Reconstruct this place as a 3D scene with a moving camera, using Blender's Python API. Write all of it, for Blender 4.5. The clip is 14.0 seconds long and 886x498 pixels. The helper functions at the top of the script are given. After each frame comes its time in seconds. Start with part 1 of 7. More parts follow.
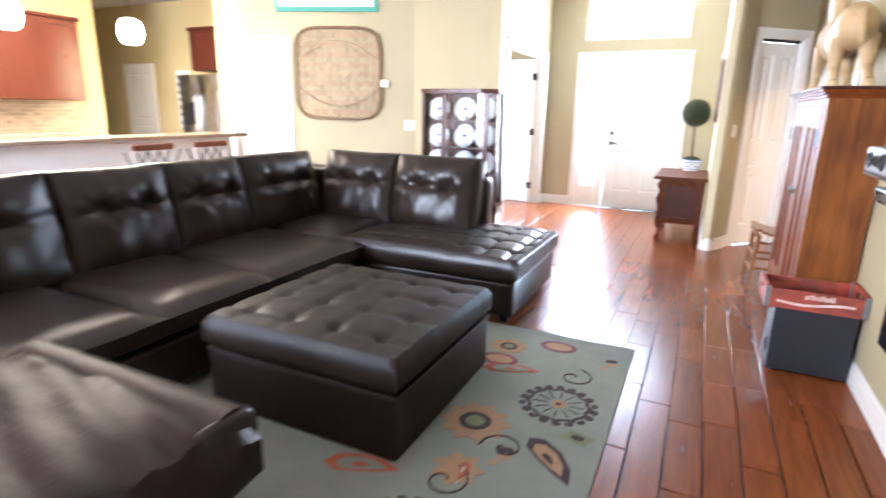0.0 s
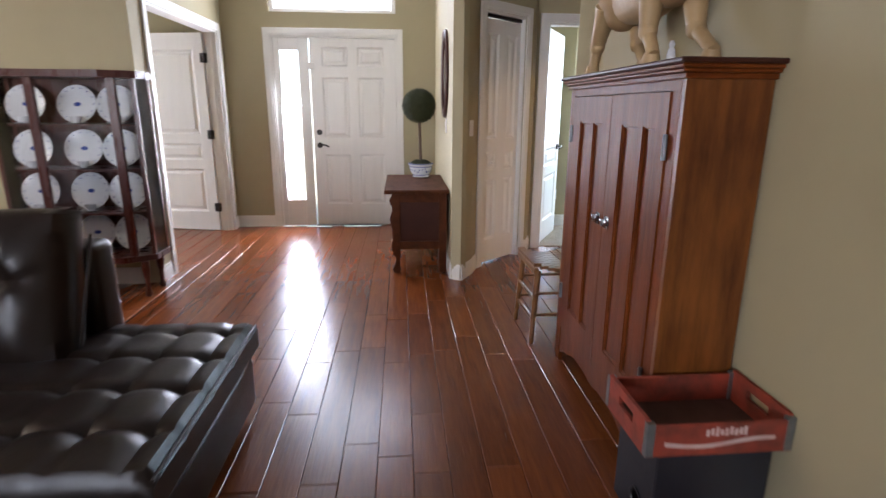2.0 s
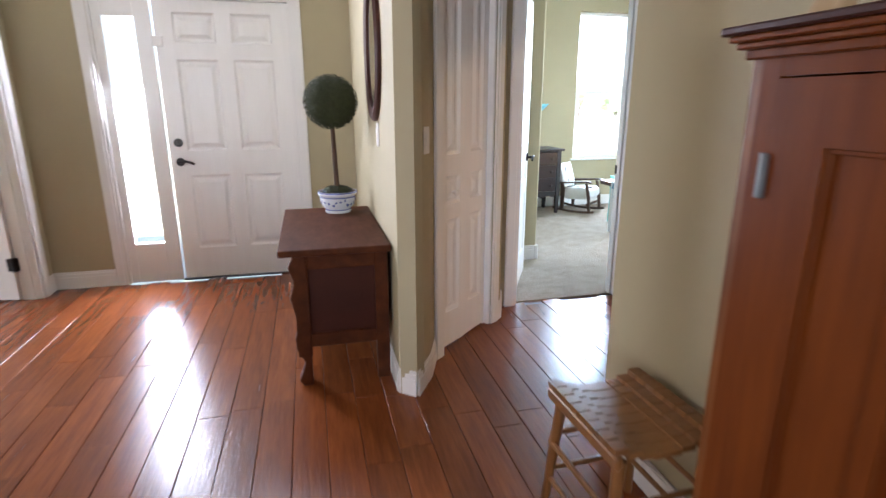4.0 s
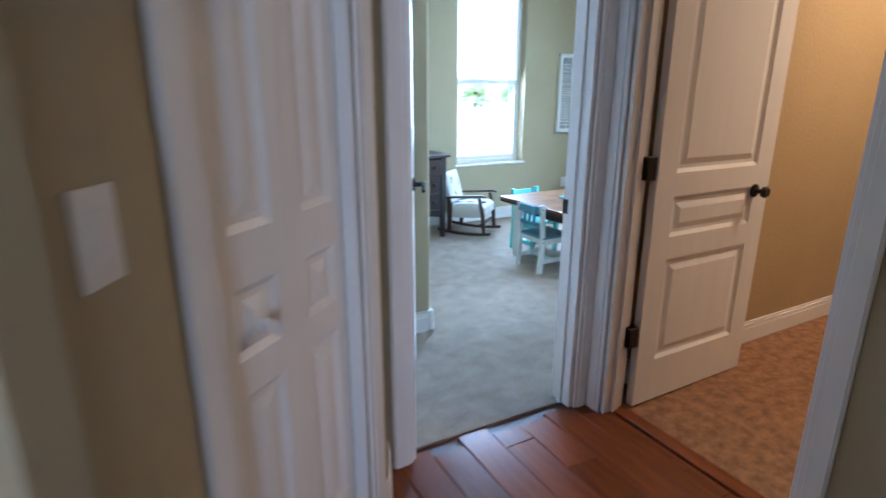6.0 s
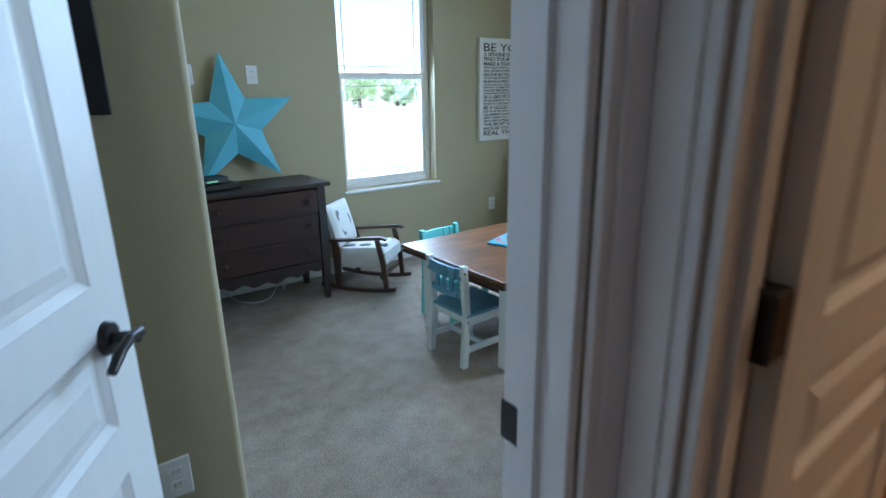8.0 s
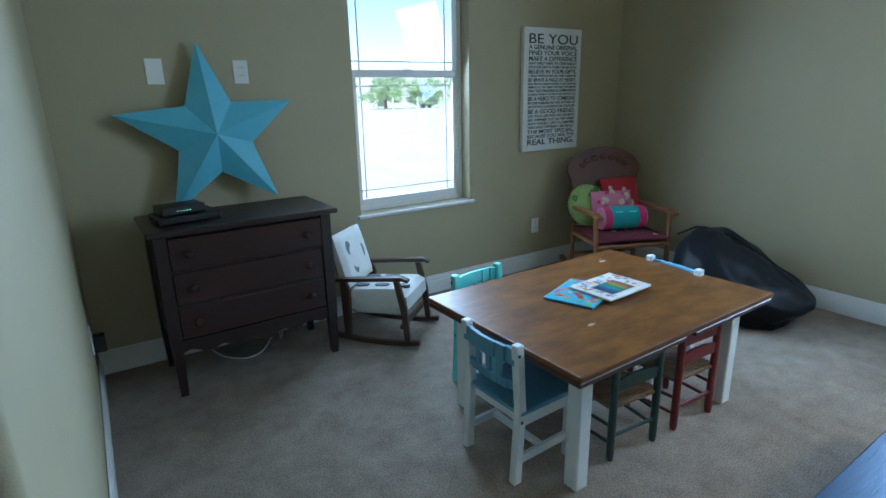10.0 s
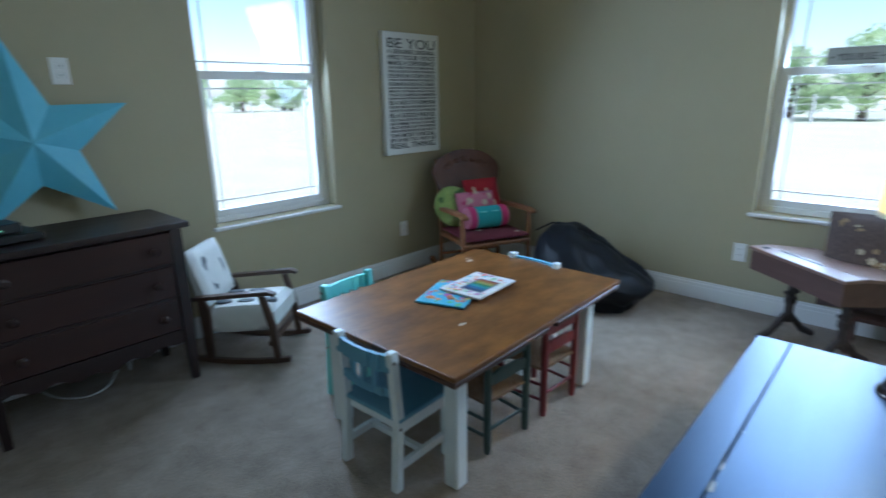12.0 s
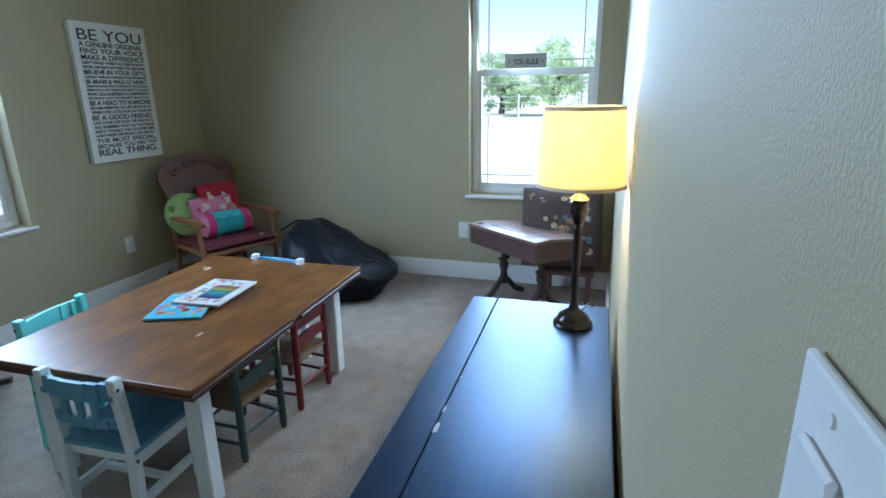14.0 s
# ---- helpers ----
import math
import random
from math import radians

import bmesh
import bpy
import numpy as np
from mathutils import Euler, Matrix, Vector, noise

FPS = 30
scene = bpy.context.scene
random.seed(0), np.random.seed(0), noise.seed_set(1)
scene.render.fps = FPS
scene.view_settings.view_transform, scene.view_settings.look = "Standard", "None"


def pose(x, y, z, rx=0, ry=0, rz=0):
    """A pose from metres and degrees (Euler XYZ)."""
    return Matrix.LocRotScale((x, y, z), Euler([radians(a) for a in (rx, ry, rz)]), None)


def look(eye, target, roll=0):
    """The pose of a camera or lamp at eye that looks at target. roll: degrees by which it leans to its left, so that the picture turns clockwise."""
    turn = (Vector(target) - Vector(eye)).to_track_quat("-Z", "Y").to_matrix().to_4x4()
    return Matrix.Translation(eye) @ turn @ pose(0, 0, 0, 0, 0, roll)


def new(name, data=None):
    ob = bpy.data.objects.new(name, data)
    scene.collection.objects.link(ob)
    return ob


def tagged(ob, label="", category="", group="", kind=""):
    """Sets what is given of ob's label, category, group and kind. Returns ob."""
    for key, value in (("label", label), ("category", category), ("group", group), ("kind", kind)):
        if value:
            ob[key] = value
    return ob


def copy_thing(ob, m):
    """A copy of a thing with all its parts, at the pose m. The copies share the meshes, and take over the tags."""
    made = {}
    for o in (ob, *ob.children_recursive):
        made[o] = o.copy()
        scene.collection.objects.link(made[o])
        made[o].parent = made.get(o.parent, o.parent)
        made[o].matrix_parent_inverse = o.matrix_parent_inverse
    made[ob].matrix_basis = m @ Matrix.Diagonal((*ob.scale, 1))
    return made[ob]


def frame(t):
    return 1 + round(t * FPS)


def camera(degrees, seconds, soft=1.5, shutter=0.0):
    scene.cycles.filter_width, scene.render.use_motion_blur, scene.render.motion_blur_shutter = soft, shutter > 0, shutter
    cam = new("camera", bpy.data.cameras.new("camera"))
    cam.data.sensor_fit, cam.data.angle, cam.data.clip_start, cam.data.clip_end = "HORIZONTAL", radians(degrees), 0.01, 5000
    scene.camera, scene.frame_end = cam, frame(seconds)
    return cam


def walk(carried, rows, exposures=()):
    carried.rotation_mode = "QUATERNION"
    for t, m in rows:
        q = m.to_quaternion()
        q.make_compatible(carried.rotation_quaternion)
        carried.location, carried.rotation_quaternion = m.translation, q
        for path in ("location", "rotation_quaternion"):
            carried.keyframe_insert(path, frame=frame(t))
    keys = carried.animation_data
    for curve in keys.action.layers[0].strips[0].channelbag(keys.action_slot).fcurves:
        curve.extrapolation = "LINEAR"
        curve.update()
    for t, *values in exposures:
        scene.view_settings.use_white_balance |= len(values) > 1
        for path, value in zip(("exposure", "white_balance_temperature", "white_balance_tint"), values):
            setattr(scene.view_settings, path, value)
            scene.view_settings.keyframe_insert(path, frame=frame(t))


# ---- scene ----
cam = camera(79.0, 14.0, shutter=0.5)
PATH = [
    (0, (0.517, 0.102, 1.302), (-0.311, 1.853, 0.803), 1.2),
    (0.5, (0.428, 0.566, 1.312), (-0.055, 2.441, 0.81), 1.0),
    (1, (0.313, 1.029, 1.323), (0.168, 2.958, 0.814), 0.5),
    (1.5, (0.276, 1.471, 1.306), (0.288, 3.407, 0.802), 0.6),
    (2, (0.22, 1.908, 1.316), (0.372, 3.836, 0.808), 0.4),
    (2.5, (0.221, 2.361, 1.339), (0.425, 4.281, 0.817), -0.2),
    (3, (0.212, 2.785, 1.334), (0.503, 4.693, 0.811), -0.1),
    (5.3, (0.548, 4.845, 1.326), (1.238, 6.640, 0.778), -0.4),
    (5.5, (0.628, 4.990, 1.334), (1.363, 6.765, 0.781), -0.4),
    (6, (0.825, 5.345, 1.327), (1.734, 7.038, 0.774), 0.1),
    (6.5, (1.147, 5.659, 1.314), (2.237, 7.241, 0.758), -0.2),
    (7, (1.395, 5.947, 1.306), (2.524, 7.501, 0.747), -0.6),
    (7.5, (1.629, 6.251, 1.304), (2.773, 7.793, 0.745), -0.8),
    (8, (1.846, 6.545, 1.328), (2.966, 8.104, 0.768), -1.0),
    (8.5, (1.972, 6.808, 1.339), (3.053, 8.395, 0.78), -1.0),
    (9, (2.102, 7.027, 1.334), (3.141, 8.644, 0.78), -1.2),
    (11.5, (2.314, 7.303, 1.324), (3.479, 8.835, 0.777), -1.6),
    (12, (2.297, 7.254, 1.331), (3.704, 8.564, 0.78), -0.8),
    (12.5, (2.301, 7.197, 1.326), (3.891, 8.277, 0.772), -0.7),
    (13, (2.306, 7.154, 1.315), (4.025, 8.011, 0.759), -0.9),
    (13.5, (2.297, 7.119, 1.315), (4.101, 7.777, 0.757), -1.0),
    (14, (2.291, 7.121, 1.318), (4.124, 7.691, 0.756), -0.9),
]
EXPOSURES = [(0, 4.3, 5600, 16), (0.5, 4.2, 5600, 16), (1, 3.4, 5750, 16), (1.5, 2.8, 5900, 17), (2.5, 2.45, 6150, 20), (3, 2.85, 6250, 21), (5.3, 2.4, 5000, 17), (6.5, 2.1, 4750, 16), (7.5, 1.52, 5000, 16), (8.5, 1.2, 5000, 13), (9, 1.05, 4950, 12), (11.5, 0.58, 5000, 15), (12.5, 0.95, 5050, 17), (13, 1.12, 4950, 17), (14, 0.95, 5050, 17)]
walk(cam, [(t, look(eye, target, roll)) for t, eye, target, roll in PATH], EXPOSURES)

# ---- world and large lights ----
world = bpy.data.worlds.new("world")
scene.world = world
world.use_nodes = True
wn, wl = world.node_tree.nodes, world.node_tree.links
sky = wn.new("ShaderNodeTexSky")
sky.sky_type, sky.sun_disc = "NISHITA", False
sky.sun_elevation, sky.sun_rotation = radians(52), radians(205)
wl.new(sky.outputs[0], wn["Background"].inputs[0])
wn["Background"].inputs[1].default_value = 0.15


def lamp(name, kind, m, power, color=(1, 1, 1), **kw):
    data = bpy.data.lights.new(name, kind)
    data.energy, data.color = power, color
    for key, value in kw.items():
        if key == "size":
            data.size = value
        if key == "size_y":
            data.shape, data.size_y = "RECTANGLE", value
        if key == "spread":
            data.spread = value
        if key == "angle":
            data.angle = value
        if key == "radius":
            data.shadow_soft_size = value
    ob = new(name, data)
    ob.matrix_world = m
    return ob


# sun high in the south-west, behind the house's front
lamp("sun", "SUN", look((-9, -16, 24), (0, 0, 0)), 5.0, (1, 0.95, 0.86), angle=radians(0.55))
SKYC = (0.92, 0.96, 1.0)
SKYB_ = (0.72, 0.91, 1.0)
# daylight that enters by the windows
lamp("window_light_north", "AREA", look((4.03, 10.30, 1.52), (4.03, 8.4, 0.8)), 27, SKYB_, size=0.74, size_y=1.7, spread=radians(140))
lamp("window_light_east", "AREA", look((6.00, 7.66, 1.52), (4.1, 7.95, 0.8)), 24, SKYB_, size=0.74, size_y=1.7, spread=radians(140))
lamp("window_light_sidelight", "AREA", look((-0.95, 8.10, 1.15), (-0.85, 3.0, 0.3)), 12, SKYC, size=0.2, size_y=1.6)
lamp("window_light_transom", "AREA", look((-0.35, 8.10, 2.6), (-0.2, 4.0, 0.5)), 6, SKYC, size=1.2, size_y=0.6)
lamp("window_light_south", "AREA", look((-3.6, -3.02, 1.5), (-3.2, 3.0, 1.0)), 46, SKYC, size=3.2, size_y=2.0)
# added lamp at an unseen study window, to brighten the foyer
lamp("added_light_study", "AREA", look((-5.25, 7.1, 1.5), (-2.0, 7.0, 1.0)), 60, SKYC, size=1.4, size_y=1.6)
lamp("kitchen_lamp_light", "AREA", look((-6.1, 4.0, 2.85), (-6.1, 4.0, 0)), 24, (1, 0.85, 0.62), size=1.6, size_y=1.6)
lamp("bath_lamp_light", "AREA", look((4.2, 6.1, 2.6), (4.2, 6.1, 0)), 12, (1, 0.62, 0.30), size=0.5, size_y=0.5)

# ---- materials ----
def mat(name, c1, c2=None, rough=0.6, scale=3.0, bump=0.0, bscale=60.0, metal=0.0, stretch=(1, 1, 1), coat=0.0, var=0.0, spread=0.25, sheen=0.0, spec=0.5):
    """Two colours mixed by coarse noise, fine relief, uneven roughness; var: how far the pieces differ."""
    m = bpy.data.materials.new(name)
    m.use_nodes = True
    n, l = m.node_tree.nodes, m.node_tree.links
    b = n["Principled BSDF"]
    c2 = c2 or tuple(v * 0.86 for v in c1)
    tc = n.new("ShaderNodeTexCoord")
    mp = n.new("ShaderNodeMapping")
    mp.inputs["Scale"].default_value = stretch
    l.new(tc.outputs["Object"], mp.inputs["Vector"])
    tex = n.new("ShaderNodeTexNoise")
    tex.inputs["Scale"].default_value, tex.inputs["Detail"].default_value, tex.inputs["Roughness"].default_value = scale, 6, 0.62
    l.new(mp.outputs[0], tex.inputs["Vector"])
    ramp = n.new("ShaderNodeValToRGB")
    ramp.color_ramp.elements[0].position, ramp.color_ramp.elements[1].position = 0.5 - spread, 0.5 + spread
    ramp.color_ramp.elements[0].color, ramp.color_ramp.elements[1].color = (*c1, 1), (*c2, 1)
    l.new(tex.outputs["Fac"], ramp.inputs[0])
    out = ramp.outputs[0]
    if var:
        info = n.new("ShaderNodeObjectInfo")
        mul = n.new("ShaderNodeMath")
        mul.operation = "MULTIPLY_ADD"
        mul.inputs[1].default_value, mul.inputs[2].default_value = 2 * var, 1 - var
        l.new(info.outputs["Random"], mul.inputs[0])
        hsv = n.new("ShaderNodeHueSaturation")
        l.new(mul.outputs[0], hsv.inputs["Value"])
        l.new(out, hsv.inputs["Color"])
        add = n.new("ShaderNodeVectorMath")
        add.operation = "ADD"
        l.new(tc.outputs["Object"], add.inputs[0])
        l.new(info.outputs["Random"], add.inputs[1])
        l.new(add.outputs[0], mp.inputs["Vector"])
        out = hsv.outputs[0]
    l.new(out, b.inputs["Base Color"])
    mr = n.new("ShaderNodeMapRange")
    mr.inputs["To Min"].default_value, mr.inputs["To Max"].default_value = max(0.02, rough - 0.08), min(1, rough + 0.08)
    l.new(tex.outputs["Fac"], mr.inputs["Value"])
    l.new(mr.outputs[0], b.inputs["Roughness"])
    b.inputs["Metallic"].default_value = metal
    b.inputs["Coat Weight"].default_value = coat
    b.inputs["Coat Roughness"].default_value = 0.12
    b.inputs["Sheen Weight"].default_value = sheen
    b.inputs["Specular IOR Level"].default_value = spec
    if bump:
        fine = n.new("ShaderNodeTexNoise")
        fine.inputs["Scale"].default_value, fine.inputs["Detail"].default_value = bscale, 3
        l.new(mp.outputs[0], fine.inputs["Vector"])
        bp = n.new("ShaderNodeBump")
        bp.inputs["Strength"].default_value, bp.inputs["Distance"].default_value = bump, 0.01
        l.new(fine.outputs["Fac"], bp.inputs["Height"])
        l.new(bp.outputs[0], b.inputs["Normal"])
    return m


def glow(name, color, strength):
    m = bpy.data.materials.new(name)
    m.use_nodes = True
    b = m.node_tree.nodes["Principled BSDF"]
    b.inputs["Base Color"].default_value = (*color, 1)
    b.inputs["Emission Color"].default_value, b.inputs["Emission Strength"].default_value = (*color, 1), strength
    return m


def glass(name, tint=(1, 1, 1)):
    """A thin pane: clear with a Fresnel gloss."""
    m = bpy.data.materials.new(name)
    m.use_nodes = True
    n, l = m.node_tree.nodes, m.node_tree.links
    n.remove(n["Principled BSDF"])
    mix, tr, gl, fr = n.new("ShaderNodeMixShader"), n.new("ShaderNodeBsdfTransparent"), n.new("ShaderNodeBsdfGlossy"), n.new("ShaderNodeFresnel")
    tr.inputs[0].default_value = (*tint, 1)
    gl.inputs["Roughness"].default_value = 0.02
    fr.inputs[0].default_value = 1.45
    l.new(fr.outputs[0], mix.inputs[0])
    l.new(tr.outputs[0], mix.inputs[1])
    l.new(gl.outputs[0], mix.inputs[2])
    l.new(mix.outputs[0], n["Material Output"].inputs[0])
    return m


WALL = mat("wall_paint", (0.410, 0.358, 0.222), (0.375, 0.326, 0.200), 0.68, 1.2, 0.16, 330)
WALL_WARM = mat("wall_paint_bath", (0.42, 0.31, 0.15), (0.38, 0.28, 0.13), 0.7, 1.2, 0.3, 55)
WALL_KIT = mat("wall_paint_kitchen", (0.58, 0.47, 0.24), (0.52, 0.42, 0.2), 0.7, 1.2, 0.3, 55)
CEIL = mat("ceiling_paint", (0.78, 0.77, 0.74), None, 0.85, 2, 0.4, 40)
WHITE = mat("white_trim_paint", (0.78, 0.77, 0.74), (0.73, 0.72, 0.69), 0.38, 2.5, 0.06, 25)
DOORW = mat("white_door_paint", (0.80, 0.79, 0.76), (0.75, 0.74, 0.71), 0.36, 3, 0.10, 30, stretch=(6, 6, 0.6))
PLANK = mat("floor_plank_wood", (0.220, 0.062, 0.016), (0.105, 0.027, 0.0075), 0.24, 5, 0.10, 14, stretch=(7, 0.7, 1), var=0.22, spec=0.30)
PLANKX = mat("floor_under_wood", (0.07, 0.025, 0.012), None, 0.5, 5)
BATHFL = mat("bath_sheet_floor", (0.31, 0.165, 0.068), (0.145, 0.066, 0.026), 0.45, 19, 0.1, 20, spread=0.13)
BLACKM = mat("black_bronze_metal", (0.018, 0.016, 0.015), (0.03, 0.026, 0.022), 0.38, 20, 0.05, 80, metal=0.6)
LEATHER = mat("dark_brown_leather", (0.0115, 0.0070, 0.0052), (0.0165, 0.0098, 0.0070), 0.33, 7, 0.10, 110, spec=0.30)
PINE = mat("stained_pine", (0.180, 0.045, 0.0075), (0.080, 0.018, 0.0040), 0.40, 3.6, 0.10, 30, stretch=(5, 5, 0.45), spread=0.26, spec=0.12)
DARKW = mat("dark_walnut_stain", (0.060, 0.026, 0.016), (0.030, 0.013, 0.009), 0.34, 4, 0.1, 40, stretch=(0.6, 5, 5))
BLACKW = mat("black_paint_sky_sheen", (0.010, 0.012, 0.020), (0.016, 0.019, 0.029), 0.34, 6, 0.06, 35, stretch=(0.6, 6, 6), spec=0.22)
TEAL = mat("turquoise_paint", (0.13, 0.47, 0.53), (0.18, 0.53, 0.58), 0.5, 6, 0.06, 60)
bb_ = BLACKW.node_tree.nodes["Principled BSDF"]
bb_.inputs["Specular Tint"].default_value, bb_.inputs["Specular IOR Level"].default_value = (0.12, 0.45, 1.0, 1), 0.62  # blue skylight's reflection put into the base and specular tint of plain black paint
GLASS = glass("window_glass")


def carpet_mat():
    """Cut pile: speckled tufts over broad trodden patches."""
    m = mat("carpet_pile", (0.338, 0.268, 0.200), (0.205, 0.158, 0.116), 0.97, 9, 0.9, 260, sheen=0.15, spread=0.2)
    n, l = m.node_tree.nodes, m.node_tree.links
    b = n["Principled BSDF"]
    old = b.inputs["Base Color"].links[0].from_socket
    tc = n.new("ShaderNodeTexCoord")
    sp = n.new("ShaderNodeTexNoise")
    sp.inputs["Scale"].default_value, sp.inputs["Detail"].default_value = 150, 3
    l.new(tc.outputs["Object"], sp.inputs["Vector"])
    mr = n.new("ShaderNodeMapRange")
    mr.inputs["From Min"].default_value, mr.inputs["From Max"].default_value = 0.3, 0.7
    mr.inputs["To Min"].default_value, mr.inputs["To Max"].default_value = 0.62, 1.38
    l.new(sp.outputs["Fac"], mr.inputs["Value"])
    hs = n.new("ShaderNodeHueSaturation")
    l.new(old, hs.inputs["Color"])
    l.new(mr.outputs[0], hs.inputs["Value"])
    l.new(hs.outputs[0], b.inputs["Base Color"])
    return m


CARPET = carpet_mat()

# ---- building helpers ----
def box(bm, x0, x1, y0, y1, z0, z1, bevel=0.0, seg=1, taper=1.0):
    r = bmesh.ops.create_cube(bm, size=1)
    v = r["verts"]
    for p in v:
        k = taper if p.co.z < 0 else 1.0
        p.co = Vector(((x0 + x1) / 2 + p.co.x * (x1 - x0) * k, (y0 + y1) / 2 + p.co.y * (y1 - y0) * k, (z0 + z1) / 2 + p.co.z * (z1 - z0)))
    if bevel:
        e = list({e for p in v for e in p.link_edges})
        bmesh.ops.bevel(bm, geom=e, offset=bevel, segments=seg, affect="EDGES", profile=0.5)
    return v


def tube(bm, p, q, r, r2=None, n=10):
    """A round bar from p to q."""
    p, q = Vector(p), Vector(q)
    m = Matrix.Translation((p + q) / 2) @ (q - p).to_track_quat("Z", "Y").to_matrix().to_4x4()
    bmesh.ops.create_cone(bm, cap_ends=True, segments=n, radius1=r, radius2=r if r2 is None else r2, depth=(q - p).length, matrix=m)


def lathe(bm, rings, n=20, at=(0, 0, 0)):
    """A turned body from (radius, height) rings."""
    loops = [[bm.verts.new((at[0] + r * math.cos(2 * math.pi * i / n), at[1] + r * math.sin(2 * math.pi * i / n), at[2] + z)) for i in range(n)] for r, z in rings]
    for a, b in zip(loops, loops[1:]):
        for i in range(n):
            bm.faces.new((a[i], a[(i + 1) % n], b[(i + 1) % n], b[i]))
    bm.faces.new(loops[0][::-1])
    bm.faces.new(loops[-1])


def slab(bm, outline, y0, y1, axes="xz"):
    """A flat board cut to an outline, from y0 to y1 across it."""
    def put(a, b, c):
        return {"xz": (a, c, b), "yz": (c, a, b), "xy": (a, b, c)}[axes]
    f = bm.faces.new([bm.verts.new(put(a, b, y0)) for a, b in outline])
    r = bmesh.ops.extrude_face_region(bm, geom=[f])
    d = Vector(put(0, 0, y1 - y0))
    bmesh.ops.translate(bm, verts=[v for v in r["geom"] if isinstance(v, bmesh.types.BMVert)], vec=d)
    bmesh.ops.recalc_face_normals(bm, faces=bm.faces[:])


def mesh_of(bm, name, material, smooth=False):
    me = bpy.data.meshes.new(name)
    bmesh.ops.recalc_face_normals(bm, faces=bm.faces[:])
    bm.to_mesh(me)
    bm.free()
    me.materials.append(material)
    if smooth:
        me.shade_smooth()
        me.set_sharp_from_angle(angle=radians(38))
    return me


def part(name, bm, material, parent, label="", smooth=False, at=None):
    ob = new(name, mesh_of(bm, name, material, smooth))
    ob.parent = parent
    if at is not None:
        ob.matrix_basis = at
    return tagged(ob, label) if label else ob


def thing(name, m, label, category, group="", kind=""):
    ob = new(name)
    ob.empty_display_size = 0.1
    ob.matrix_world = m
    return tagged(ob, label, category, group, kind)


def solid(name, bm, material, label, category, m=None, smooth=False, group="", kind=""):
    ob = new(name, mesh_of(bm, name, material, smooth))
    if m is not None:
        ob.matrix_world = m
    return tagged(ob, label, category, group, kind)


def B(*a, **k):
    bm = bmesh.new()
    box(bm, *a, **k)
    return bm


def along(a, b, z=0.0):
    """The frame whose x runs from a to b on the floor plan and whose y is to the left of it."""
    d = math.degrees(math.atan2(b[1] - a[1], b[0] - a[0]))
    return pose(a[0], a[1], z, 0, 0, d), math.hypot(b[0] - a[0], b[1] - a[1])


def wall(name, a, b, h, openings=(), material=None, t=0.12, label="olive-beige painted wall with fine orange-peel texture", base=True, z0=0.0):
    """A wall whose seen face runs from a to b, the room on its right; openings are (from, to, sill, head)."""
    m, length = along(a, b)
    bm = bmesh.new()
    s = 0.0
    for o in sorted(openings):
        if o[0] > s:
            box(bm, s, o[0], 0, t, z0, h)
        if o[2] > z0:
            box(bm, o[0], o[1], 0, t, z0, o[2])
        if o[3] < h:
            box(bm, o[0], o[1], 0, t, o[3], h)
        s = o[1]
    if s < length:
        box(bm, s, length, 0, t, z0, h)
    ob = solid(name, bm, material or WALL, label, "wall", m, kind="structure")
    if base:
        s = 0.0
        for o in [*[o for o in sorted(openings) if o[2] < 0.1], (length, length)]:
            if o[0] - s > 0.05:
                bb = bmesh.new()
                box(bb, s, o[0], -0.014, -0.002, 0.0, 0.085)
                box(bb, s, o[0], -0.011, -0.002, 0.085, 0.108)
                box(bb, s, o[0], -0.007, -0.002, 0.108, 0.125, 0.002)
                k = solid("baseboard", bb, WHITE, "white painted moulded baseboard along the wall", "baseboard", m, kind="structure")
            s = o[1]
    return ob


def casing(name, a, b, s0, s1, head, t=0.12, w=0.075, back=True, sill=0.0, label="white moulded casing round a door opening"):
    """Trim on the face of a wall round an opening, and the jambs through it."""
    m, _ = along(a, b)
    th = thing(name, m, label, "door frame", kind="structure")
    for nm, x0, x1, za, zb in (("side_casing", s0 - w, s0, sill, head + w), ("side_casing", s1, s1 + w, sill, head + w), ("head_casing", s0, s1, head, head + w)):
        for side in ((1, -1) if back else (1,)):
            bm = bmesh.new()
            y = -0.003 if side == 1 else t + 0.003
            box(bm, x0, x1, *sorted((y, y - side * 0.012)), za, zb, 0.002)
            ins = 0.018
            if nm == "head_casing":
                box(bm, x0 - 0.03, x1 + 0.03, *sorted((y - side * 0.012, y - side * 0.017)), za + ins, zb - 0.004, 0.003)
            else:
                lo, hi = (x0 + 0.004, x1 - ins) if x0 < s0 else (x0 + ins, x1 - 0.004)
                box(bm, lo, hi, *sorted((y - side * 0.012, y - side * 0.017)), za, zb - 0.004, 0.003)
            part(nm, bm, WHITE, th)
    j = 0.018
    part("jamb", B(s0, s0 + j, -0.001, t + 0.001, sill, head, bevel=0.002), WHITE, th)
    part("jamb", B(s1 - j, s1, -0.001, t + 0.001, sill, head, bevel=0.002), WHITE, th)
    part("head_jamb", B(s0 + j, s1 - j, -0.001, t + 0.001, head - j, head, bevel=0.002), WHITE, th)
    for x0, x1 in ((s0 + j, s0 + j + 0.011), (s1 - j - 0.011, s1 - j)):
        part("door_stop", B(x0, x1, t * 0.40, t * 0.66, sill, head - j), WHITE, th)
    return th


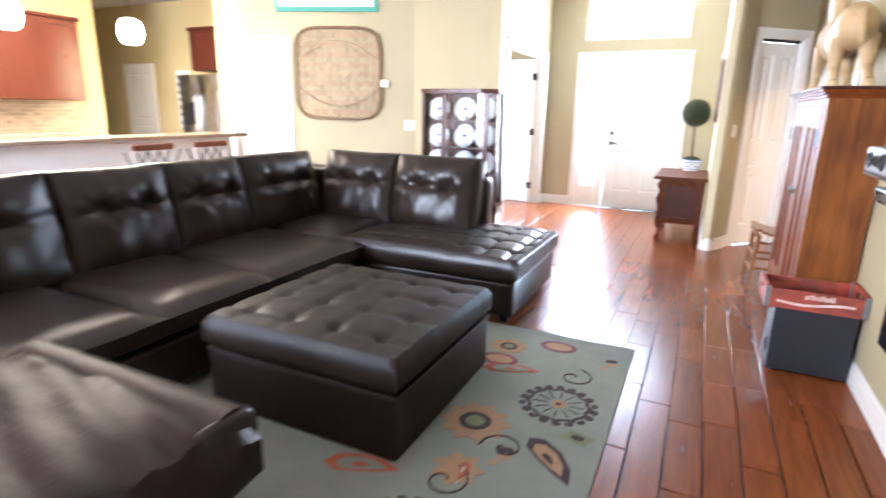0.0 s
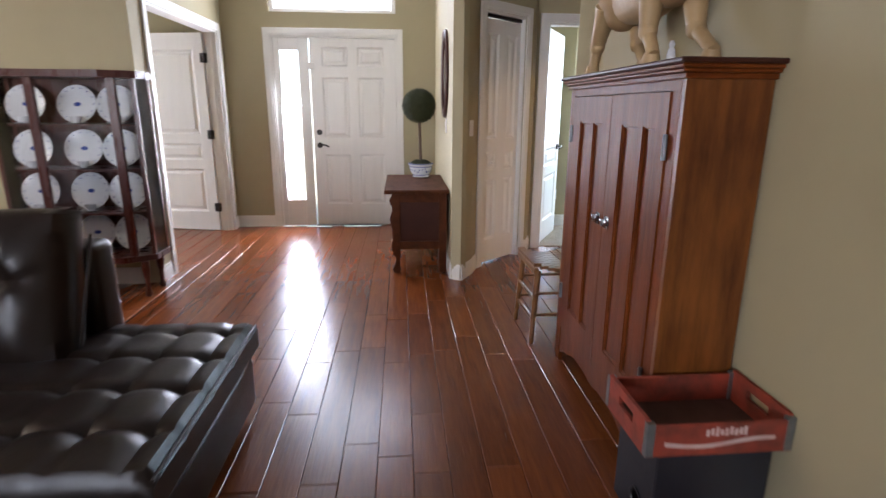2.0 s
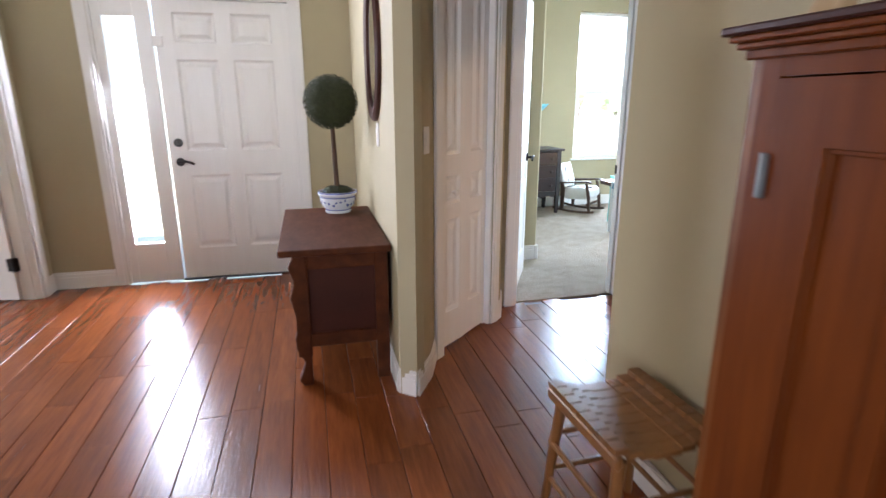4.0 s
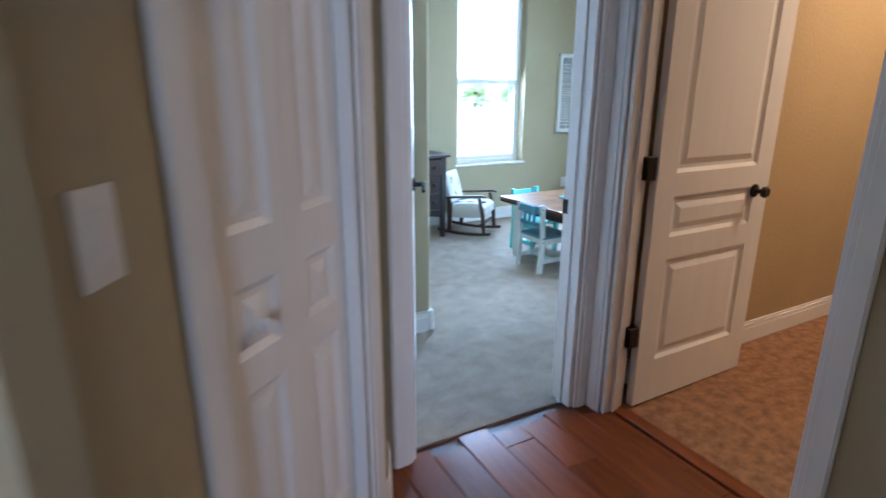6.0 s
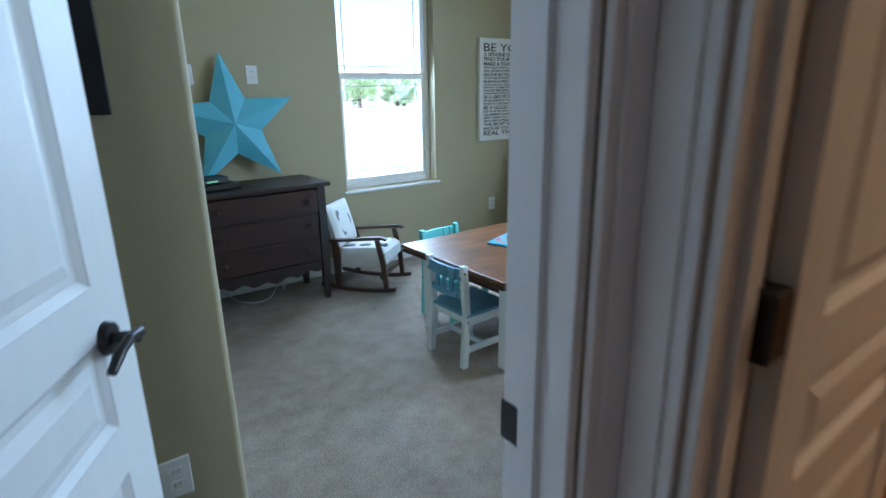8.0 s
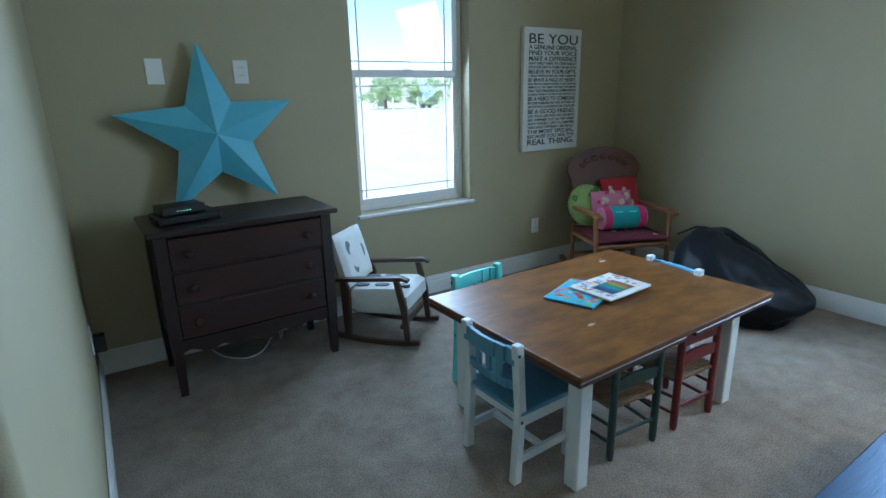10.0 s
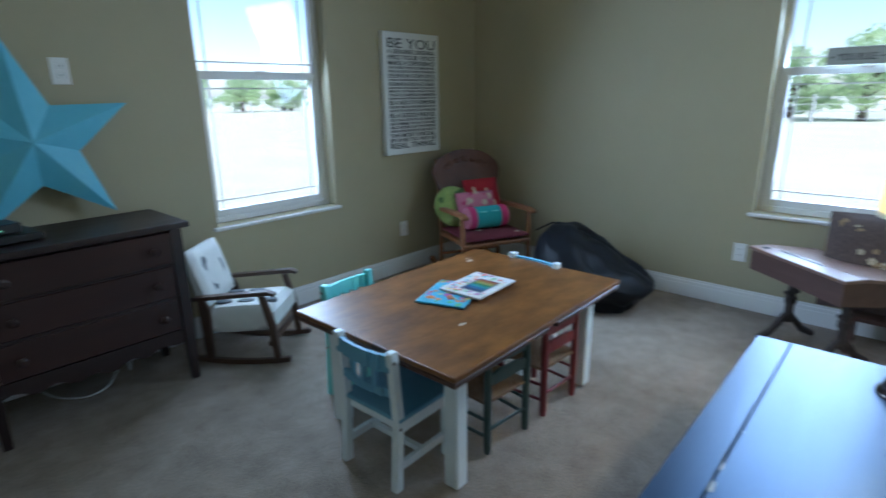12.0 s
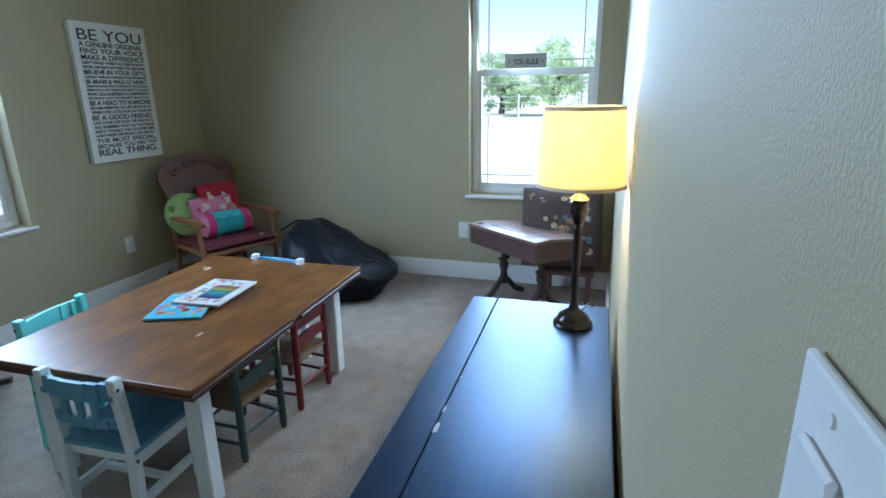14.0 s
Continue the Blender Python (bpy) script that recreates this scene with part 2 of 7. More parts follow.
def door_leaf(name, m, w, h, panels, label, mats=None, t=0.036, kind="structure", category="door"):
    """A panelled leaf hinged at its origin; panels are (x0, x1, z0, z1)."""
    th = thing(name, m, label, category, kind=kind)
    bm = bmesh.new()
    xs = sorted({0, w, *[p[0] for p in panels], *[p[1] for p in panels]})
    zs = sorted({0.0, h, *[p[2] for p in panels], *[p[3] for p in panels]})
    for x0, x1 in zip(xs, xs[1:]):
        for z0, z1 in zip(zs, zs[1:]):
            cx, cz = (x0 + x1) / 2, (z0 + z1) / 2
            if not any(p[0] < cx < p[1] and p[2] < cz < p[3] for p in panels):
                box(bm, x0, x1, -t / 2, t / 2, z0, z1)
    bmesh.ops.remove_doubles(bm, verts=bm.verts[:], dist=1e-5)
    part("leaf", bm, mats or DOORW, th)
    for x0, x1, z0, z1 in panels:
        bm = bmesh.new()
        box(bm, x0, x1, -t / 2 + 0.011, t / 2 - 0.011, z0, z1)
        for s in (1, -1):
            y = s * (t / 2 - 0.011)
            # a sloped moulding round the field, and the raised field
            for k, (i0, i1, d0, d1) in enumerate(((0.0, 0.016, 0.010, 0.0), (0.030, 0.055, 0.0, 0.008))):
                o = [(x0 + i0, z0 + i0), (x1 - i0, z0 + i0), (x1 - i0, z1 - i0), (x0 + i0, z1 - i0)]
                q = [(x0 + i1, z0 + i1), (x1 - i1, z0 + i1), (x1 - i1, z1 - i1), (x0 + i1, z1 - i1)]
                va = [bm.verts.new((x, y + s * d0, z)) for x, z in o]
                vb = [bm.verts.new((x, y + s * (d1 + 0.0005), z)) for x, z in q]
                for i in range(4):
                    bm.faces.new((va[i], va[(i + 1) % 4], vb[(i + 1) % 4], vb[i]))
                if k == 1:
                    bm.faces.new(vb)
        part("panel", bm, mats or DOORW, th)
    return th


def lever(parent, x, z, t=0.036, turn=1):
    """A dark rose and curved lever on both faces of a leaf."""
    for s in (1, -1):
        bm = bmesh.new()
        tube(bm, (x, s * t / 2, z), (x, s * (t / 2 + 0.012), z), 0.031, 0.028, 20)
        tube(bm, (x, s * (t / 2 + 0.010), z), (x, s * (t / 2 + 0.055), z), 0.011, 0.011, 12)
        pts = [(x + turn * d, s * (t / 2 + 0.052), z + dz) for d, dz in ((0.012, 0.004), (-0.03, 0.010), (-0.07, 0.002), (-0.105, -0.014))]
        for p, q in zip(pts, pts[1:]):
            tube(bm, p, q, 0.010, 0.008, 10)
        part("door_handle", bm, BLACKM, parent, "dark bronze lever handle", smooth=True)


def knob(parent, x, z, t=0.036):
    for s in (1, -1):
        bm = bmesh.new()
        lathe(bm, [(0.030, 0), (0.029, 0.008), (0.011, 0.012), (0.011, 0.035), (0.024, 0.042), (0.027, 0.055), (0.018, 0.064)], 18)
        bmesh.ops.transform(bm, matrix=pose(x, s * t / 2, z, -90 * s), verts=bm.verts)
        part("door_handle", bm, BLACKM, parent, "dark bronze round door knob", smooth=True)


def hinges(parent, zs, y=0.0, shift=0.0):
    for z in zs:
        bm = bmesh.new()
        tube(bm, (-0.006, y, z - 0.05), (-0.006, y, z + 0.05), 0.008, n=10)
        box(bm, -0.030, 0.020, -0.0195, 0.0195, z - 0.045, z + 0.045, 0.002)
        box(bm, -0.030, 0.036, y - 0.004 * (1 if y > 0 else -1) - 0.0015, y - 0.004 * (1 if y > 0 else -1) + 0.0015, z - 0.045, z + 0.045, 0.001)
        bmesh.ops.translate(bm, verts=bm.verts[:], vec=(shift, 0, 0))
        part("hinge", bm, BLACKM, parent, "dark bronze butt hinge")


def plate(name, m, w, h, label, rockers=0, sockets=0, screws=True):
    """A switch or socket plate; its face looks along -y."""
    th = thing(name, m, label, "switch" if rockers else "outlet")
    part("plate", B(-w / 2, w / 2, -0.006, -0.0005, -h / 2, h / 2, bevel=0.0025, seg=2), WHITE, th)
    for i in range(rockers):
        x = (i - (rockers - 1) / 2) * 0.046
        bm = B(x - 0.0165, x + 0.0165, -0.0105, -0.006, -0.033, 0.033, bevel=0.002)
        for v in bm.verts:
            if v.co.z < 0 and v.co.y < -0.007:
                v.co.y += 0.003
        part("rocker", bm, WHITE, th)
        if screws:
            for z in (-0.048, 0.048):
                bm = bmesh.new()
                tube(bm, (x, -0.0055, z), (x, -0.0072, z), 0.0035, 0.003, 10)
                part("screw", bm, WHITE, th)
    for i in range(sockets):
        z = (i - (sockets - 1) / 2) * 0.039
        part("socket", B(-0.016, 0.016, -0.0085, -0.006, z - 0.014, z + 0.014, bevel=0.003), WHITE, th)
        for x in (-0.006, 0.006):
            part("slot", B(x - 0.001, x + 0.001, -0.0092, -0.0084, z - 0.002, z + 0.007), BLACKM, th)
    return th


def window(name, a, b, s0, s1, z0, z1, rail, t=0.16, label="white single-hung vinyl window with a marble sill", grid=True):
    """A single-hung window set deep in a wall's opening."""
    m, _ = along(a, b)
    th = thing(name, m, label, "window", kind="structure")
    y0, y1 = t - 0.07, t - 0.01
    for x0, x1, za, zb in ((s0, s0 + 0.035, z0, z1), (s1 - 0.035, s1, z0, z1), (s0 + 0.035, s1 - 0.035, z0, z0 + 0.035), (s0 + 0.035, s1 - 0.035, z1 - 0.035, z1)):
        part("window_frame", B(x0, x1, y0, y1, za, zb, bevel=0.003), WHITE, th)
    part("meeting_rail", B(s0 + 0.035, s1 - 0.035, y0 + 0.005, y1 - 0.012, rail - 0.022, rail + 0.022, bevel=0.003), WHITE, th)
    for x0, x1 in ((s0 + 0.035, s0 + 0.065), (s1 - 0.065, s1 - 0.035)):
        part("sash_stile", B(x0, x1, y0 + 0.008, y0 + 0.035, z0 + 0.035, rail - 0.022, bevel=0.002), WHITE, th)
    part("sash_rail", B(s0 + 0.065, s1 - 0.065, y0 + 0.008, y0 + 0.035, z0 + 0.035, z0 + 0.075, bevel=0.002), WHITE, th)
    part("sash_lock", B((s0 + s1) / 2 - 0.03, (s0 + s1) / 2 + 0.03, y0 - 0.01, y0 + 0.01, rail + 0.012, rail + 0.026, bevel=0.003), WHITE, th)
    if grid:
        for za, zb in ((z0 + 0.075, rail - 0.022), (rail + 0.022, z1 - 0.035)):
            for x in (s0 + 0.105, s1 - 0.105):
                part("muntin", B(x - 0.004, x + 0.004, y0 + 0.034, y0 + 0.040, za, zb), WHITE, th)
            for z in (za + 0.05, zb - 0.05):
                part("muntin", B(s0 + 0.04, s1 - 0.04, y0 + 0.0345, y0 + 0.0395, z - 0.004, z + 0.004), WHITE, th)
    for za, zb in ((z0 + 0.035, rail), (rail, z1 - 0.035)):
        p = part("pane", B(s0 + 0.03, s1 - 0.03, y1 - 0.022, y1 - 0.018, za, zb), GLASS, th)
        p.visible_shadow = False
    part("window_sill", B(s0 - 0.025, s1 + 0.025, -0.028, y0, z0 - 0.022, z0 - 0.002, bevel=0.004), SILL, th, "pale marble sill")
    return th


SILL = mat("pale_marble", (0.74, 0.73, 0.70), (0.58, 0.57, 0.55), 0.25, 9, 0, 20)

# ---- the setting ----
H = 3.05
FY = 8.03           # inner face of the front wall
EX = 1.338           # living room wall behind the cupboard
BN, BE, BS, BW = 10.24, 5.92, 7.12, 2.14  # bedroom faces: north, east, south, west

# ground outside, one sheet to the horizon
# grass colour is raised so that the sun's glare whitens the lawn
GRASS = mat("lawn_grass_glare", (0.50, 0.50, 0.36), (0.42, 0.43, 0.29), 0.95, 0.4, 0.5, 12)
bm = bmesh.new()
box(bm, -600, 600, -600, 600, -0.45, -0.15)
solid("ground", bm, GRASS, "lawn round the house, coloured pale to carry the sun's glare", "lawn", kind="structure")

# under-floor, carpet and bath floor
bm = bmesh.new()
box(bm, -11.0, EX, -3.1, FY, -0.14, -0.012)
box(bm, EX, 2.50, 5.3, 6.98, -0.14, -0.012)
solid("floor", bm, PLANKX, "dark sub-floor in the joints of a hardwood floor", "floor", kind="structure")
bm = bmesh.new()
box(bm, 1.45, BE, 6.98, BN, -0.14, 0.0)
carpet = solid("floor_carpet", bm, CARPET, "beige cut-pile bedroom carpet", "carpet", kind="structure")
solid("floor_bath", B(2.50, 5.9, 4.4, 6.979, -0.14, -0.002), BATHFL, "mottled tan sheet bathroom floor", "floor", kind="structure")
part("strip", B(2.455, 2.52, 6.03, 6.83, -0.02, 0.008, bevel=0.003), PLANK, thing("threshold_bath", pose(0, 0, 0), "dark wood threshold strip under the bathroom door", "threshold", kind="structure"))

for nm, c in (("ceiling_living", (-11.1, 1.44, -3.2, FY + 0.12)), ("ceiling_hall", (1.44, 2.40, 5.2, 7.03)), ("ceiling_bedroom", (1.3, BE + 0.16, 7.03, BN + 0.16)), ("ceiling_bath", (2.40, 6.0, 4.3, 7.03))):
    solid(nm, B(c[0], c[1], c[2], c[3], H, H + 0.1), CEIL, "white textured ceiling", "ceiling", kind="structure")

# front wall: sidelight and door under a transom
FX = 0.605
FA, FB = (-1.62, FY), (FX, FY)
bm = bmesh.new()
box(bm, 0, 0.49, 0, 0.16, 0, H)
box(bm, 0.49, 1.80, 0, 0.16, 2.04, 2.27)
box(bm, 0.49, 1.80, 0, 0.16, 2.90, H)
box(bm, 1.80, FX + 1.62, 0, 0.16, 0, H)
mF, _ = along(FA, FB)
solid("wall_front", bm, WALL, "olive-beige painted front wall with door and transom openings", "wall", mF, kind="structure")
for x0, x1 in ((0.0, 0.415), (1.875, FX + 1.62)):
    bb = bmesh.new()
    box(bb, x0, x1, -0.014, -0.002, 0, 0.085)
    box(bb, x0, x1, -0.011, -0.002, 0.085, 0.108)
    box(bb, x0, x1, -0.007, -0.002, 0.108, 0.125, bevel=0.002)
    solid("baseboard", bb, WHITE, "white painted moulded baseboard along the wall", "baseboard", mF, kind="structure")
casing("door_frame_front", FA, FB, 0.49, 1.80, 2.04, t=0.16, back=False, label="white casing round the front door and its sidelight")
# sidelight
sl = thing("window_sidelight", mF, "tall narrow sidelight in a white frame beside the front door", "window", kind="structure")
for x0, x1, z0, z1 in ((0.508, 0.565, 0.0, 2.022), (0.765, 0.87, 0.0, 2.022), (0.565, 0.765, 0.0, 0.30), (0.565, 0.765, 1.90, 2.022)):
    part("window_frame", B(x0, x1, 0.02, 0.075, z0, z1, bevel=0.003), WHITE, sl)
p = part("pane", B(0.56, 0.77, 0.045, 0.05, 0.295, 1.905), GLASS, sl)
p.visible_shadow = False
# transom
tr = thing("window_transom", mF, "wide white transom window above the front door", "window", kind="structure")
for x0, x1, z0, z1 in ((0.49, 0.53, 2.27, 2.90), (1.76, 1.80, 2.27, 2.90), (0.53, 1.76, 2.27, 2.31), (0.53, 1.76, 2.86, 2.90)):
    part("window_frame", B(x0, x1, 0.05, 0.11, z0, z1, bevel=0.003), WHITE, tr)
p = part("pane", B(0.525, 1.765, 0.075, 0.08, 2.305, 2.865), GLASS, tr)
p.visible_shadow = False
# front door
six = [(a, b, z0, z1) for a, b in ((0.12, 0.40), (0.50, 0.78)) for z0, z1 in ((0.24, 0.80), (0.98, 1.62), (1.73, 1.93))]
fd = door_leaf("door_front", pose(-0.735, FY + 0.045, 0.006), 0.905, 2.012, six, "white six-panel front door with dark bronze lever", t=0.045)
lever(fd, 0.065, 0.90, 0.045, -1)
bm = bmesh.new()
tube(bm, (0.065, -0.022, 1.04), (0.065, -0.040, 1.04), 0.031, 0.028, 20)
tube(bm, (0.065, -0.040, 1.04), (0.065, -0.052, 1.04), 0.012, 0.010, 12)
part("deadbolt", bm, BLACKM, fd, "dark bronze deadbolt", smooth=True)
for z in (0.25, 1.02, 1.78):
    part("hinge", B(0.897, 0.915, -0.028, -0.018, z - 0.05, z + 0.05, bevel=0.002), BLACKM, fd, "dark bronze butt hinge")
part("alarm_sensor", B(-0.02, 0.05, -0.042, -0.024, 1.70, 1.77, bevel=0.004), WHITE, fd, "small white door alarm contact")
part("threshold", B(-0.01, 0.92, -0.05, 0.05, -0.006, 0.004), BLACKM, fd, "dark door threshold")

# foyer walls
wall("wall_foyer_east", (FX, FY), (FX, 5.985), H, t=0.10)
wall("wall_column_corner", (FX, 5.985), (0.675, 5.925), H, t=0.07)
wall("wall_column_end", (0.675, 5.925), (0.775, 6.098), H, t=0.08)
wall("wall_column_side", (0.775, 6.098), (0.833, 6.262), H, t=0.08)
# closet wall with a bifold door
CA, CB = (0.833, 6.262), (1.371, 6.741)
m, L = along(CA, CB)
wall("wall_closet", CA, CB, H, [(0.075, 0.60, 0.0, 2.05)], t=0.10)
casing("door_frame_closet", CA, CB, 0.075, 0.60, 2.05, t=0.10, back=False)
w = 0.240
for k in range(2):
    x = 0.096 + k * (w + 0.004)
    lf = door_leaf("door_bifold", m @ pose(x, 0.045, 0.012, 0, 0, -1.5 + 3 * k), w, 1.985, [(0.055, w - 0.055, 0.20, 0.72), (0.055, w - 0.055, 0.80, 0.95), (0.055, w - 0.055, 1.06, 1.88)], "white panelled bifold closet door leaf", t=0.03)
    if k == 0:
        bm = bmesh.new()
        lathe(bm, [(0.010, 0), (0.010, 0.012), (0.018, 0.02), (0.016, 0.03), (0.006, 0.034)], 16)
        bmesh.ops.transform(bm, matrix=pose(w / 2, -0.015, 0.86, 90), verts=bm.verts)
        part("knob", bm, WHITE, lf, "small white round knob", smooth=True)
part("track", B(0.093, 0.582, 0.03, 0.06, 2.005, 2.032), BLACKM, thing("bifold_track", m, "dark metal track over the bifold closet door", "track", kind="structure"))
wall("wall_closet_return", (1.371, 6.741), (1.440, 6.92), H, t=0.02)
# bedroom door wall
DA, DB = (1.440, 6.92), (2.40, 6.92)
wall("wall_bedroom_door", DA, DB, H, [(0.100, 0.876, 0.0, 2.05)], base=False, t=0.115)
bed_frame = casing("door_frame_bedroom", DA, DB, 0.100, 0.876, 2.05, t=0.115)
part("strike_plate", B(0.855, 0.859, 0.085, 0.118, 0.855, 0.915, bevel=0.001), BLACKM, bed_frame, "dark bronze strike plate")
three = [(0.11, None, 0.20, 0.66), (0.11, None, 0.755, 0.925), (0.11, None, 1.02, 1.86)]
w = 0.70
lfA = door_leaf("door_bedroom", pose(1.567, 7.055, 0.008, 0, 0, 62), w, 2.02, [(a, w - 0.11, c, d) for a, b, c, d in three], "white three-panel bedroom door standing open")
lever(lfA, w - 0.095, 0.92)
hinges(lfA, (0.22, 1.05, 1.80), 0.022)
# corner between the two doors and the bathroom door
HA, HB = (2.40, 6.92), (2.40, 5.42)
wall("wall_bath_door", HA, HB, H, [(0.09, 0.89, 0.0, 2.05)], t=0.11)
casing("door_frame_bath", HA, HB, 0.09, 0.89, 2.05, t=0.11)
w = 0.755
lfB = door_leaf("door_bath", pose(2.545, 6.805, 0.008, 0, 0, 1), w, 2.02, [(a, w - 0.11, c, d) for a, b, c, d in three], "white three-panel bathroom door standing open")
knob(lfB, w - 0.105, 0.905)
hinges(lfB, (0.335, 1.045, 1.78), 0.022, -0.030)
# wall behind the cupboard and its return
wall("wall_hall_south", (2.40, 5.42), (EX + 0.12, 5.42), H)
wall("wall_living_east", (EX, 5.42), (EX, -3.1), H, t=0.12)
# far walls
wall("wall_living_north", (-2.70, 6.0), (-1.74, 6.0), H)
wall("wall_living_north_west", (-5.01, 5.19), (-2.70, 6.0), H, [(0.18, 0.86, 0, 2.05)])
casing("door_frame_pantry", (-5.01, 5.19), (-2.70, 6.0), 0.18, 0.86, 2.05)
mp_, _ = along((-5.01, 5.19), (-2.70, 6.0))
door_leaf("door_pantry", mp_ @ pose(0.205, 0.06, 0.008), 0.63, 2.02, [(a, 0.52, c, d) for a, b, c, d in three], "white three-panel door, closed")
LA, LB = (-1.62, 6.0), (-1.62, FY)
wall("wall_foyer_west", LA, LB, H, [(0.27, 1.85, 0, 2.05)])
casing("door_frame_study", LA, LB, 0.27, 1.85, 2.05)
w = 0.72
lfC = door_leaf("door_study", pose(-1.755, 7.835, 0.008, 0, 0, 168), w, 2.02, [(a, w - 0.11, c, d) for a, b, c, d in three], "white three-panel study door standing open")
hinges(lfC, (0.25, 1.02, 1.78), 0.022)
# study beyond the foyer
wall("wall_study_north", (-5.4, FY), (-1.74, FY), H, t=0.16)
wall("wall_study_west", (-5.4, 6.12), (-5.4, FY), H, [(0.25, 1.6, 0.7, 2.3)], t=0.16)
# unseen window, added to hold the study's lamp
window("window_study_added", (-5.4, 6.12), (-5.4, FY), 0.25, 1.6, 0.7, 2.3, 1.5, grid=False)
wall("wall_study_south", (-1.74, 6.12), (-5.4, 6.12), H, t=0.04, base=False)
# kitchen and the rest of the living room
wall("wall_kitchen_north", (-11.0, 7.2), (-5.06, 7.2), H, material=WALL_KIT, base=False, label="warm yellow kitchen wall")
wall("wall_kitchen_east", (-5.06, 7.2), (-5.01, 5.19), H, material=WALL_KIT, base=False, t=0.05, label="warm yellow kitchen wall")
wall("wall_living_west", (-11.0, -3.1), (-11.0, 7.2), H, base=False)
wall("wall_living_south", (EX, -3.1), (-11.0, -3.1), H, [(3.3, 6.6, 0.5, 2.4)], t=0.16)
for k in range(3):
    window("window_south", (EX, -3.1), (-11.0, -3.1), 3.32 + k * 1.1, 3.3 + (k + 1) * 1.1 - 0.02, 0.5, 2.4, 1.45, grid=False)

# bedroom
wall("wall_bedroom_south", (BE, 7.072), (2.40, 7.030), H, t=0.035)
wall("wall_bedroom_east", (BE, BN), (BE, 7.07), H, [(2.19, 3.02, 0.62, 2.42)], t=0.16)
window("window_east", (BE, BN), (BE, 7.07), 2.19, 3.02, 0.62, 2.42, 1.435)
wall("wall_bedroom_north", (BW, BN), (BE, BN), H, [(1.475, 2.305, 0.62, 2.42)], t=0.16)
window("window_north", (BW, BN), (BE, BN), 1.475, 2.305, 0.62, 2.42, 1.455)
wall("wall_bedroom_west", (BW, 8.06), (BW, BN), H)
wall("wall_bedroom_nook", (1.42, 7.94), (BW - 0.02, 7.94), H)
bm = bmesh.new()
tube(bm, (BW - 0.02, 7.96, 0), (BW - 0.02, 7.96, H), 0.02, n=20)
box(bm, BW - 0.02, BW, 7.96, 8.06, 0, H)
solid("wall_corner_bead", bm, WALL, "rounded painted wall corner", "wall", kind="structure", smooth=True)
tagged(solid("baseboard", B(BW - 0.02, BW + 0.014, 7.926, 8.06, 0, 0.125, bevel=0.006), WHITE, "white painted moulded baseboard along the wall", "baseboard", kind="structure"))
wall("wall_bedroom_nook_west", (1.42, 7.04), (1.42, 7.94), H, base=False)
# bathroom
wall("wall_bath_north", (2.52, 6.965), (5.8, 6.985), H, material=WALL_WARM, t=0.005, label="warm tan painted bathroom wall")
wall("wall_bath_east", (5.8, 6.985), (5.8, 4.5), H, material=WALL_WARM, label="warm tan painted bathroom wall")
wall("wall_bath_south", (5.8, 4.5), (2.4, 4.5), H, material=WALL_WARM, label="warm tan painted bathroom wall")
wall("wall_bath_west", (2.516, 4.4), (2.516, 5.42), H, material=WALL_WARM, t=0.1, base=False, label="warm tan painted bathroom wall")

# ---- bedroom things ----
STARP = mat("weathered_turquoise_tin", (0.115, 0.415, 0.54), (0.17, 0.48, 0.60), 0.5, 5, 0.08, 40)
DRESS = mat("dark_brown_dresser_stain", (0.030, 0.014, 0.012), (0.014, 0.008, 0.008), 0.4, 3.5, 0.1, 30, stretch=(0.6, 4, 4), spread=0.3)
DRAW = mat("dark_brown_drawer_stain", (0.042, 0.015, 0.011), (0.014, 0.007, 0.007), 0.36, 3, 0.08, 30, stretch=(0.5, 4, 3), spread=0.3)
TABLEW = mat("worn_brown_tabletop", (0.215, 0.088, 0.020), (0.085, 0.032, 0.008), 0.36, 6, 0.10, 30, stretch=(0.9, 2.2, 2.2), spread=0.20, spec=0.35)
TABLED = mat("dark_table_edge", (0.075, 0.030, 0.014), (0.045, 0.018, 0.009), 0.4, 4, 0.06, 40, stretch=(0.6, 4, 4))
OFFW = mat("chair_white_paint", (0.68, 0.72, 0.72), (0.60, 0.65, 0.66), 0.45, 6, 0.05, 60)
SEATB = mat("chair_blue_paint", (0.10, 0.25, 0.36), (0.13, 0.30, 0.41), 0.42, 6, 0.05, 60)
AQUA = mat("chair_aqua_paint", (0.17, 0.58, 0.56), (0.22, 0.63, 0.60), 0.45, 6, 0.05, 60)
SKYB = mat("chair_sky_blue_paint", (0.18, 0.45, 0.68), (0.22, 0.50, 0.72), 0.45, 6, 0.05, 60)
GREENP = mat("chair_dark_green_paint", (0.020, 0.045, 0.040), (0.035, 0.060, 0.050), 0.5, 9, 0.1, 60)
REDP = mat("chair_dark_red_paint", (0.17, 0.018, 0.020), (0.12, 0.014, 0.016), 0.45, 9, 0.08, 60)
RUSH = mat("woven_rush", (0.20, 0.12, 0.06), (0.13, 0.075, 0.035), 0.8, 30, 0.5, 90)
ROCKW = mat("rocker_dark_wood", (0.075, 0.040, 0.024), (0.05, 0.026, 0.016), 0.4, 8, 0.06, 50)
CANVAS = mat("printed_canvas", (0.66, 0.66, 0.62), (0.58, 0.58, 0.55), 0.9, 12, 0.3, 200)
PRINTG = mat("grey_leaf_print", (0.16, 0.17, 0.18), None, 0.9, 30)
OAK = mat("honey_oak", (0.26, 0.11, 0.042), (0.17, 0.066, 0.024), 0.4, 6, 0.1, 40, stretch=(4, 4, 0.7))
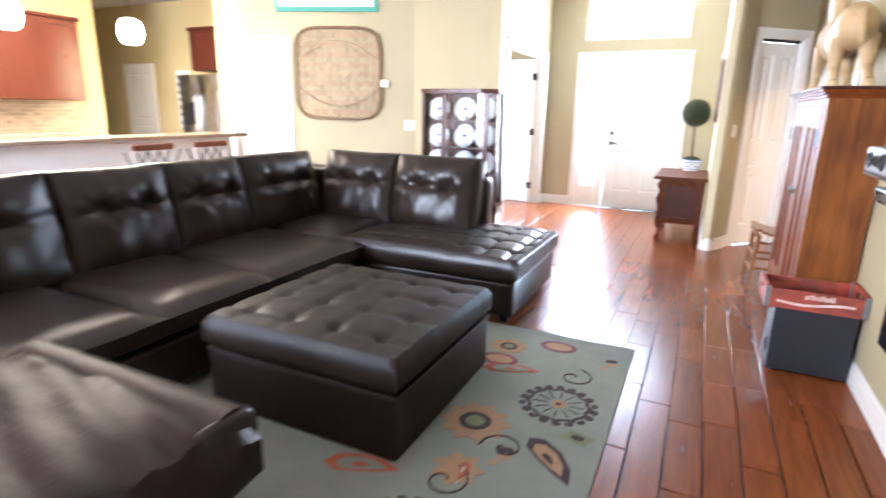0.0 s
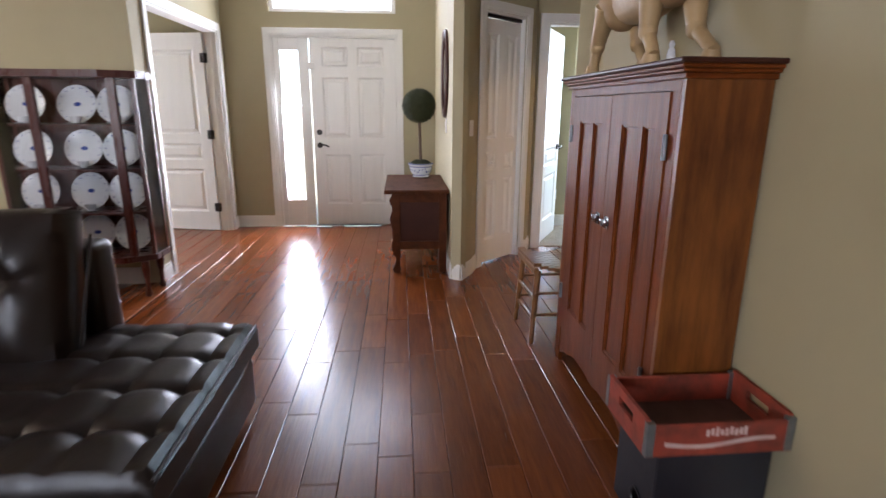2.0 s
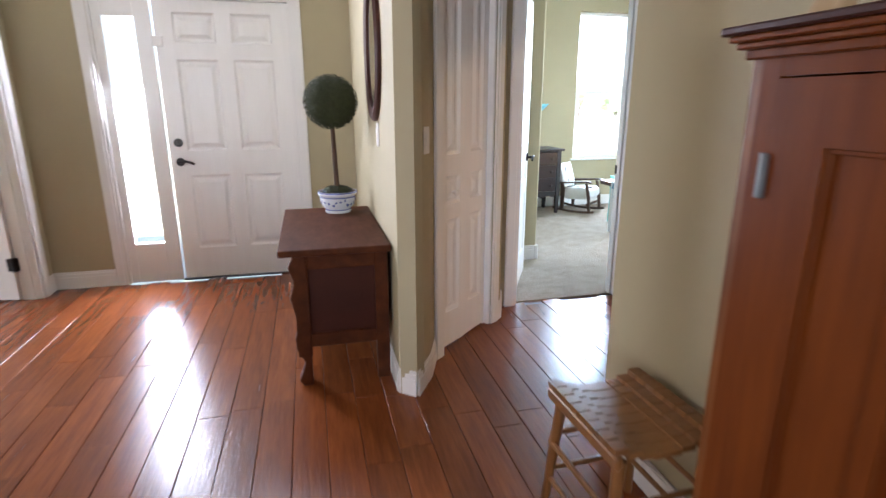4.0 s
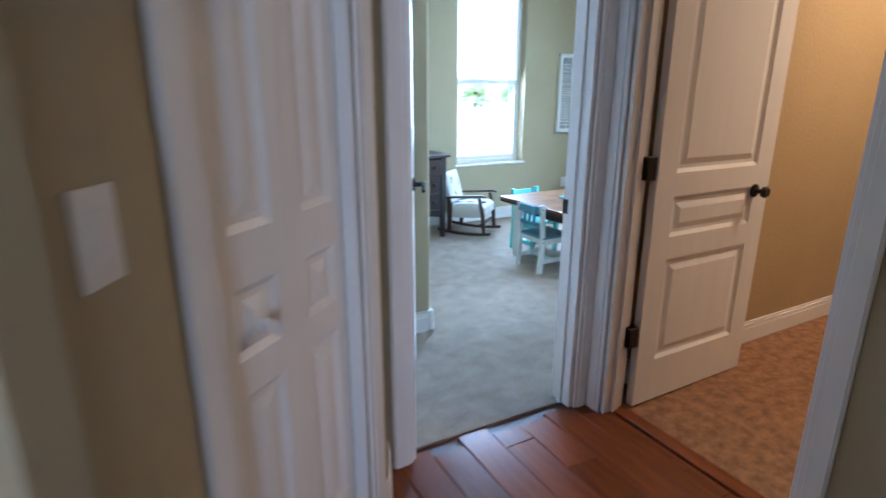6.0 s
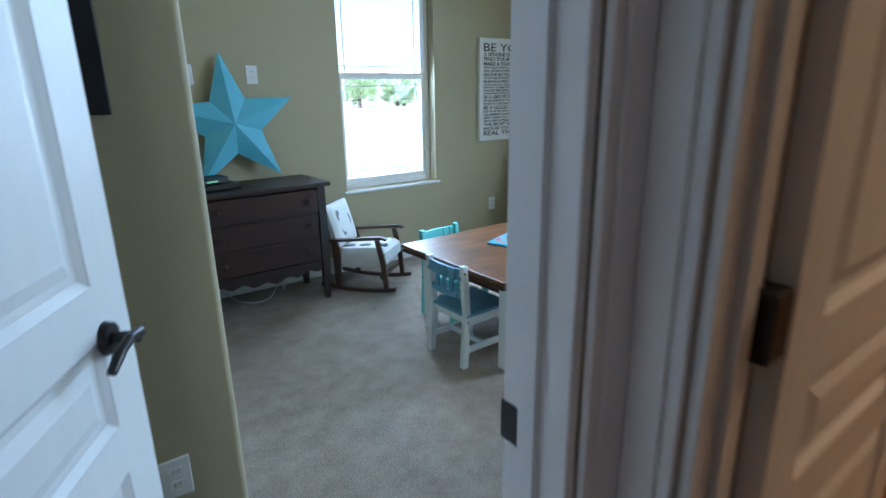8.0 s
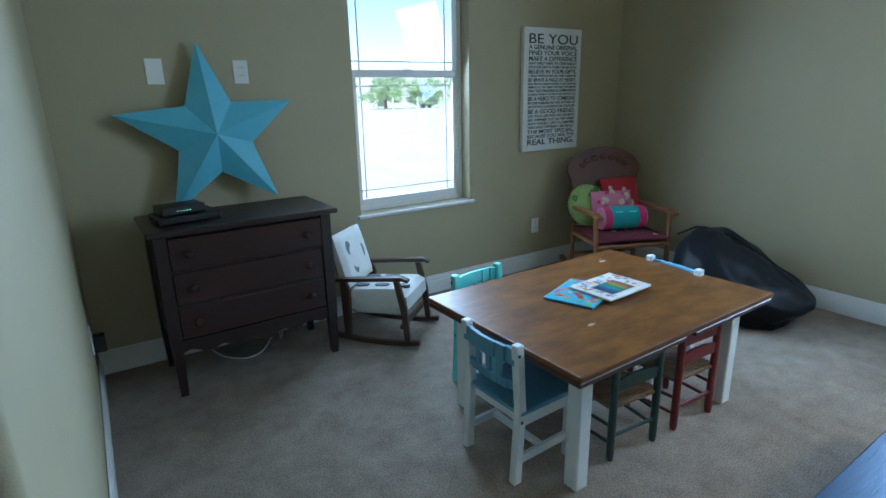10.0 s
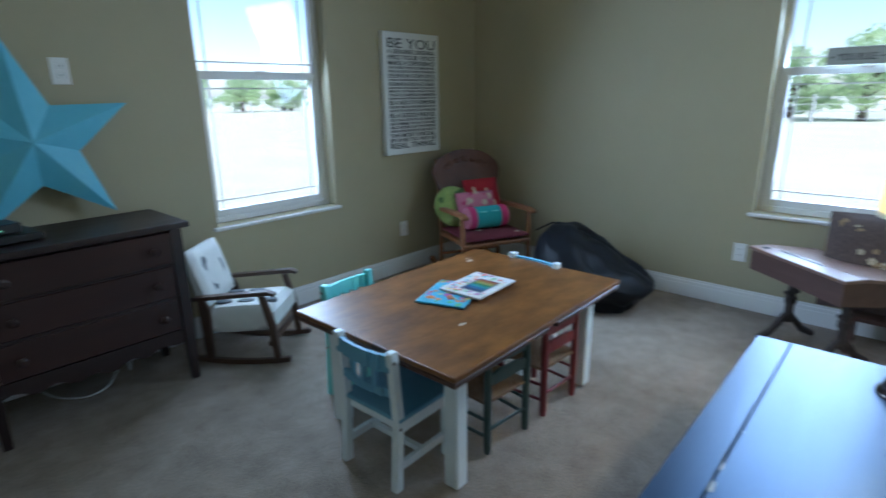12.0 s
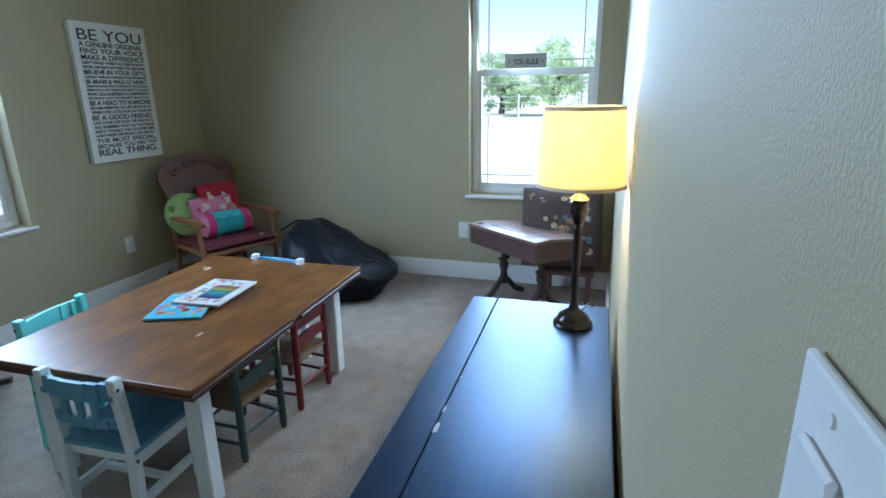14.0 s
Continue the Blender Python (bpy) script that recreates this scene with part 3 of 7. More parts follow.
BACKOAK = mat("dark_oak_back", (0.115, 0.032, 0.012), (0.060, 0.017, 0.008), 0.42, 6, 0.1, 40)
VINYL = mat("black_vinyl", (0.0065, 0.007, 0.009), (0.011, 0.012, 0.015), 0.46, 9, 0.15, 60, spec=0.16)
IRON = mat("cast_iron", (0.030, 0.022, 0.020), (0.045, 0.032, 0.028), 0.6, 18, 0.3, 60)
DESKW = mat("old_desk_wood", (0.110, 0.058, 0.045), (0.075, 0.038, 0.030), 0.4, 5, 0.1, 40, stretch=(4, 0.6, 4))
DESKT = mat("old_desk_top_wood", (0.25, 0.155, 0.125), (0.18, 0.11, 0.085), 0.3, 5, 0.08, 40, stretch=(4, 0.6, 4))
INK = mat("sign_ink", (0.03, 0.03, 0.035), None, 0.8, 10)
SIGNW = mat("sign_white_board", (0.74, 0.74, 0.71), (0.68, 0.68, 0.65), 0.7, 6, 0.05, 60)
SIGNG = mat("sign_grey_wash", (0.42, 0.42, 0.38), (0.34, 0.34, 0.31), 0.7, 9, 0.1, 60)
PLAST = mat("black_plastic", (0.012, 0.012, 0.013), None, 0.35, 10, 0.05, 80)
CORDW = mat("white_cord", (0.7, 0.7, 0.68), None, 0.5, 10)
BRASS = mat("brass", (0.55, 0.36, 0.12), (0.48, 0.30, 0.10), 0.25, 10, 0, 50, metal=1.0)
BRONZE = mat("lamp_black_bronze", (0.020, 0.015, 0.014), (0.032, 0.024, 0.020), 0.24, 8, 0.03, 60, metal=0.5)


def wire(name, pts, r, material, label, category="cable", parent=None):
    cu = bpy.data.curves.new(name, "CURVE")
    cu.dimensions, cu.bevel_depth, cu.bevel_resolution = "3D", r, 2
    sp = cu.splines.new("BEZIER")
    sp.bezier_points.add(len(pts) - 1)
    for b, p in zip(sp.bezier_points, pts):
        b.co, b.handle_left_type, b.handle_right_type = p, "AUTO", "AUTO"
    cu.materials.append(material)
    dg = new(name + "_tmp", cu)
    me = bpy.data.meshes.new_from_object(dg)
    bpy.data.objects.remove(dg)
    ob = new(name, me)
    if parent:
        ob.parent = parent
        return ob
    return tagged(ob, label, category)


def words(parent, lines, material, flat):
    """Lines of lettering as thin meshes: (text, x centre, z base, height, width)."""
    for text, x, z, size, width in lines:
        cu = bpy.data.curves.new("lettering", "FONT")
        cu.body, cu.size, cu.align_x, cu.extrude, cu.offset = text, size * 1.42, "CENTER", 0.0006, size * (0.002 if size > 0.06 else 0.024)
        tmp = new("lettering_tmp", cu)
        me = bpy.data.meshes.new_from_object(tmp)
        bpy.data.objects.remove(tmp)
        me.materials.clear()
        me.materials.append(material)
        xs = [v.co.x for v in me.vertices]
        k = width / max(1e-6, max(xs) - min(xs))
        ob = new("lettering", me)
        ob.parent = parent
        ob.matrix_basis = pose(x, flat, z, 90) @ Matrix.Diagonal((k, 1, 1, 1))


def cushion(bm, w, d, h, puff=0.5, n=10, at=None, pinch=(), dip=0.12):
    """A stuffed pad: w by d by h, soft at its edges, with buttoned pinches at (x, y)."""
    vs = {}
    for i in range(n + 1):
        for j in range(n + 1):
            u, v = i / n * 2 - 1, j / n * 2 - 1
            x, y = u * w / 2, v * d / 2
            e = (1 - abs(u) ** 4) * (1 - abs(v) ** 4)
            z = h / 2 * (puff + (1 - puff) * e) if max(abs(u), abs(v)) < 1 else h / 2 * puff * 0.55
            for px, py in pinch:
                z -= h * dip * math.exp(-((x - px) ** 2 + (y - py) ** 2) / (0.035 ** 2))
                z -= h * dip * 0.2 * (math.exp(-((x - px) / 0.012) ** 2) + math.exp(-((y - py) / 0.012) ** 2))
            z += 0.004 * noise.noise((x * 9, y * 9, h * 7))
            for s in (1, -1):
                vs[i, j, s] = bm.verts.new((x, y, z if s == 1 else -h / 2 * (puff + (1 - puff) * e) if max(abs(u), abs(v)) < 1 else -h / 2 * puff * 0.55))
    new_v = list(vs.values())
    for i in range(n):
        for j in range(n):
            bm.faces.new((vs[i, j, 1], vs[i + 1, j, 1], vs[i + 1, j + 1, 1], vs[i, j + 1, 1]))
            bm.faces.new((vs[i, j, -1], vs[i, j + 1, -1], vs[i + 1, j + 1, -1], vs[i + 1, j, -1]))
    rim = [(i, 0) for i in range(n)] + [(n, j) for j in range(n)] + [(i, n) for i in range(n, 0, -1)] + [(0, j) for j in range(n, 0, -1)]
    for a, b in zip(rim, rim[1:] + rim[:1]):
        bm.faces.new((vs[a[0], a[1], 1], vs[a[0], a[1], -1], vs[b[0], b[1], -1], vs[b[0], b[1], 1]))
    if at is not None:
        bmesh.ops.transform(bm, matrix=at, verts=new_v)


# barn star, leaning on the wall on the dresser
def barn_star(m):
    bm = bmesh.new()
    c = bm.verts.new((0, -0.075, 0))
    pts = []
    for k in range(10):
        a = radians(90 + 36 * k)
        r = 0.440 if k % 2 == 0 else 0.185
        pts.append(bm.verts.new((r * math.cos(a), -0.004, r * math.sin(a))))
    back = [bm.verts.new((v.co.x, 0, v.co.z)) for v in pts]
    for k in range(10):
        bm.faces.new((c, pts[k], pts[(k + 1) % 10]))
        bm.faces.new((pts[k], back[k], back[(k + 1) % 10], pts[(k + 1) % 10]))
    bm.faces.new(back)
    return solid("barn_star", bm, STARP, "large turquoise tin barn star leaning on the wall above the dresser", "wall decoration", m)


barn_star(pose(2.815, 10.165, 1.155, -4, -3.5, 0))


def dresser(m):
    """Three-drawer dresser, 0.85 wide, 0.45 deep, on square legs; front looks along -y."""
    th = thing("dresser", m, "dark brown wooden three-drawer dresser on tapered legs", "dresser")
    W, D, T = 0.40, 0.43, 0.79
    bm = bmesh.new()
    box(bm, -W - 0.025, W + 0.035, -0.02, D, T - 0.026, T, 0.005, 2)
    part("top", bm, DRESS, th, "worn dark brown top")
    for sx in (-1, 1):
        for y0, y1 in ((0.0, 0.05), (D - 0.07, D - 0.02)):
            x0 = -W if sx < 0 else W - 0.05
            bm = bmesh.new()
            box(bm, x0, x0 + 0.05, y0, y1, 0.28, T - 0.026)
            box(bm, x0, x0 + 0.05, y0, y1, 0.0, 0.28, taper=0.66)
            part("leg", bm, DRESS, th)
        part("side_panel", B(*sorted((sx * (W - 0.015), sx * (W - 0.030))), 0.05, D - 0.07, 0.23, T - 0.026), DRESS, th)
    part("back_panel", B(-W + 0.05, W - 0.05, D - 0.04, D - 0.03, 0.23, T - 0.026), DRESS, th)
    out = [(-W + 0.05, 0.27)] + [(-W + 0.05 + 0.70 * i / 24, 0.185 + 0.028 * abs(i - 12) / 12 + 0.012 * math.sin(i * 1.3)) for i in range(25)] + [(W - 0.05, 0.27)]
    bm = bmesh.new()
    slab(bm, out, 0.012, 0.03)
    part("apron", bm, DRESS, th, "scalloped front apron")
    for z0, z1 in ((0.275, 0.425), (0.440, 0.590), (0.605, 0.750)):
        low = z0 < 0.6
        d = part("drawer", B(-W + 0.053, W - 0.053, 0.008 if low else -0.004, 0.03, z0, z1, bevel=0.004), DRAW, th)
        for x in (-0.27, 0.27):
            bm = bmesh.new()
            lathe(bm, [(0.009, 0), (0.008, 0.010), (0.017, 0.018), (0.019, 0.026), (0.010, 0.034)], 16)
            bmesh.ops.transform(bm, matrix=pose(x, 0.008 if low else -0.004, (z0 + z1) / 2, 90), verts=bm.verts)
            part("knob", bm, DRAW, d, "round wooden knob", smooth=True)
    for z in (0.4325, 0.5975, 0.76):
        part("rail", B(-W + 0.05, W - 0.05, 0.012, 0.04, z - 0.006, z + 0.006), DRESS, th)
    return th


dresser(pose(2.835, 9.765, 0, 0, 0, 1))
for nm, x, y, z, w, d, h, a in (("cable_box", 2.60, 9.95, 0.79, 0.27, 0.19, 0.035, 8), ("router", 2.58, 9.95, 0.825, 0.19, 0.13, 0.042, 12)):
    th = thing(nm, pose(x, y, z, 0, 0, a), "small black plastic %s on the dresser" % nm.replace("_", " "), "electronics")
    part("case", B(-w / 2, w / 2, -d / 2, d / 2, 0.004, h, bevel=0.006, seg=2), PLAST, th)
    for sx in (-1, 1):
        part("foot", B(sx * w * 0.4 - 0.01, sx * w * 0.4 + 0.01, -d * 0.4, d * 0.4, 0, 0.005), PLAST, th)
    if nm == "router":
        LED = glow("status_led", (0.3, 0.8, 0.4), 1.5)
        for k in range(5):
            part("status_light", B(-0.035 + 0.014 * k, -0.031 + 0.014 * k, -d / 2 - 0.001, -d / 2 + 0.001, 0.018, 0.022), LED, th)
wire("white_cable", [(2.62, 10.19, 0.05), (2.72, 10.02, 0.012), (2.85, 9.98, 0.012), (2.95, 10.05, 0.06), (2.98, 10.02, 0.12), (3.0, 10.06, 0.03), (3.02, 10.2, 0.1)], 0.004, CORDW, "white coax cable lying behind the dresser")

# word sign
def word_sign(m):
    th = thing("word_sign", m, "white canvas wall sign with black block lettering", "sign")
    w, h = 0.555, 0.845
    part("board", B(-w / 2, w / 2, -0.036, -0.001, -h / 2, h / 2, bevel=0.003), SIGNW, th)
    rows = [("BE YOU", 0.075), ("A GENUINE ORIGINAL", 0.043), ("FIND YOUR VOICE", 0.043), ("MAKE A DIFFERENCE", 0.043), ("DON'T FORGET WHERE YOU CAME FROM, BUT", 0.024), ("NEVER LOSE SIGHT OF WHERE YOU ARE GOING", 0.024), ("BELIEVE IN YOUR GIFTS,", 0.038), ("CHERISH THEM AND EXPLORE THEIR POSSIBILITIES", 0.020), ("BE BRAVE & WILD AT HEART.", 0.036), ("MAKE MISTAKES & DON'T BE AFRAID TO ASK QUESTIONS", 0.019), ("EMBRACE ALL THE THINGS THAT MAKE YOU UNIQUE", 0.021), ("PRACTICE KINDNESS & COMPASSION", 0.027), ("BE PASSIONATE ABOUT THE THINGS THAT MATTER TO YOU", 0.019), ("BE A HERO TO SOMEONE", 0.040), ("BECOME SOMEONE YOU WILL BE PROUD OF", 0.024), ("WHEN YOU LOOK BACK ON YOUR LIFE", 0.026), ("BE A GOOD FRIEND.", 0.044), ("LIVE YOUR LIFE WITH NO REGRETS,", 0.026), ("AND REMEMBER THAT ALL THE THINGS", 0.026), ("ABOUT YOURSELF, THAT YOU SOMETIMES", 0.026), ("WISH WERE DIFFERENT, ARE REALLY", 0.026), ("THE MOST SPECIAL,", 0.038), ("BECAUSE YOU ARE THE", 0.034), ("REAL THING.", 0.058)]
    total = sum(s for _, s in rows)
    gap = 0.0085
    fit = (h - 0.085 - gap * (len(rows) - 1)) / (total + 0.02)
    rows = [(text, (s + 0.02 * (k == 0)) * fit) for k, (text, s) in enumerate(rows)]
    z, lines = h / 2 - 0.040, []
    for text, s in rows:
        z -= s
        lines.append((text, 0.0, z, s, w - 0.085))
        z -= gap
    words(th, lines, INK, -0.0375)


word_sign(pose(5.165, BN, 1.335))
th = thing("window_sign", pose(BE + 0.05, 7.682, 1.4615, 0, 0, -90), "small grey-washed wooden sign resting on the window rail", "sign")
part("board", B(-0.135, 0.135, -0.012, 0.0, -0.004, 0.085, bevel=0.002), SIGNG, th)
words(th, [("YOU RULE", 0.0, 0.018, 0.034, 0.165)], INK, -0.0128)
for k in range(12):
    part("tick", B(-0.127 + 0.022 * k, -0.1255 + 0.022 * k, -0.0131, -0.0118, 0.070, 0.080), INK, th)
for x in (-0.108, 0.108):
    part("star_mark", B(x - 0.005, x + 0.005, -0.0131, -0.0118, 0.030, 0.040), INK, th)

plate("blank_plate", pose(2.598, BN, 1.457), 0.075, 0.118, "white blank wall plate above the dresser")
plate("outlet_high", pose(2.995, BN, 1.457), 0.073, 0.115, "white double outlet high on the wall", sockets=2)
plate("outlet_low", pose(5.06, BN, 0.34), 0.073, 0.115, "white double outlet low on the wall", sockets=2)
plate("outlet_east", pose(BE, 8.09, 0.36, 0, 0, -90), 0.073, 0.115, "white double outlet beside the school desk", sockets=2)
plate("outlet_nook", pose(1.965, 7.94, 0.36), 0.073, 0.115, "white double outlet low in the bedroom nook", sockets=2)
plate("light_switch_bedroom", pose(2.447, 7.0310, 1.154, 0, 0, 180.7), 0.163, 0.122, "white three-gang rocker switch plate beside the bedroom door", rockers=3)
plate("outlet_west", pose(BW, 9.93, 0.31, 0, 0, 90), 0.073, 0.115, "white double outlet behind the dresser", sockets=2)
th = thing("plug_adapter", pose(BW, 9.93, 0.29, 0, 0, 90), "black plug adapter in the outlet beside the dresser", "adapter")
part("case", B(-0.026, 0.026, -0.055, -0.009, -0.038, 0.038, bevel=0.005, seg=2), PLAST, th)
# dark picture in the nook
th = thing("dark_picture", pose(1.70, 7.94, 1.68), "black unframed picture with a pale curve, on the nook wall", "picture")
part("panel", B(-0.30, 0.268, -0.03, -0.001, -0.386, 0.40, bevel=0.003), mat("black_canvas", (0.012, 0.012, 0.018), None, 0.8, 12), th)
bm = bmesh.new()
pts = [(0.17 * math.cos(radians(a)), 0.17 * math.sin(radians(a))) for a in range(200, 345, 8)]
for (x0, z0), (x1, z1) in zip(pts, pts[1:]):
    tube(bm, (x0 - 0.02, -0.029, z0 + 0.12), (x1 - 0.02, -0.029, z1 + 0.12), 0.012, n=6)
part("pale_curve", bm, mat("pale_tan_paint", (0.35, 0.26, 0.18), None, 0.8, 12), th)


# play table
def play_table(m):
    th = thing("play_table", m, "worn brown draw-leaf table with white square legs", "table")
    X, Y, Z = 0.585, 0.420, 0.508
    bm = bmesh.new()
    box(bm, -X, X, -Y, Y, Z - 0.020, Z, 0.005, 2)
    part("tabletop", bm, TABLEW, th, "worn scratched brown tabletop")
    for s in (-1, 1):
        part("draw_leaf", B(*sorted((s * 0.03, s * (X - 0.004))), -Y + 0.004, Y - 0.004, Z - 0.044, Z - 0.024, bevel=0.004), TABLED, th, "dark pull-out leaf under the top")
    for s in (-1, 1):
        part("apron", B(-X + 0.12, X - 0.12, *sorted((s * (Y - 0.10), s * (Y - 0.12))), Z - 0.115, Z - 0.045), TABLED, th)
        part("apron", B(*sorted((s * (X - 0.10), s * (X - 0.12))), -Y + 0.12, Y - 0.12, Z - 0.115, Z - 0.045), TABLED, th)
    for sx in (-1, 1):
        for sy in (-1, 1):
            part("leg", B(*sorted((sx * (X - 0.095), sx * (X - 0.155))), *sorted((sy * (Y - 0.075), sy * (Y - 0.135))), 0, Z - 0.046, bevel=0.005), OFFW, th, "white painted square leg")
    SCUFF = mat("pale_scuff", (0.48, 0.36, 0.26), None, 0.6, 20)
    for x, y, r in ((-0.26, -0.18, 0.018), (0.38, 0.30, 0.024), (0.40, 0.33, 0.012)):
        bm = bmesh.new()
        ring = [(x + r * (0.7 + 0.5 * random.random()) * math.cos(a * 0.7), y + 0.5 * r * (0.7 + 0.5 * random.random()) * math.sin(a * 0.7)) for a in range(9)]
        slab(bm, ring, Z - 0.001, Z + 0.0006, "xy")
        part("scuff", bm, SCUFF, th, "pale chip in the finish")
    return th


play_table(pose(3.953, 8.650, 0, 0, 0, 1.2))
# colouring books
for k, (x, y, a, c1) in enumerate(((3.90, 8.70, 28, (0.10, 0.42, 0.58)), (4.03, 8.66, 12, (0.72, 0.70, 0.66)))):
    z = 0.509 + 0.012 * k
    th = thing("colouring_book", pose(x, y, z, 0, 0, a - 8), ("blue and orange colouring book lying on the table" if k == 0 else "white patterned activity book with a crayon strip on its cover"), "book", "books on the table")
    bk = part("cover", B(-0.14, 0.14, -0.105, 0.105, 0.0, 0.010, bevel=0.002), mat("book_cover", c1, tuple(v * 0.7 for v in c1), 0.4, 25), th)
    part("pages", B(-0.138, 0.141, -0.1035, 0.1065, 0.0015, 0.0085), SIGNW, th)
    rnd = random.Random(5 + k)
    cols = [(0.75, 0.25, 0.06), (0.10, 0.45, 0.55), (0.65, 0.10, 0.12), (0.15, 0.40, 0.16), (0.75, 0.55, 0.12), (0.45, 0.12, 0.35)]
    inks = [mat("cover_ink", c, None, 0.4, 20) for c in cols]
    for i in range(90 if k else 44):
        px, py = rnd.uniform(-0.125, 0.125), rnd.uniform(-0.09, 0.09)
        if k and -0.09 < px < 0.07 and -0.08 < py < 0.04:
            continue
        r = rnd.uniform(0.005, 0.016) if k else rnd.uniform(0.008, 0.026)
        bm = bmesh.new()
        slab(bm, [(px + r * math.cos(t * 1.05 + i) * rnd.uniform(0.6, 1), py + r * math.sin(t * 1.05 + i) * rnd.uniform(0.6, 1)) for t in range(6)], 0.0095, 0.0106, "xy")
        part("cover_print", bm, inks[i % 6], th)
    if k:
        part("crayon_window", B(-0.085, 0.065, -0.075, 0.035, 0.0095, 0.0112), mat("crayon_tray", (0.12, 0.13, 0.16), None, 0.3, 20), th)
        for i in range(13):
            c = [(0.05, 0.07, 0.16), (0.03, 0.16, 0.30), (0.06, 0.30, 0.30), (0.08, 0.25, 0.10), (0.35, 0.33, 0.08), (0.40, 0.16, 0.05), (0.32, 0.05, 0.08)][i // 2]
            part("crayon", B(-0.078 + 0.0105 * i, -0.071 + 0.0105 * i, -0.068, 0.022, 0.011, 0.0135), mat("crayon_wax", c, None, 0.5, 20), th)


# children's chairs
def slat_chair(m, frame_m, fill_m, label, group="chairs round the play table"):
    """A child's chair, seat towards +x, back at x = 0."""
    th = thing("child_chair", m, label, "chair", group)
    W, SH, BH = 0.135, 0.285, 0.535
    for s in (-1, 1):
        bm = bmesh.new()
        slab(bm, [(-0.022, 0), (0.014, 0), (0.030, SH), (0.012, BH), (-0.022, BH), (-0.004, SH)], s * W - 0.016, s * W + 0.016, "xz")
        bmesh.ops.bevel(bm, geom=bm.edges[:], offset=0.004, segments=1, affect="EDGES")
        part("back_post", bm, frame_m, th)
        part("leg", B(0.245, 0.278, s * W - 0.016, s * W + 0.016, 0, SH - 0.018, bevel=0.004), frame_m, th)
        part("side_rail", B(0.02, 0.25, s * W - 0.010, s * W + 0.010, SH - 0.062, SH - 0.018), frame_m, th)
        part("stretcher", B(0.005, 0.25, s * W - 0.008, s * W + 0.008, 0.075, 0.105), frame_m, th)
        for z in (SH - 0.04, BH - 0.035):
            bm = bmesh.new()
            tube(bm, (-0.010 if z > 0.4 else 0.008, s * (W + 0.0145), z), (-0.010 if z > 0.4 else 0.008, s * (W + 0.0175), z), 0.006, n=10)
            part("bolt", bm, ROCKW, th)
    part("stretcher", B(0.12, 0.14, -W, W, 0.08, 0.10), frame_m, th)
    part("seat", B(0.0, 0.30, -W - 0.018, W + 0.018, SH - 0.018, SH, bevel=0.006, seg=2), fill_m, th)
    part("seat_rail", B(0.018, 0.034, -W, W, SH - 0.058, SH - 0.018), frame_m, th)
    for z, h in ((BH - 0.075, 0.058), (SH + 0.075, 0.030)):
        bm = bmesh.new()
        n = 6
        for i in range(n):
            a, b = -W + 2 * W * i / n, -W + 2 * W * (i + 1) / n
            c = -0.020 * (1 - (2 * (i + 0.5) / n - 1) ** 2)
            off = -0.012 if z > 0.4 else 0.0
            box(bm, c + off, c + off + 0.014, a, b + 0.001, z, z + h)
        part("back_rail", bm, fill_m, th)
    for y in (-0.055, 0.0, 0.055):
        part("back_slat", B(-0.020, -0.008, y - 0.011, y + 0.011, SH + 0.10, BH - 0.073), fill_m, th)
    return th


slat_chair(pose(3.335, 8.590, 0, 0, 0, 2), OFFW, SEATB, "white child's chair with a blue seat and slatted back")
slat_chair(pose(3.705, 9.165, 0, 0, 0, -84), AQUA, AQUA, "aqua child's chair with a slatted back")
slat_chair(pose(4.515, 8.690, 0, 0, 0, 176), OFFW, SKYB, "white child's chair with sky-blue slats")


def ladder_chair(m, paint, label):
    """A child's ladder-back chair with a woven seat, seat towards +x."""
    th = thing("ladder_back_chair", m, label, "chair", "chairs round the play table")
    W, SH, BH = 0.115, 0.225, 0.455
    for s in (-1, 1):
        bm = bmesh.new()
        lathe(bm, [(0.012, 0), (0.015, 0.02), (0.015, BH - 0.05), (0.010, BH - 0.04), (0.016, BH - 0.022), (0.013, BH - 0.006), (0.005, BH)], 12, (0, s * W, 0))
        part("back_post", bm, paint, th, smooth=True)
        bm = bmesh.new()
        lathe(bm, [(0.012, 0), (0.015, 0.02), (0.015, SH - 0.01), (0.010, SH + 0.004)], 12, (0.22, s * (W + 0.015), 0))
        part("leg", bm, paint, th, smooth=True)
        for z in (0.07, 0.14):
            bm = bmesh.new()
            tube(bm, (0, s * W, z), (0.22, s * (W + 0.015), z), 0.007, n=8)
            part("rung", bm, paint, th, smooth=True)
    for x in (0.0, 0.22):
        bm = bmesh.new()
        tube(bm, (x, -W, 0.10), (x, W, 0.10), 0.007, n=8)
        part("rung", bm, paint, th, smooth=True)
    for z in (0.285, 0.365):
        bm = bmesh.new()
        slab(bm, [(-W, z), (W, z), (W, z + 0.040), (W * 0.4, z + 0.052), (-W * 0.4, z + 0.052), (-W, z + 0.040)], -0.006, 0.006, "yz")
        part("back_slat", bm, paint, th)
    bm = bmesh.new()
    for i in range(15):
        x = 0.004 + i * 0.0152
        tube(bm, (x, -W - 0.012, SH - 0.006), (x, W + 0.012, SH - 0.006), 0.0085, n=6)
    tagged(part("woven_seat", bm, RUSH, th, "woven rush seat", smooth=True), kind="stuff")
    return th


ladder_chair(pose(3.820, 8.340, 0, 0, 0, 86), GREENP, "dark green child's ladder-back chair with a rush seat")
ladder_chair(pose(4.180, 8.325, 0, 0, 0, 88), REDP, "dark red child's ladder-back chair with a rush seat")


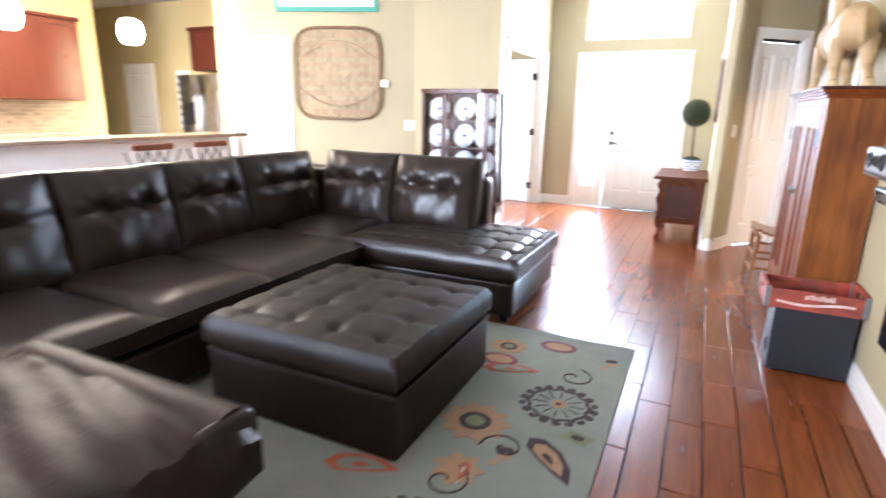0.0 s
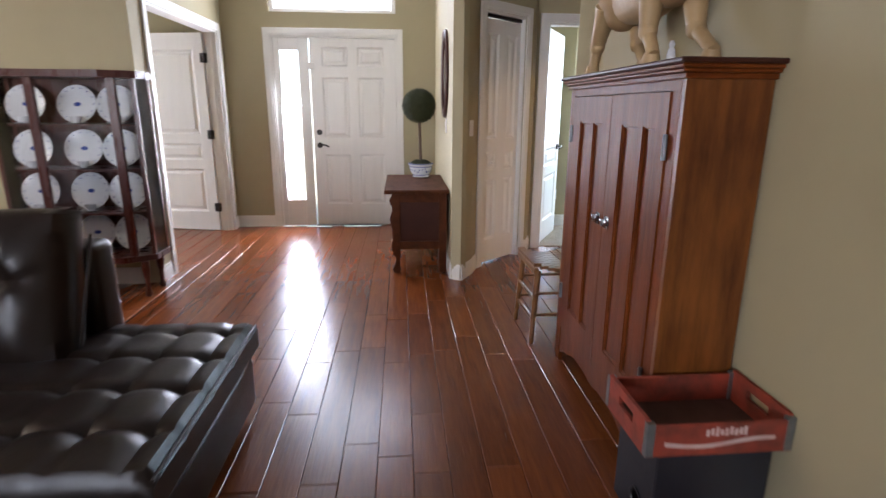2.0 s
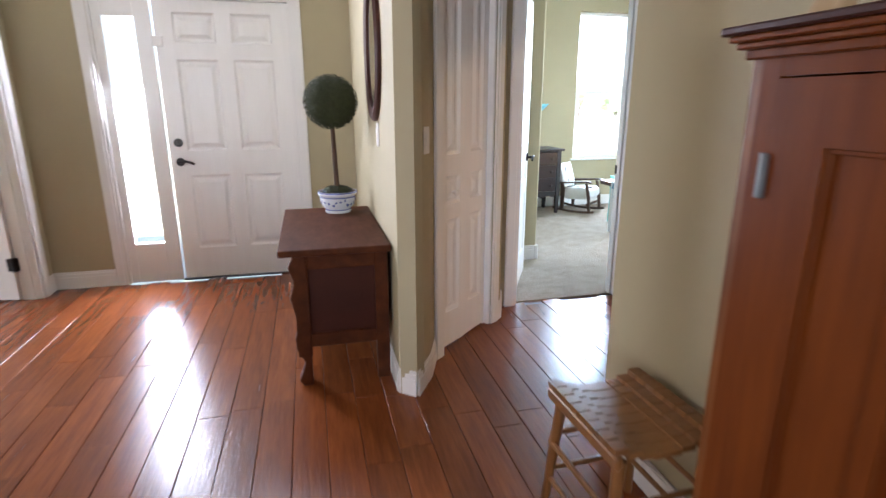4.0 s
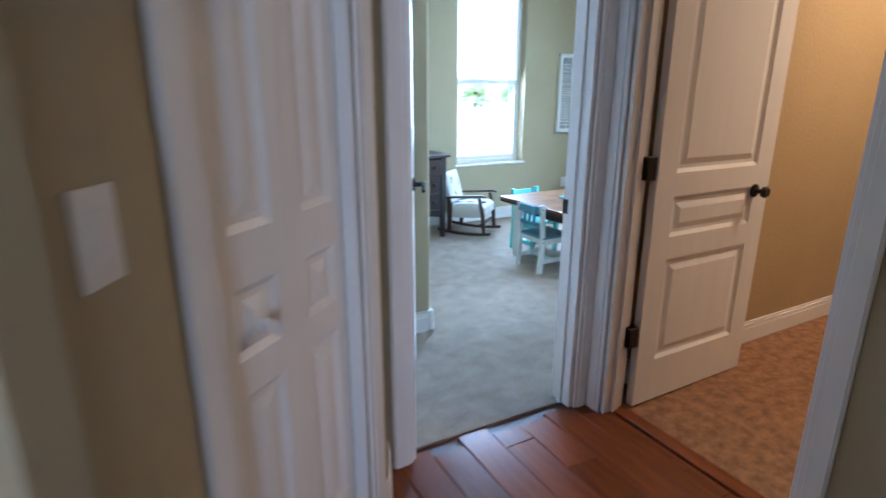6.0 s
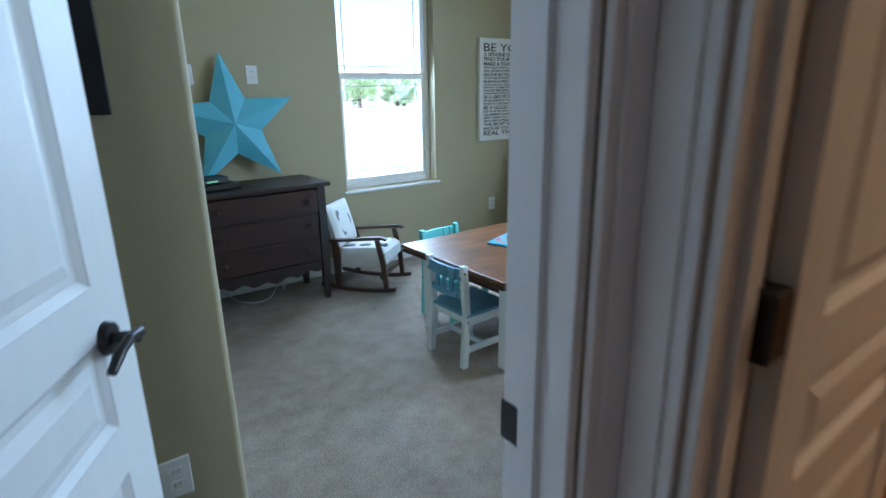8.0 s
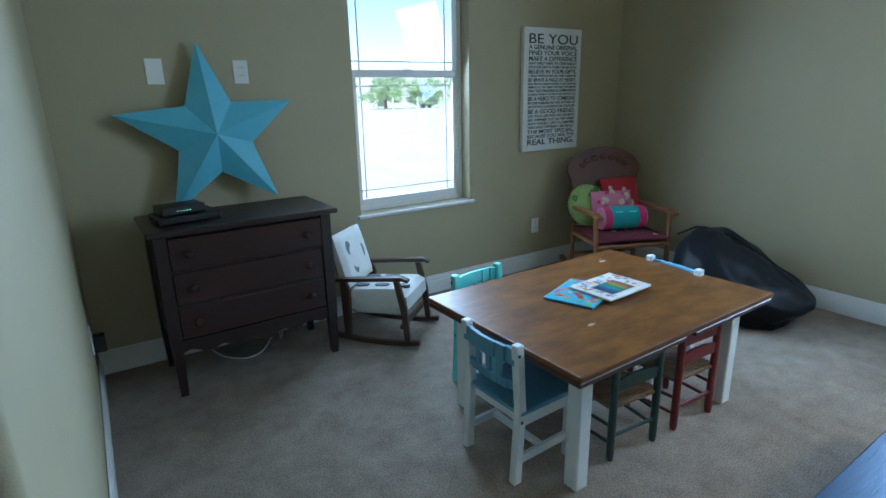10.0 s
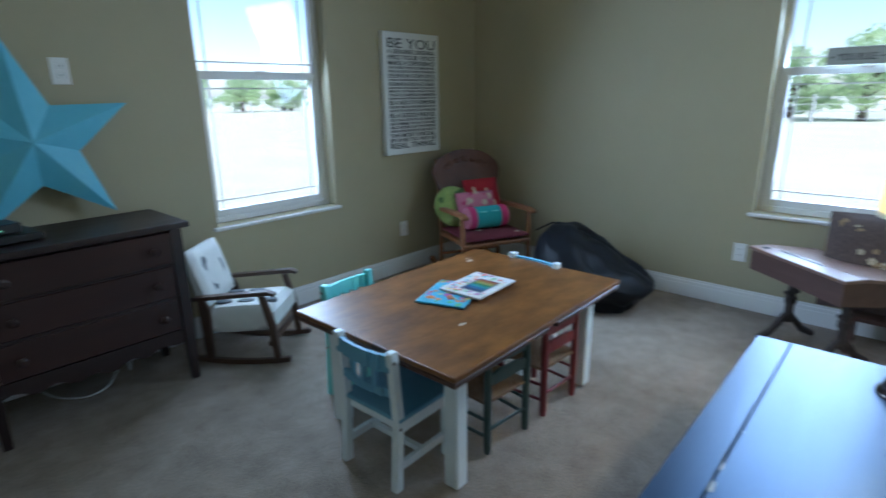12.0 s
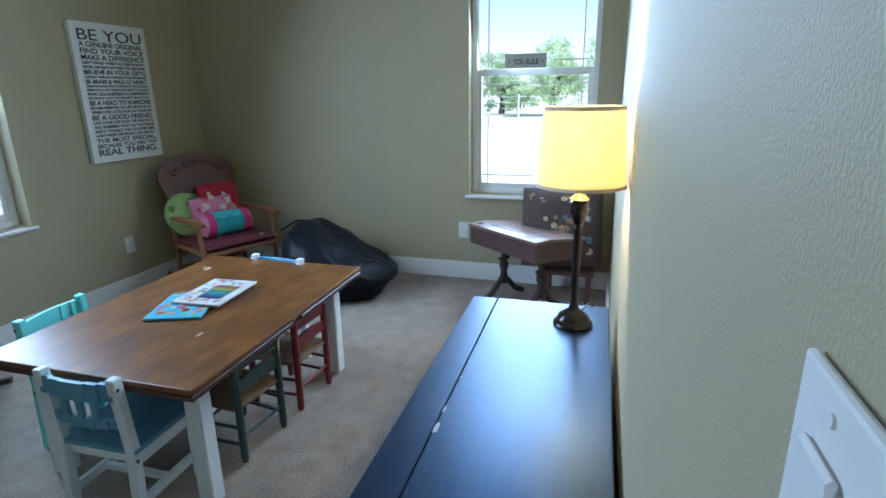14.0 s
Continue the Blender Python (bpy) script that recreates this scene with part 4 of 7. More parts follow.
def small_rocker(m):
    """Child's upholstered rocker, facing +x."""
    th = thing("child_rocking_chair", m, "small dark wood rocking chair upholstered in printed canvas", "rocking chair")
    W = 0.175
    for s in (-1, 1):
        bm = bmesh.new()
        pts = [(x, 0.012 + 0.30 * x * x) for x in [-0.30 + 0.05 * i for i in range(12)]]
        slab(bm, [(x, z - 0.012) for x, z in pts] + [(x, z + 0.014) for x, z in pts[::-1]], s * W - 0.012, s * W + 0.012, "xz")
        part("rocker", bm, ROCKW, th)
        for pts in (((0.17, 0.02), (0.20, 0.02), (0.185, 0.22), (0.145, 0.375), (0.115, 0.375), (0.15, 0.21)), ((-0.19, 0.03), (-0.155, 0.025), (-0.145, 0.30), (-0.17, 0.36), (-0.20, 0.36))):
            bm = bmesh.new()
            slab(bm, pts, s * W - 0.012, s * W + 0.012, "xz")
            part("leg", bm, ROCKW, th)
        bm = bmesh.new()
        slab(bm, [(-0.22, 0.350), (0.17, 0.385), (0.20, 0.378), (0.20, 0.392), (0.16, 0.405), (-0.22, 0.368)], s * (W + 0.004) - 0.020, s * (W + 0.004) + 0.020, "xz")
        part("armrest", bm, ROCKW, th)
    part("cross_rail", B(0.14, 0.16, -W, W, 0.10, 0.125), ROCKW, th)
    bm = bmesh.new()
    cushion(bm, 0.36, 0.32, 0.16, 0.78, 12, pose(0.0, 0, 0.235, 0, -4))
    st = part("seat", bm, CANVAS, th, "pale printed canvas seat", smooth=True)
    bm = bmesh.new()
    cushion(bm, 0.30, 0.32, 0.085, 0.75, 12, pose(-0.215, 0, 0.445, 0, -106))
    bk = part("backrest", bm, CANVAS, th, "pale printed canvas back", smooth=True)
    rnd = random.Random(3)
    for k in range(5):
        bm = bmesh.new()
        x, y = (-0.09 + 0.12 * (k % 3)), (-0.085 + 0.16 * (k // 3))
        slab(bm, [(x + 0.045 * math.cos(t * 0.52), y + 0.02 * math.sin(t * 0.52)) for t in range(12)], 0.300, 0.3180, "xy")
        bmesh.ops.transform(bm, matrix=pose(0, 0, 0, 0, -4), verts=bm.verts)
        part("leaf_print", bm, PRINTG, st)
    for y, z in ((-0.07, 0.53), (0.07, 0.48), (-0.05, 0.42)):
        bm = bmesh.new()
        slab(bm, [(y + 0.026 * math.cos(t * 0.52), z + 0.042 * math.sin(t * 0.52)) for t in range(12)], 0.0, 0.006, "yz")
        bmesh.ops.transform(bm, matrix=pose(-0.050, 0, 0.0, 0, -16), verts=bm.verts)
        part("leaf_print", bm, PRINTG, bk)
    return th


small_rocker(pose(3.575, 9.855, 0.0, 0, 0, -50))


def big_rocker(m):
    """Platform rocker facing +x with pillows on it."""
    th = thing("rocking_chair", m, "honey-oak rocking chair with a pressed rounded back", "rocking chair")
    W = 0.25
    for s in (-1, 1):
        pts = [(x, 0.016 + 0.22 * x * x) for x in [-0.42 + 0.07 * i for i in range(12)]]
        bm = bmesh.new()
        slab(bm, [(x, z - 0.016) for x, z in pts] + [(x, z + 0.018) for x, z in pts[::-1]], s * W - 0.015, s * W + 0.015, "xz")
        part("rocker", bm, OAK, th)
        for p, q, r in (((0.24, s * W, 0.03), (0.20, s * (W + 0.02), 0.52), 0.019), ((-0.22, s * W, 0.03), (-0.20, s * W, 0.34), 0.017)):
            bm = bmesh.new()
            tube(bm, p, q, r, r * 0.8, 12)
            part("leg", bm, OAK, th, smooth=True)
        bm = bmesh.new()
        tube(bm, (-0.20, s * W, 0.34), (-0.33, s * W * 0.92, 0.86), 0.018, 0.015, 12)
        part("back_post", bm, OAK, th, smooth=True)
        bm = bmesh.new()
        slab(bm, [(-0.26, 0.50), (0.20, 0.515), (0.27, 0.505), (0.28, 0.525), (0.20, 0.542), (-0.26, 0.525)], s * (W + 0.02) - 0.026, s * (W + 0.02) + 0.026, "xz")
        bmesh.ops.bevel(bm, geom=bm.edges[:], offset=0.006, segments=2, affect="EDGES")
        part("armrest", bm, OAK, th)
    part("seat", B(-0.23, 0.25, -W - 0.01, W + 0.01, 0.295, 0.325, bevel=0.01, seg=2), OAK, th)
    for x in (-0.2, 0.22):
        bm = bmesh.new()
        tube(bm, (x, -W, 0.15), (x, W, 0.15), 0.012, n=10)
        part("stretcher", bm, OAK, th, smooth=True)
    bm = bmesh.new()
    out = [(-0.235, 0.30), (0.235, 0.30), (0.285, 0.46)] + [(0.285 * math.cos(radians(a)), 0.46 + 0.175 * math.sin(radians(a))) for a in range(10, 180, 14)] + [(-0.285, 0.46)]
    slab(bm, out, -0.012, 0.012, "yz")
    bmesh.ops.transform(bm, matrix=pose(-0.175, 0, 0.31, 0, -14), verts=bm.verts)
    bp = part("back_panel", bm, BACKOAK, th, "dark pressed-wood back panel")
    rnd = random.Random(9)
    for k in range(7):
        bm = bmesh.new()
        a = radians(25 + 22 * k)
        bmesh.ops.create_uvsphere(bm, u_segments=10, v_segments=6, radius=0.03, matrix=pose(0, 0.18 * math.cos(a), 0.47 + 0.09 * math.sin(a)) @ Matrix.Diagonal((0.25, 1, 0.7, 1)))
        bmesh.ops.transform(bm, matrix=pose(-0.163, 0, 0.31, 0, -14), verts=bm.verts)
        part("carving", bm, BACKOAK, bp, smooth=True)
    return th


RX = pose(5.365, 9.700, 0, 0, 0, -114)
big_rocker(RX)
MAROON = mat("maroon_floral_cloth", (0.13, 0.016, 0.026), (0.10, 0.012, 0.02), 0.9, 12, 0.3, 160)
REDC = mat("red_floral_cloth", (0.42, 0.020, 0.035), (0.36, 0.015, 0.03), 0.9, 12, 0.3, 160)
LIME = mat("lime_floral_cloth", (0.36, 0.45, 0.13), (0.22, 0.33, 0.10), 0.9, 20, 0.3, 160)
PINK = mat("pink_cloth", (0.58, 0.20, 0.27), (0.48, 0.16, 0.24), 0.9, 14, 0.3, 160)
HOTP = mat("hot_pink_cloth", (0.50, 0.035, 0.14), None, 0.9, 14, 0.3, 160)
AQUAC = mat("aqua_cloth", (0.05, 0.33, 0.32), (0.04, 0.28, 0.28), 0.9, 14, 0.3, 160)
CREAM = mat("cream_cloth", (0.62, 0.52, 0.38), None, 0.9, 14, 0.2, 160)


def pillow(name, m, w, d, h, material, label, spots=None, ns=12, seed=1, n=12, disc=False):
    th = thing(name, m, label, "pillow")
    bm = bmesh.new()
    cushion(bm, w, d, h, 0.32, n)
    if disc:
        for v in bm.verts:
            x, y = 2 * v.co.x / w, 2 * v.co.y / d
            k = max(abs(x), abs(y)) / max(1e-6, math.hypot(x, y))
            v.co.x, v.co.y = v.co.x * k, v.co.y * k
    b = part("cushion", bm, material, th, smooth=True)
    if spots:
        rnd = random.Random(seed)
        for k in range(ns):
            x, y, r = rnd.uniform(-0.38, 0.38) * w, rnd.uniform(-0.38, 0.38) * d, rnd.uniform(0.012, 0.026)
            e = (1 - abs(2 * x / w) ** 4) * (1 - abs(2 * y / d) ** 4)
            bm = bmesh.new()
            for a in range(5):
                bmesh.ops.create_uvsphere(bm, u_segments=6, v_segments=4, radius=r * 0.5, matrix=pose(x + r * 0.6 * math.cos(a * 1.256), y + r * 0.6 * math.sin(a * 1.256), h / 2 * (0.32 + 0.68 * e)) @ Matrix.Diagonal((1, 1, 0.12, 1)))
            part("flower_print", bm, spots[k % len(spots)], b, smooth=True)
    return th


pillow("seat_pad", RX @ pose(0.02, 0, 0.352), 0.47, 0.50, 0.055, MAROON, "maroon floral seat pad with cream trim on the rocking chair", [CREAM], 8, 2)
pillow("round_pillow", RX @ pose(-0.165, -0.165, 0.52, 0, 66, 0), 0.31, 0.30, 0.10, LIME, "lime green floral pillow", [mat("green_print", (0.10, 0.18, 0.06), None, 0.9, 14)], 12, 3, 14, True)
pillow("floral_pillow", RX @ pose(-0.185, 0.10, 0.54, 0, 68, 8), 0.34, 0.30, 0.11, REDC, "red pillow with white flowers", [CREAM], 14, 4)
pillow("ruffled_pillow", RX @ pose(-0.09, -0.02, 0.555, 0, 70, 0), 0.15, 0.30, 0.10, PINK, "pink ruffled pillow lying on the rocking chair", [CREAM, HOTP], 16, 5)
# ruffle and bolster
th = thing("bolster_pillow", RX @ pose(0.04, 0.0, 0.463), "aqua and pink bolster pillow lying on the rocking chair", "pillow")
for nm, y0, y1, r, mt in (("middle", -0.10, 0.10, 0.081, AQUAC), ("band", -0.150, -0.10, 0.083, HOTP), ("band", 0.10, 0.150, 0.083, HOTP)):
    bm = bmesh.new()
    tube(bm, (0, y0, 0), (0, y1, 0), r, n=28)
    part(nm, bm, mt, th, smooth=True)
for s in (-1, 1):
    bm = bmesh.new()
    lathe(bm, [(0.080, 0), (0.074, 0.012), (0.05, 0.020), (0.015, 0.016)], 24)
    bmesh.ops.transform(bm, matrix=pose(0, s * 0.150, 0, -90 * s), verts=bm.verts)
    part("end_cap", bm, PINK, th, smooth=True)
for y in (-0.05, 0.05):
    bm = bmesh.new()
    for a in range(5):
        bmesh.ops.create_uvsphere(bm, u_segments=8, v_segments=5, radius=0.012, matrix=pose(0.06 + 0.016 * math.cos(a * 1.256), y + 0.018 * math.sin(a * 1.256), 0.055) @ Matrix.Diagonal((1, 1, 0.3, 1)))
    part("flower_print", bm, mat("pale_aqua_print", (0.2, 0.55, 0.52), None, 0.9, 14), th, smooth=True)


# bean bag
def bean_bag(m):
    bm = bmesh.new()
    bmesh.ops.create_icosphere(bm, subdivisions=5, radius=1.0)
    for v in bm.verts:
        x, y, z = v.co
        a = math.atan2(y, x)
        top = 0.5 + 0.5 * math.tanh((-x + 0.15) * 2.2)
        h = 0.28 + 0.23 * top
        q = Vector((x * 0.39, y * 0.34 * (1 - 0.12 * x), 0))
        zz = h * (z + 1) / 2 * 1.05 if z > -0.6 else h * 0.2 * (z + 1)
        fold = 0.008 * math.sin(a * 9 + 3 * z) * (0.3 + abs(z)) + 0.030 * noise.noise((x * 2.2, y * 2.2, z * 3))
        q *= 1 + fold
        v.co = Vector((q.x - 0.10 * (z > 0) * z * z, q.y, max(0, zz + 0.035 * noise.noise((x * 3, y * 3, z * 2)))))
    th = thing("bean_bag", m, "slumped black vinyl bean bag on the carpet", "bean bag")
    bd = part("bag", bm, VINYL, th, smooth=True)
    bm = bmesh.new()
    pts = [(-0.42, 0.02, 0.42), (-0.30, 0.02, 0.49), (-0.1, 0.04, 0.46), (0.13, 0.03, 0.36), (0.34, 0.0, 0.23)]
    for p, q in zip(pts, pts[1:]):
        tube(bm, p, q, 0.006, n=6)
    part("seam", bm, VINYL, th, "raised piped seam", smooth=True)
    return th


bean_bag(pose(5.43, 8.83, 0, 0, 0, -82))

# black blanket chest, lid seam and chips
th = thing("blanket_chest", pose(3.785, 7.355, 0, 0, 0, 1.2), "low black-painted wooden chest against the wall", "chest")
part("lid", B(-0.625, 0.625, -0.285, 0.165, 0.445, 0.470, bevel=0.003), BLACKW, th, "scuffed glossy black top board")
part("lid", B(-0.625, 0.625, 0.168, 0.275, 0.4452, 0.4695, bevel=0.003), BLACKW, th, "scuffed glossy black top board")
part("body", B(-0.60, 0.60, -0.25, 0.25, 0.05, 0.445, bevel=0.004), BLACKW, th)
part("base_moulding", B(-0.615, 0.615, -0.262, 0.262, 0.0, 0.07, bevel=0.006), BLACKW, th)
CHIP = mat("pale_chip", (0.42, 0.44, 0.46), None, 0.7, 30)
for x, y, r in ((-0.33, 0.160, 0.020), (-0.24, 0.163, 0.015), (-0.06, 0.161, 0.007)):
    rnd = random.Random(int(1000 * r))
    bm = bmesh.new()
    slab(bm, [(x + 1.4 * r * rnd.uniform(0.5, 1) * math.cos(a * 0.8), y + 0.45 * r * rnd.uniform(0.5, 1) * math.sin(a * 0.8)) for a in range(8)], 0.468, 0.4708, "xy")
    part("chip", bm, CHIP, th, "pale chip in the black paint")

# table lamp on the chest
LX, LY, LZ = 4.215, 7.212, 0.470
th = thing("table_lamp", pose(LX, LY, LZ), "lit table lamp with a cream fabric shade and black bronze stem", "lamp")
bm = bmesh.new()
lathe(bm, [(0.072, 0), (0.074, 0.006), (0.070, 0.014), (0.060, 0.020), (0.056, 0.036), (0.036, 0.052), (0.020, 0.064), (0.016, 0.082)], 32)
part("base", bm, BRONZE, th, "turned black bronze base", smooth=True)
bm = bmesh.new()
lathe(bm, [(0.016, 0.082), (0.014, 0.100), (0.015, 0.36), (0.018, 0.375), (0.013, 0.385), (0.021, 0.40), (0.031, 0.43), (0.032, 0.468), (0.018, 0.472)], 24)
part("stem", bm, BRONZE, th, smooth=True)
bm = bmesh.new()
lathe(bm, [(0.026, 0.472), (0.034, 0.478), (0.012, 0.500), (0.011, 0.545)], 24)
part("socket_cap", bm, BRASS, th, "polished brass cap", smooth=True)
SH = bpy.data.materials.new("lit_lampshade_fabric")
SH.use_nodes = True
sn, sl_ = SH.node_tree.nodes, SH.node_tree.links
sb = sn["Principled BSDF"]
sb.inputs["Base Color"].default_value, sb.inputs["Roughness"].default_value = (0.72, 0.62, 0.36, 1), 0.9
tl, ad = sn.new("ShaderNodeBsdfTranslucent"), sn.new("ShaderNodeMixShader")
tl.inputs[0].default_value = (0.97, 0.88, 0.60, 1)
ad.inputs[0].default_value = 0.55
sl_.new(sb.outputs[0], ad.inputs[1])
sl_.new(tl.outputs[0], ad.inputs[2])
sl_.new(ad.outputs[0], sn["Material Output"].inputs[0])
bm = bmesh.new()
n = 48
rings = []
for r, z in ((0.155, 0.525), (0.134, 0.795), (0.132, 0.795), (0.153, 0.525)):
    rings.append([bm.verts.new((r * math.cos(2 * math.pi * i / n), r * math.sin(2 * math.pi * i / n), z)) for i in range(n)])
for a, b in zip(rings, rings[1:] + rings[:1]):
    for i in range(n):
        bm.faces.new((a[i], a[(i + 1) % n], b[(i + 1) % n], b[i]))
sh_ = part("shade", bm, SH, th, "cream drum shade glowing yellow", smooth=True)
for r0, z0 in ((0.1562, 0.525), (0.1352, 0.783)):
    bm = bmesh.new()
    tp = r0 - 0.0009
    r4 = [[bm.verts.new((r * math.cos(2 * math.pi * i / n), r * math.sin(2 * math.pi * i / n), z)) for i in range(n)] for r, z in ((r0, z0), (tp, z0 + 0.012), (tp - 0.0012, z0 + 0.012), (r0 - 0.0012, z0))]
    for a, b in zip(r4, r4[1:] + r4[:1]):
        for i in range(n):
            bm.faces.new((a[i], a[(i + 1) % n], b[(i + 1) % n], b[i]))
    part("trim_band", bm, CREAM, sh_, "stitched cream band", smooth=True)
bm = bmesh.new()
for k in range(3):
    a = radians(120 * k + 20)
    tube(bm, (0, 0, 0.545), (0.153 * math.cos(a), 0.153 * math.sin(a), 0.532), 0.0022, n=6)
part("spider", bm, BRASS, th, smooth=True)
bm = bmesh.new()
bmesh.ops.create_uvsphere(bm, u_segments=16, v_segments=10, radius=0.03, matrix=pose(0, 0, 0.62))
bl = part("bulb", bm, glow("bulb_glow", (1.0, 0.72, 0.32), 12), th, smooth=True)
bl.visible_shadow = False
lamp("table_lamp_light", "POINT", pose(LX, LY, LZ + 0.64), 10.5, (1, 0.77, 0.42), radius=0.03)
wire("lamp_cord", [(LX + 0.07, LY - 0.01, LZ + 0.008), (LX + 0.13, LY - 0.03, LZ + 0.012), (LX + 0.215, LY - 0.06, LZ + 0.004), (LX + 0.235, LY - 0.075, LZ - 0.06), (LX + 0.23, LY - 0.08, 0.2), (LX + 0.22, LY - 0.085, 0.02)], 0.0035, PLAST, "black lamp cord hanging behind the chest")


# school desk
def school_desk(m):
    th = thing("school_desk", m, "antique wooden school desk on cast-iron pedestals", "desk")
    X, Y = 0.20, 0.305
    bm = bmesh.new()
    slab(bm, [(-X, 0.345), (X, 0.380), (X, 0.490), (0.10, 0.490), (-X, 0.450)], -Y + 0.012, Y - 0.012, "xz")
    part("box", bm, DESKW, th)
    bm = bmesh.new()
    slab(bm, [(-X - 0.018, 0.450), (0.095, 0.492), (0.095, 0.508), (-X - 0.018, 0.466)], -Y, Y, "xz")
    part("lid", bm, DESKT, th, "worn sloping lid")
    part("shelf_top", B(0.096, X + 0.012, -Y, Y, 0.491, 0.508, bevel=0.003), DESKT, th)
    part("pencil_groove", B(0.118, 0.130, -0.18, 0.10, 0.5075, 0.5088), INK, th)
    bm = bmesh.new()
    lathe(bm, [(0.022, 0.0), (0.020, 0.0015)], 18, (0.155, -0.245, 0.5075))
    part("inkwell_hole", bm, INK, th)
    for s in (-1, 1):
        bm = bmesh.new()
        lathe(bm, [(0.024, 0.10), (0.022, 0.20), (0.030, 0.21), (0.030, 0.24), (0.020, 0.25), (0.020, 0.36)], 14, (0.02, s * 0.17, 0))
        for dx in (-1, 1):
            pts = [(0.02, 0.15), (0.02 + dx * 0.05, 0.10), (0.02 + dx * 0.10, 0.045), (0.02 + dx * 0.17, 0.012)]
            for p, q in zip(pts, pts[1:]):
                tube(bm, (p[0], s * 0.17, p[1]), (q[0], s * 0.17, q[1]), 0.020, 0.017, 10)
        tube(bm, (-0.02, s * 0.17, 0.27), (0.06, s * 0.17, 0.27), 0.012, n=8)
        box(bm, -0.10, 0.12, s * 0.17 - 0.03, s * 0.17 + 0.03, 0.355, 0.368)
        part("pedestal", bm, IRON, th, "cast-iron pedestal with splayed feet", smooth=True)
    return th


school_desk(pose(5.52, 7.59, 0, 0, 0, 142))
TAPES = mat("brown_tapestry", (0.15, 0.105, 0.09), (0.07, 0.048, 0.045), 0.95, 60, 0.5, 220)
DOGC = mat("tan_print", (0.42, 0.29, 0.17), (0.28, 0.18, 0.10), 0.95, 30)
pillow("printed_pillow", pose(5.715, 7.385, 0.470, 0, -73, 8), 0.50, 0.50, 0.15, TAPES, "large brown tapestry pillow with a dog and bone print", [DOGC, CREAM, mat("blue_print", (0.12, 0.26, 0.36), None, 0.95, 30)], 40, 11, 14)
th = thing("small_bench", pose(5.72, 7.33, 0), "low dark wooden stool under the printed pillow", "stool")
part("seat", B(-0.14, 0.14, -0.16, 0.16, 0.19, 0.215, bevel=0.004), DESKW, th)
for sx in (-1, 1):
    for sy in (-1, 1):
        part("leg", B(sx * 0.11 - 0.015, sx * 0.11 + 0.015, sy * 0.13 - 0.015, sy * 0.13 + 0.015, 0, 0.19), DESKW, th)

# ---- living room and foyer things ----
WOODC = mat("console_brown_wood", (0.100, 0.030, 0.0095), (0.048, 0.014, 0.006), 0.56, 7, 0.1, 40, stretch=(2.5, 0.8, 2.5), spec=0.12)
WOODD = mat("console_dark_panel", (0.060, 0.017, 0.009), (0.036, 0.010, 0.006), 0.42, 4, 0.1, 40, spec=0.25)
CHERRY = mat("dark_cherry_cabinet", (0.085, 0.022, 0.016), (0.05, 0.014, 0.011), 0.28, 4, 0.06, 40, stretch=(4, 4, 0.6))
CHINA = mat("white_china", (0.72, 0.74, 0.76), (0.66, 0.69, 0.73), 0.15, 8, 0, 20)
COBALT = mat("cobalt_glaze", (0.025, 0.05, 0.24), (0.05, 0.09, 0.34), 0.15, 30, 0, 20)
MIRROR = mat("mirror_silver", (0.86, 0.87, 0.86), (0.84, 0.85, 0.84), 0.03, 3, 0, 20, metal=1.0)
GREY = mat("grey_taupe_plastic", (0.050, 0.043, 0.038), (0.038, 0.033, 0.030), 0.46, 8, 0.04, 90)
GLOSSB = mat("black_glass", (0.006, 0.006, 0.007), None, 0.03, 4, 0, 20, spec=0.3)
CRATER = mat("worn_red_crate_paint", (0.36, 0.050, 0.022), (0.13, 0.030, 0.018), 0.6, 9, 0.2, 40, spread=0.18)
CRATEIN = mat("crate_inner_wood", (0.07, 0.032, 0.021), (0.04, 0.018, 0.012), 0.7, 8, 0.2, 40)
TIN = mat("galvanised_strap", (0.26, 0.28, 0.29), (0.18, 0.20, 0.21), 0.45, 20, 0.1, 60, metal=0.8)
SUBB = mat("subwoofer_black_vinyl", (0.013, 0.014, 0.020), None, 0.45, 20, 0.1, 160)
STATUE = mat("aged_pale_wood", (0.47, 0.33, 0.17), (0.33, 0.22, 0.105), 0.5, 7, 0.2, 30)
MOSS = mat("moss_leaves", (0.044, 0.052, 0.014), (0.022, 0.028, 0.008), 0.8, 40, 0.3, 90)
BARK = mat("topiary_stem", (0.10, 0.055, 0.030), (0.06, 0.034, 0.020), 0.8, 20, 0.4, 60)
CHROME = mat("clear_latch_metal", (0.55, 0.56, 0.56), (0.42, 0.43, 0.43), 0.18, 20, 0, 40, metal=1.0)


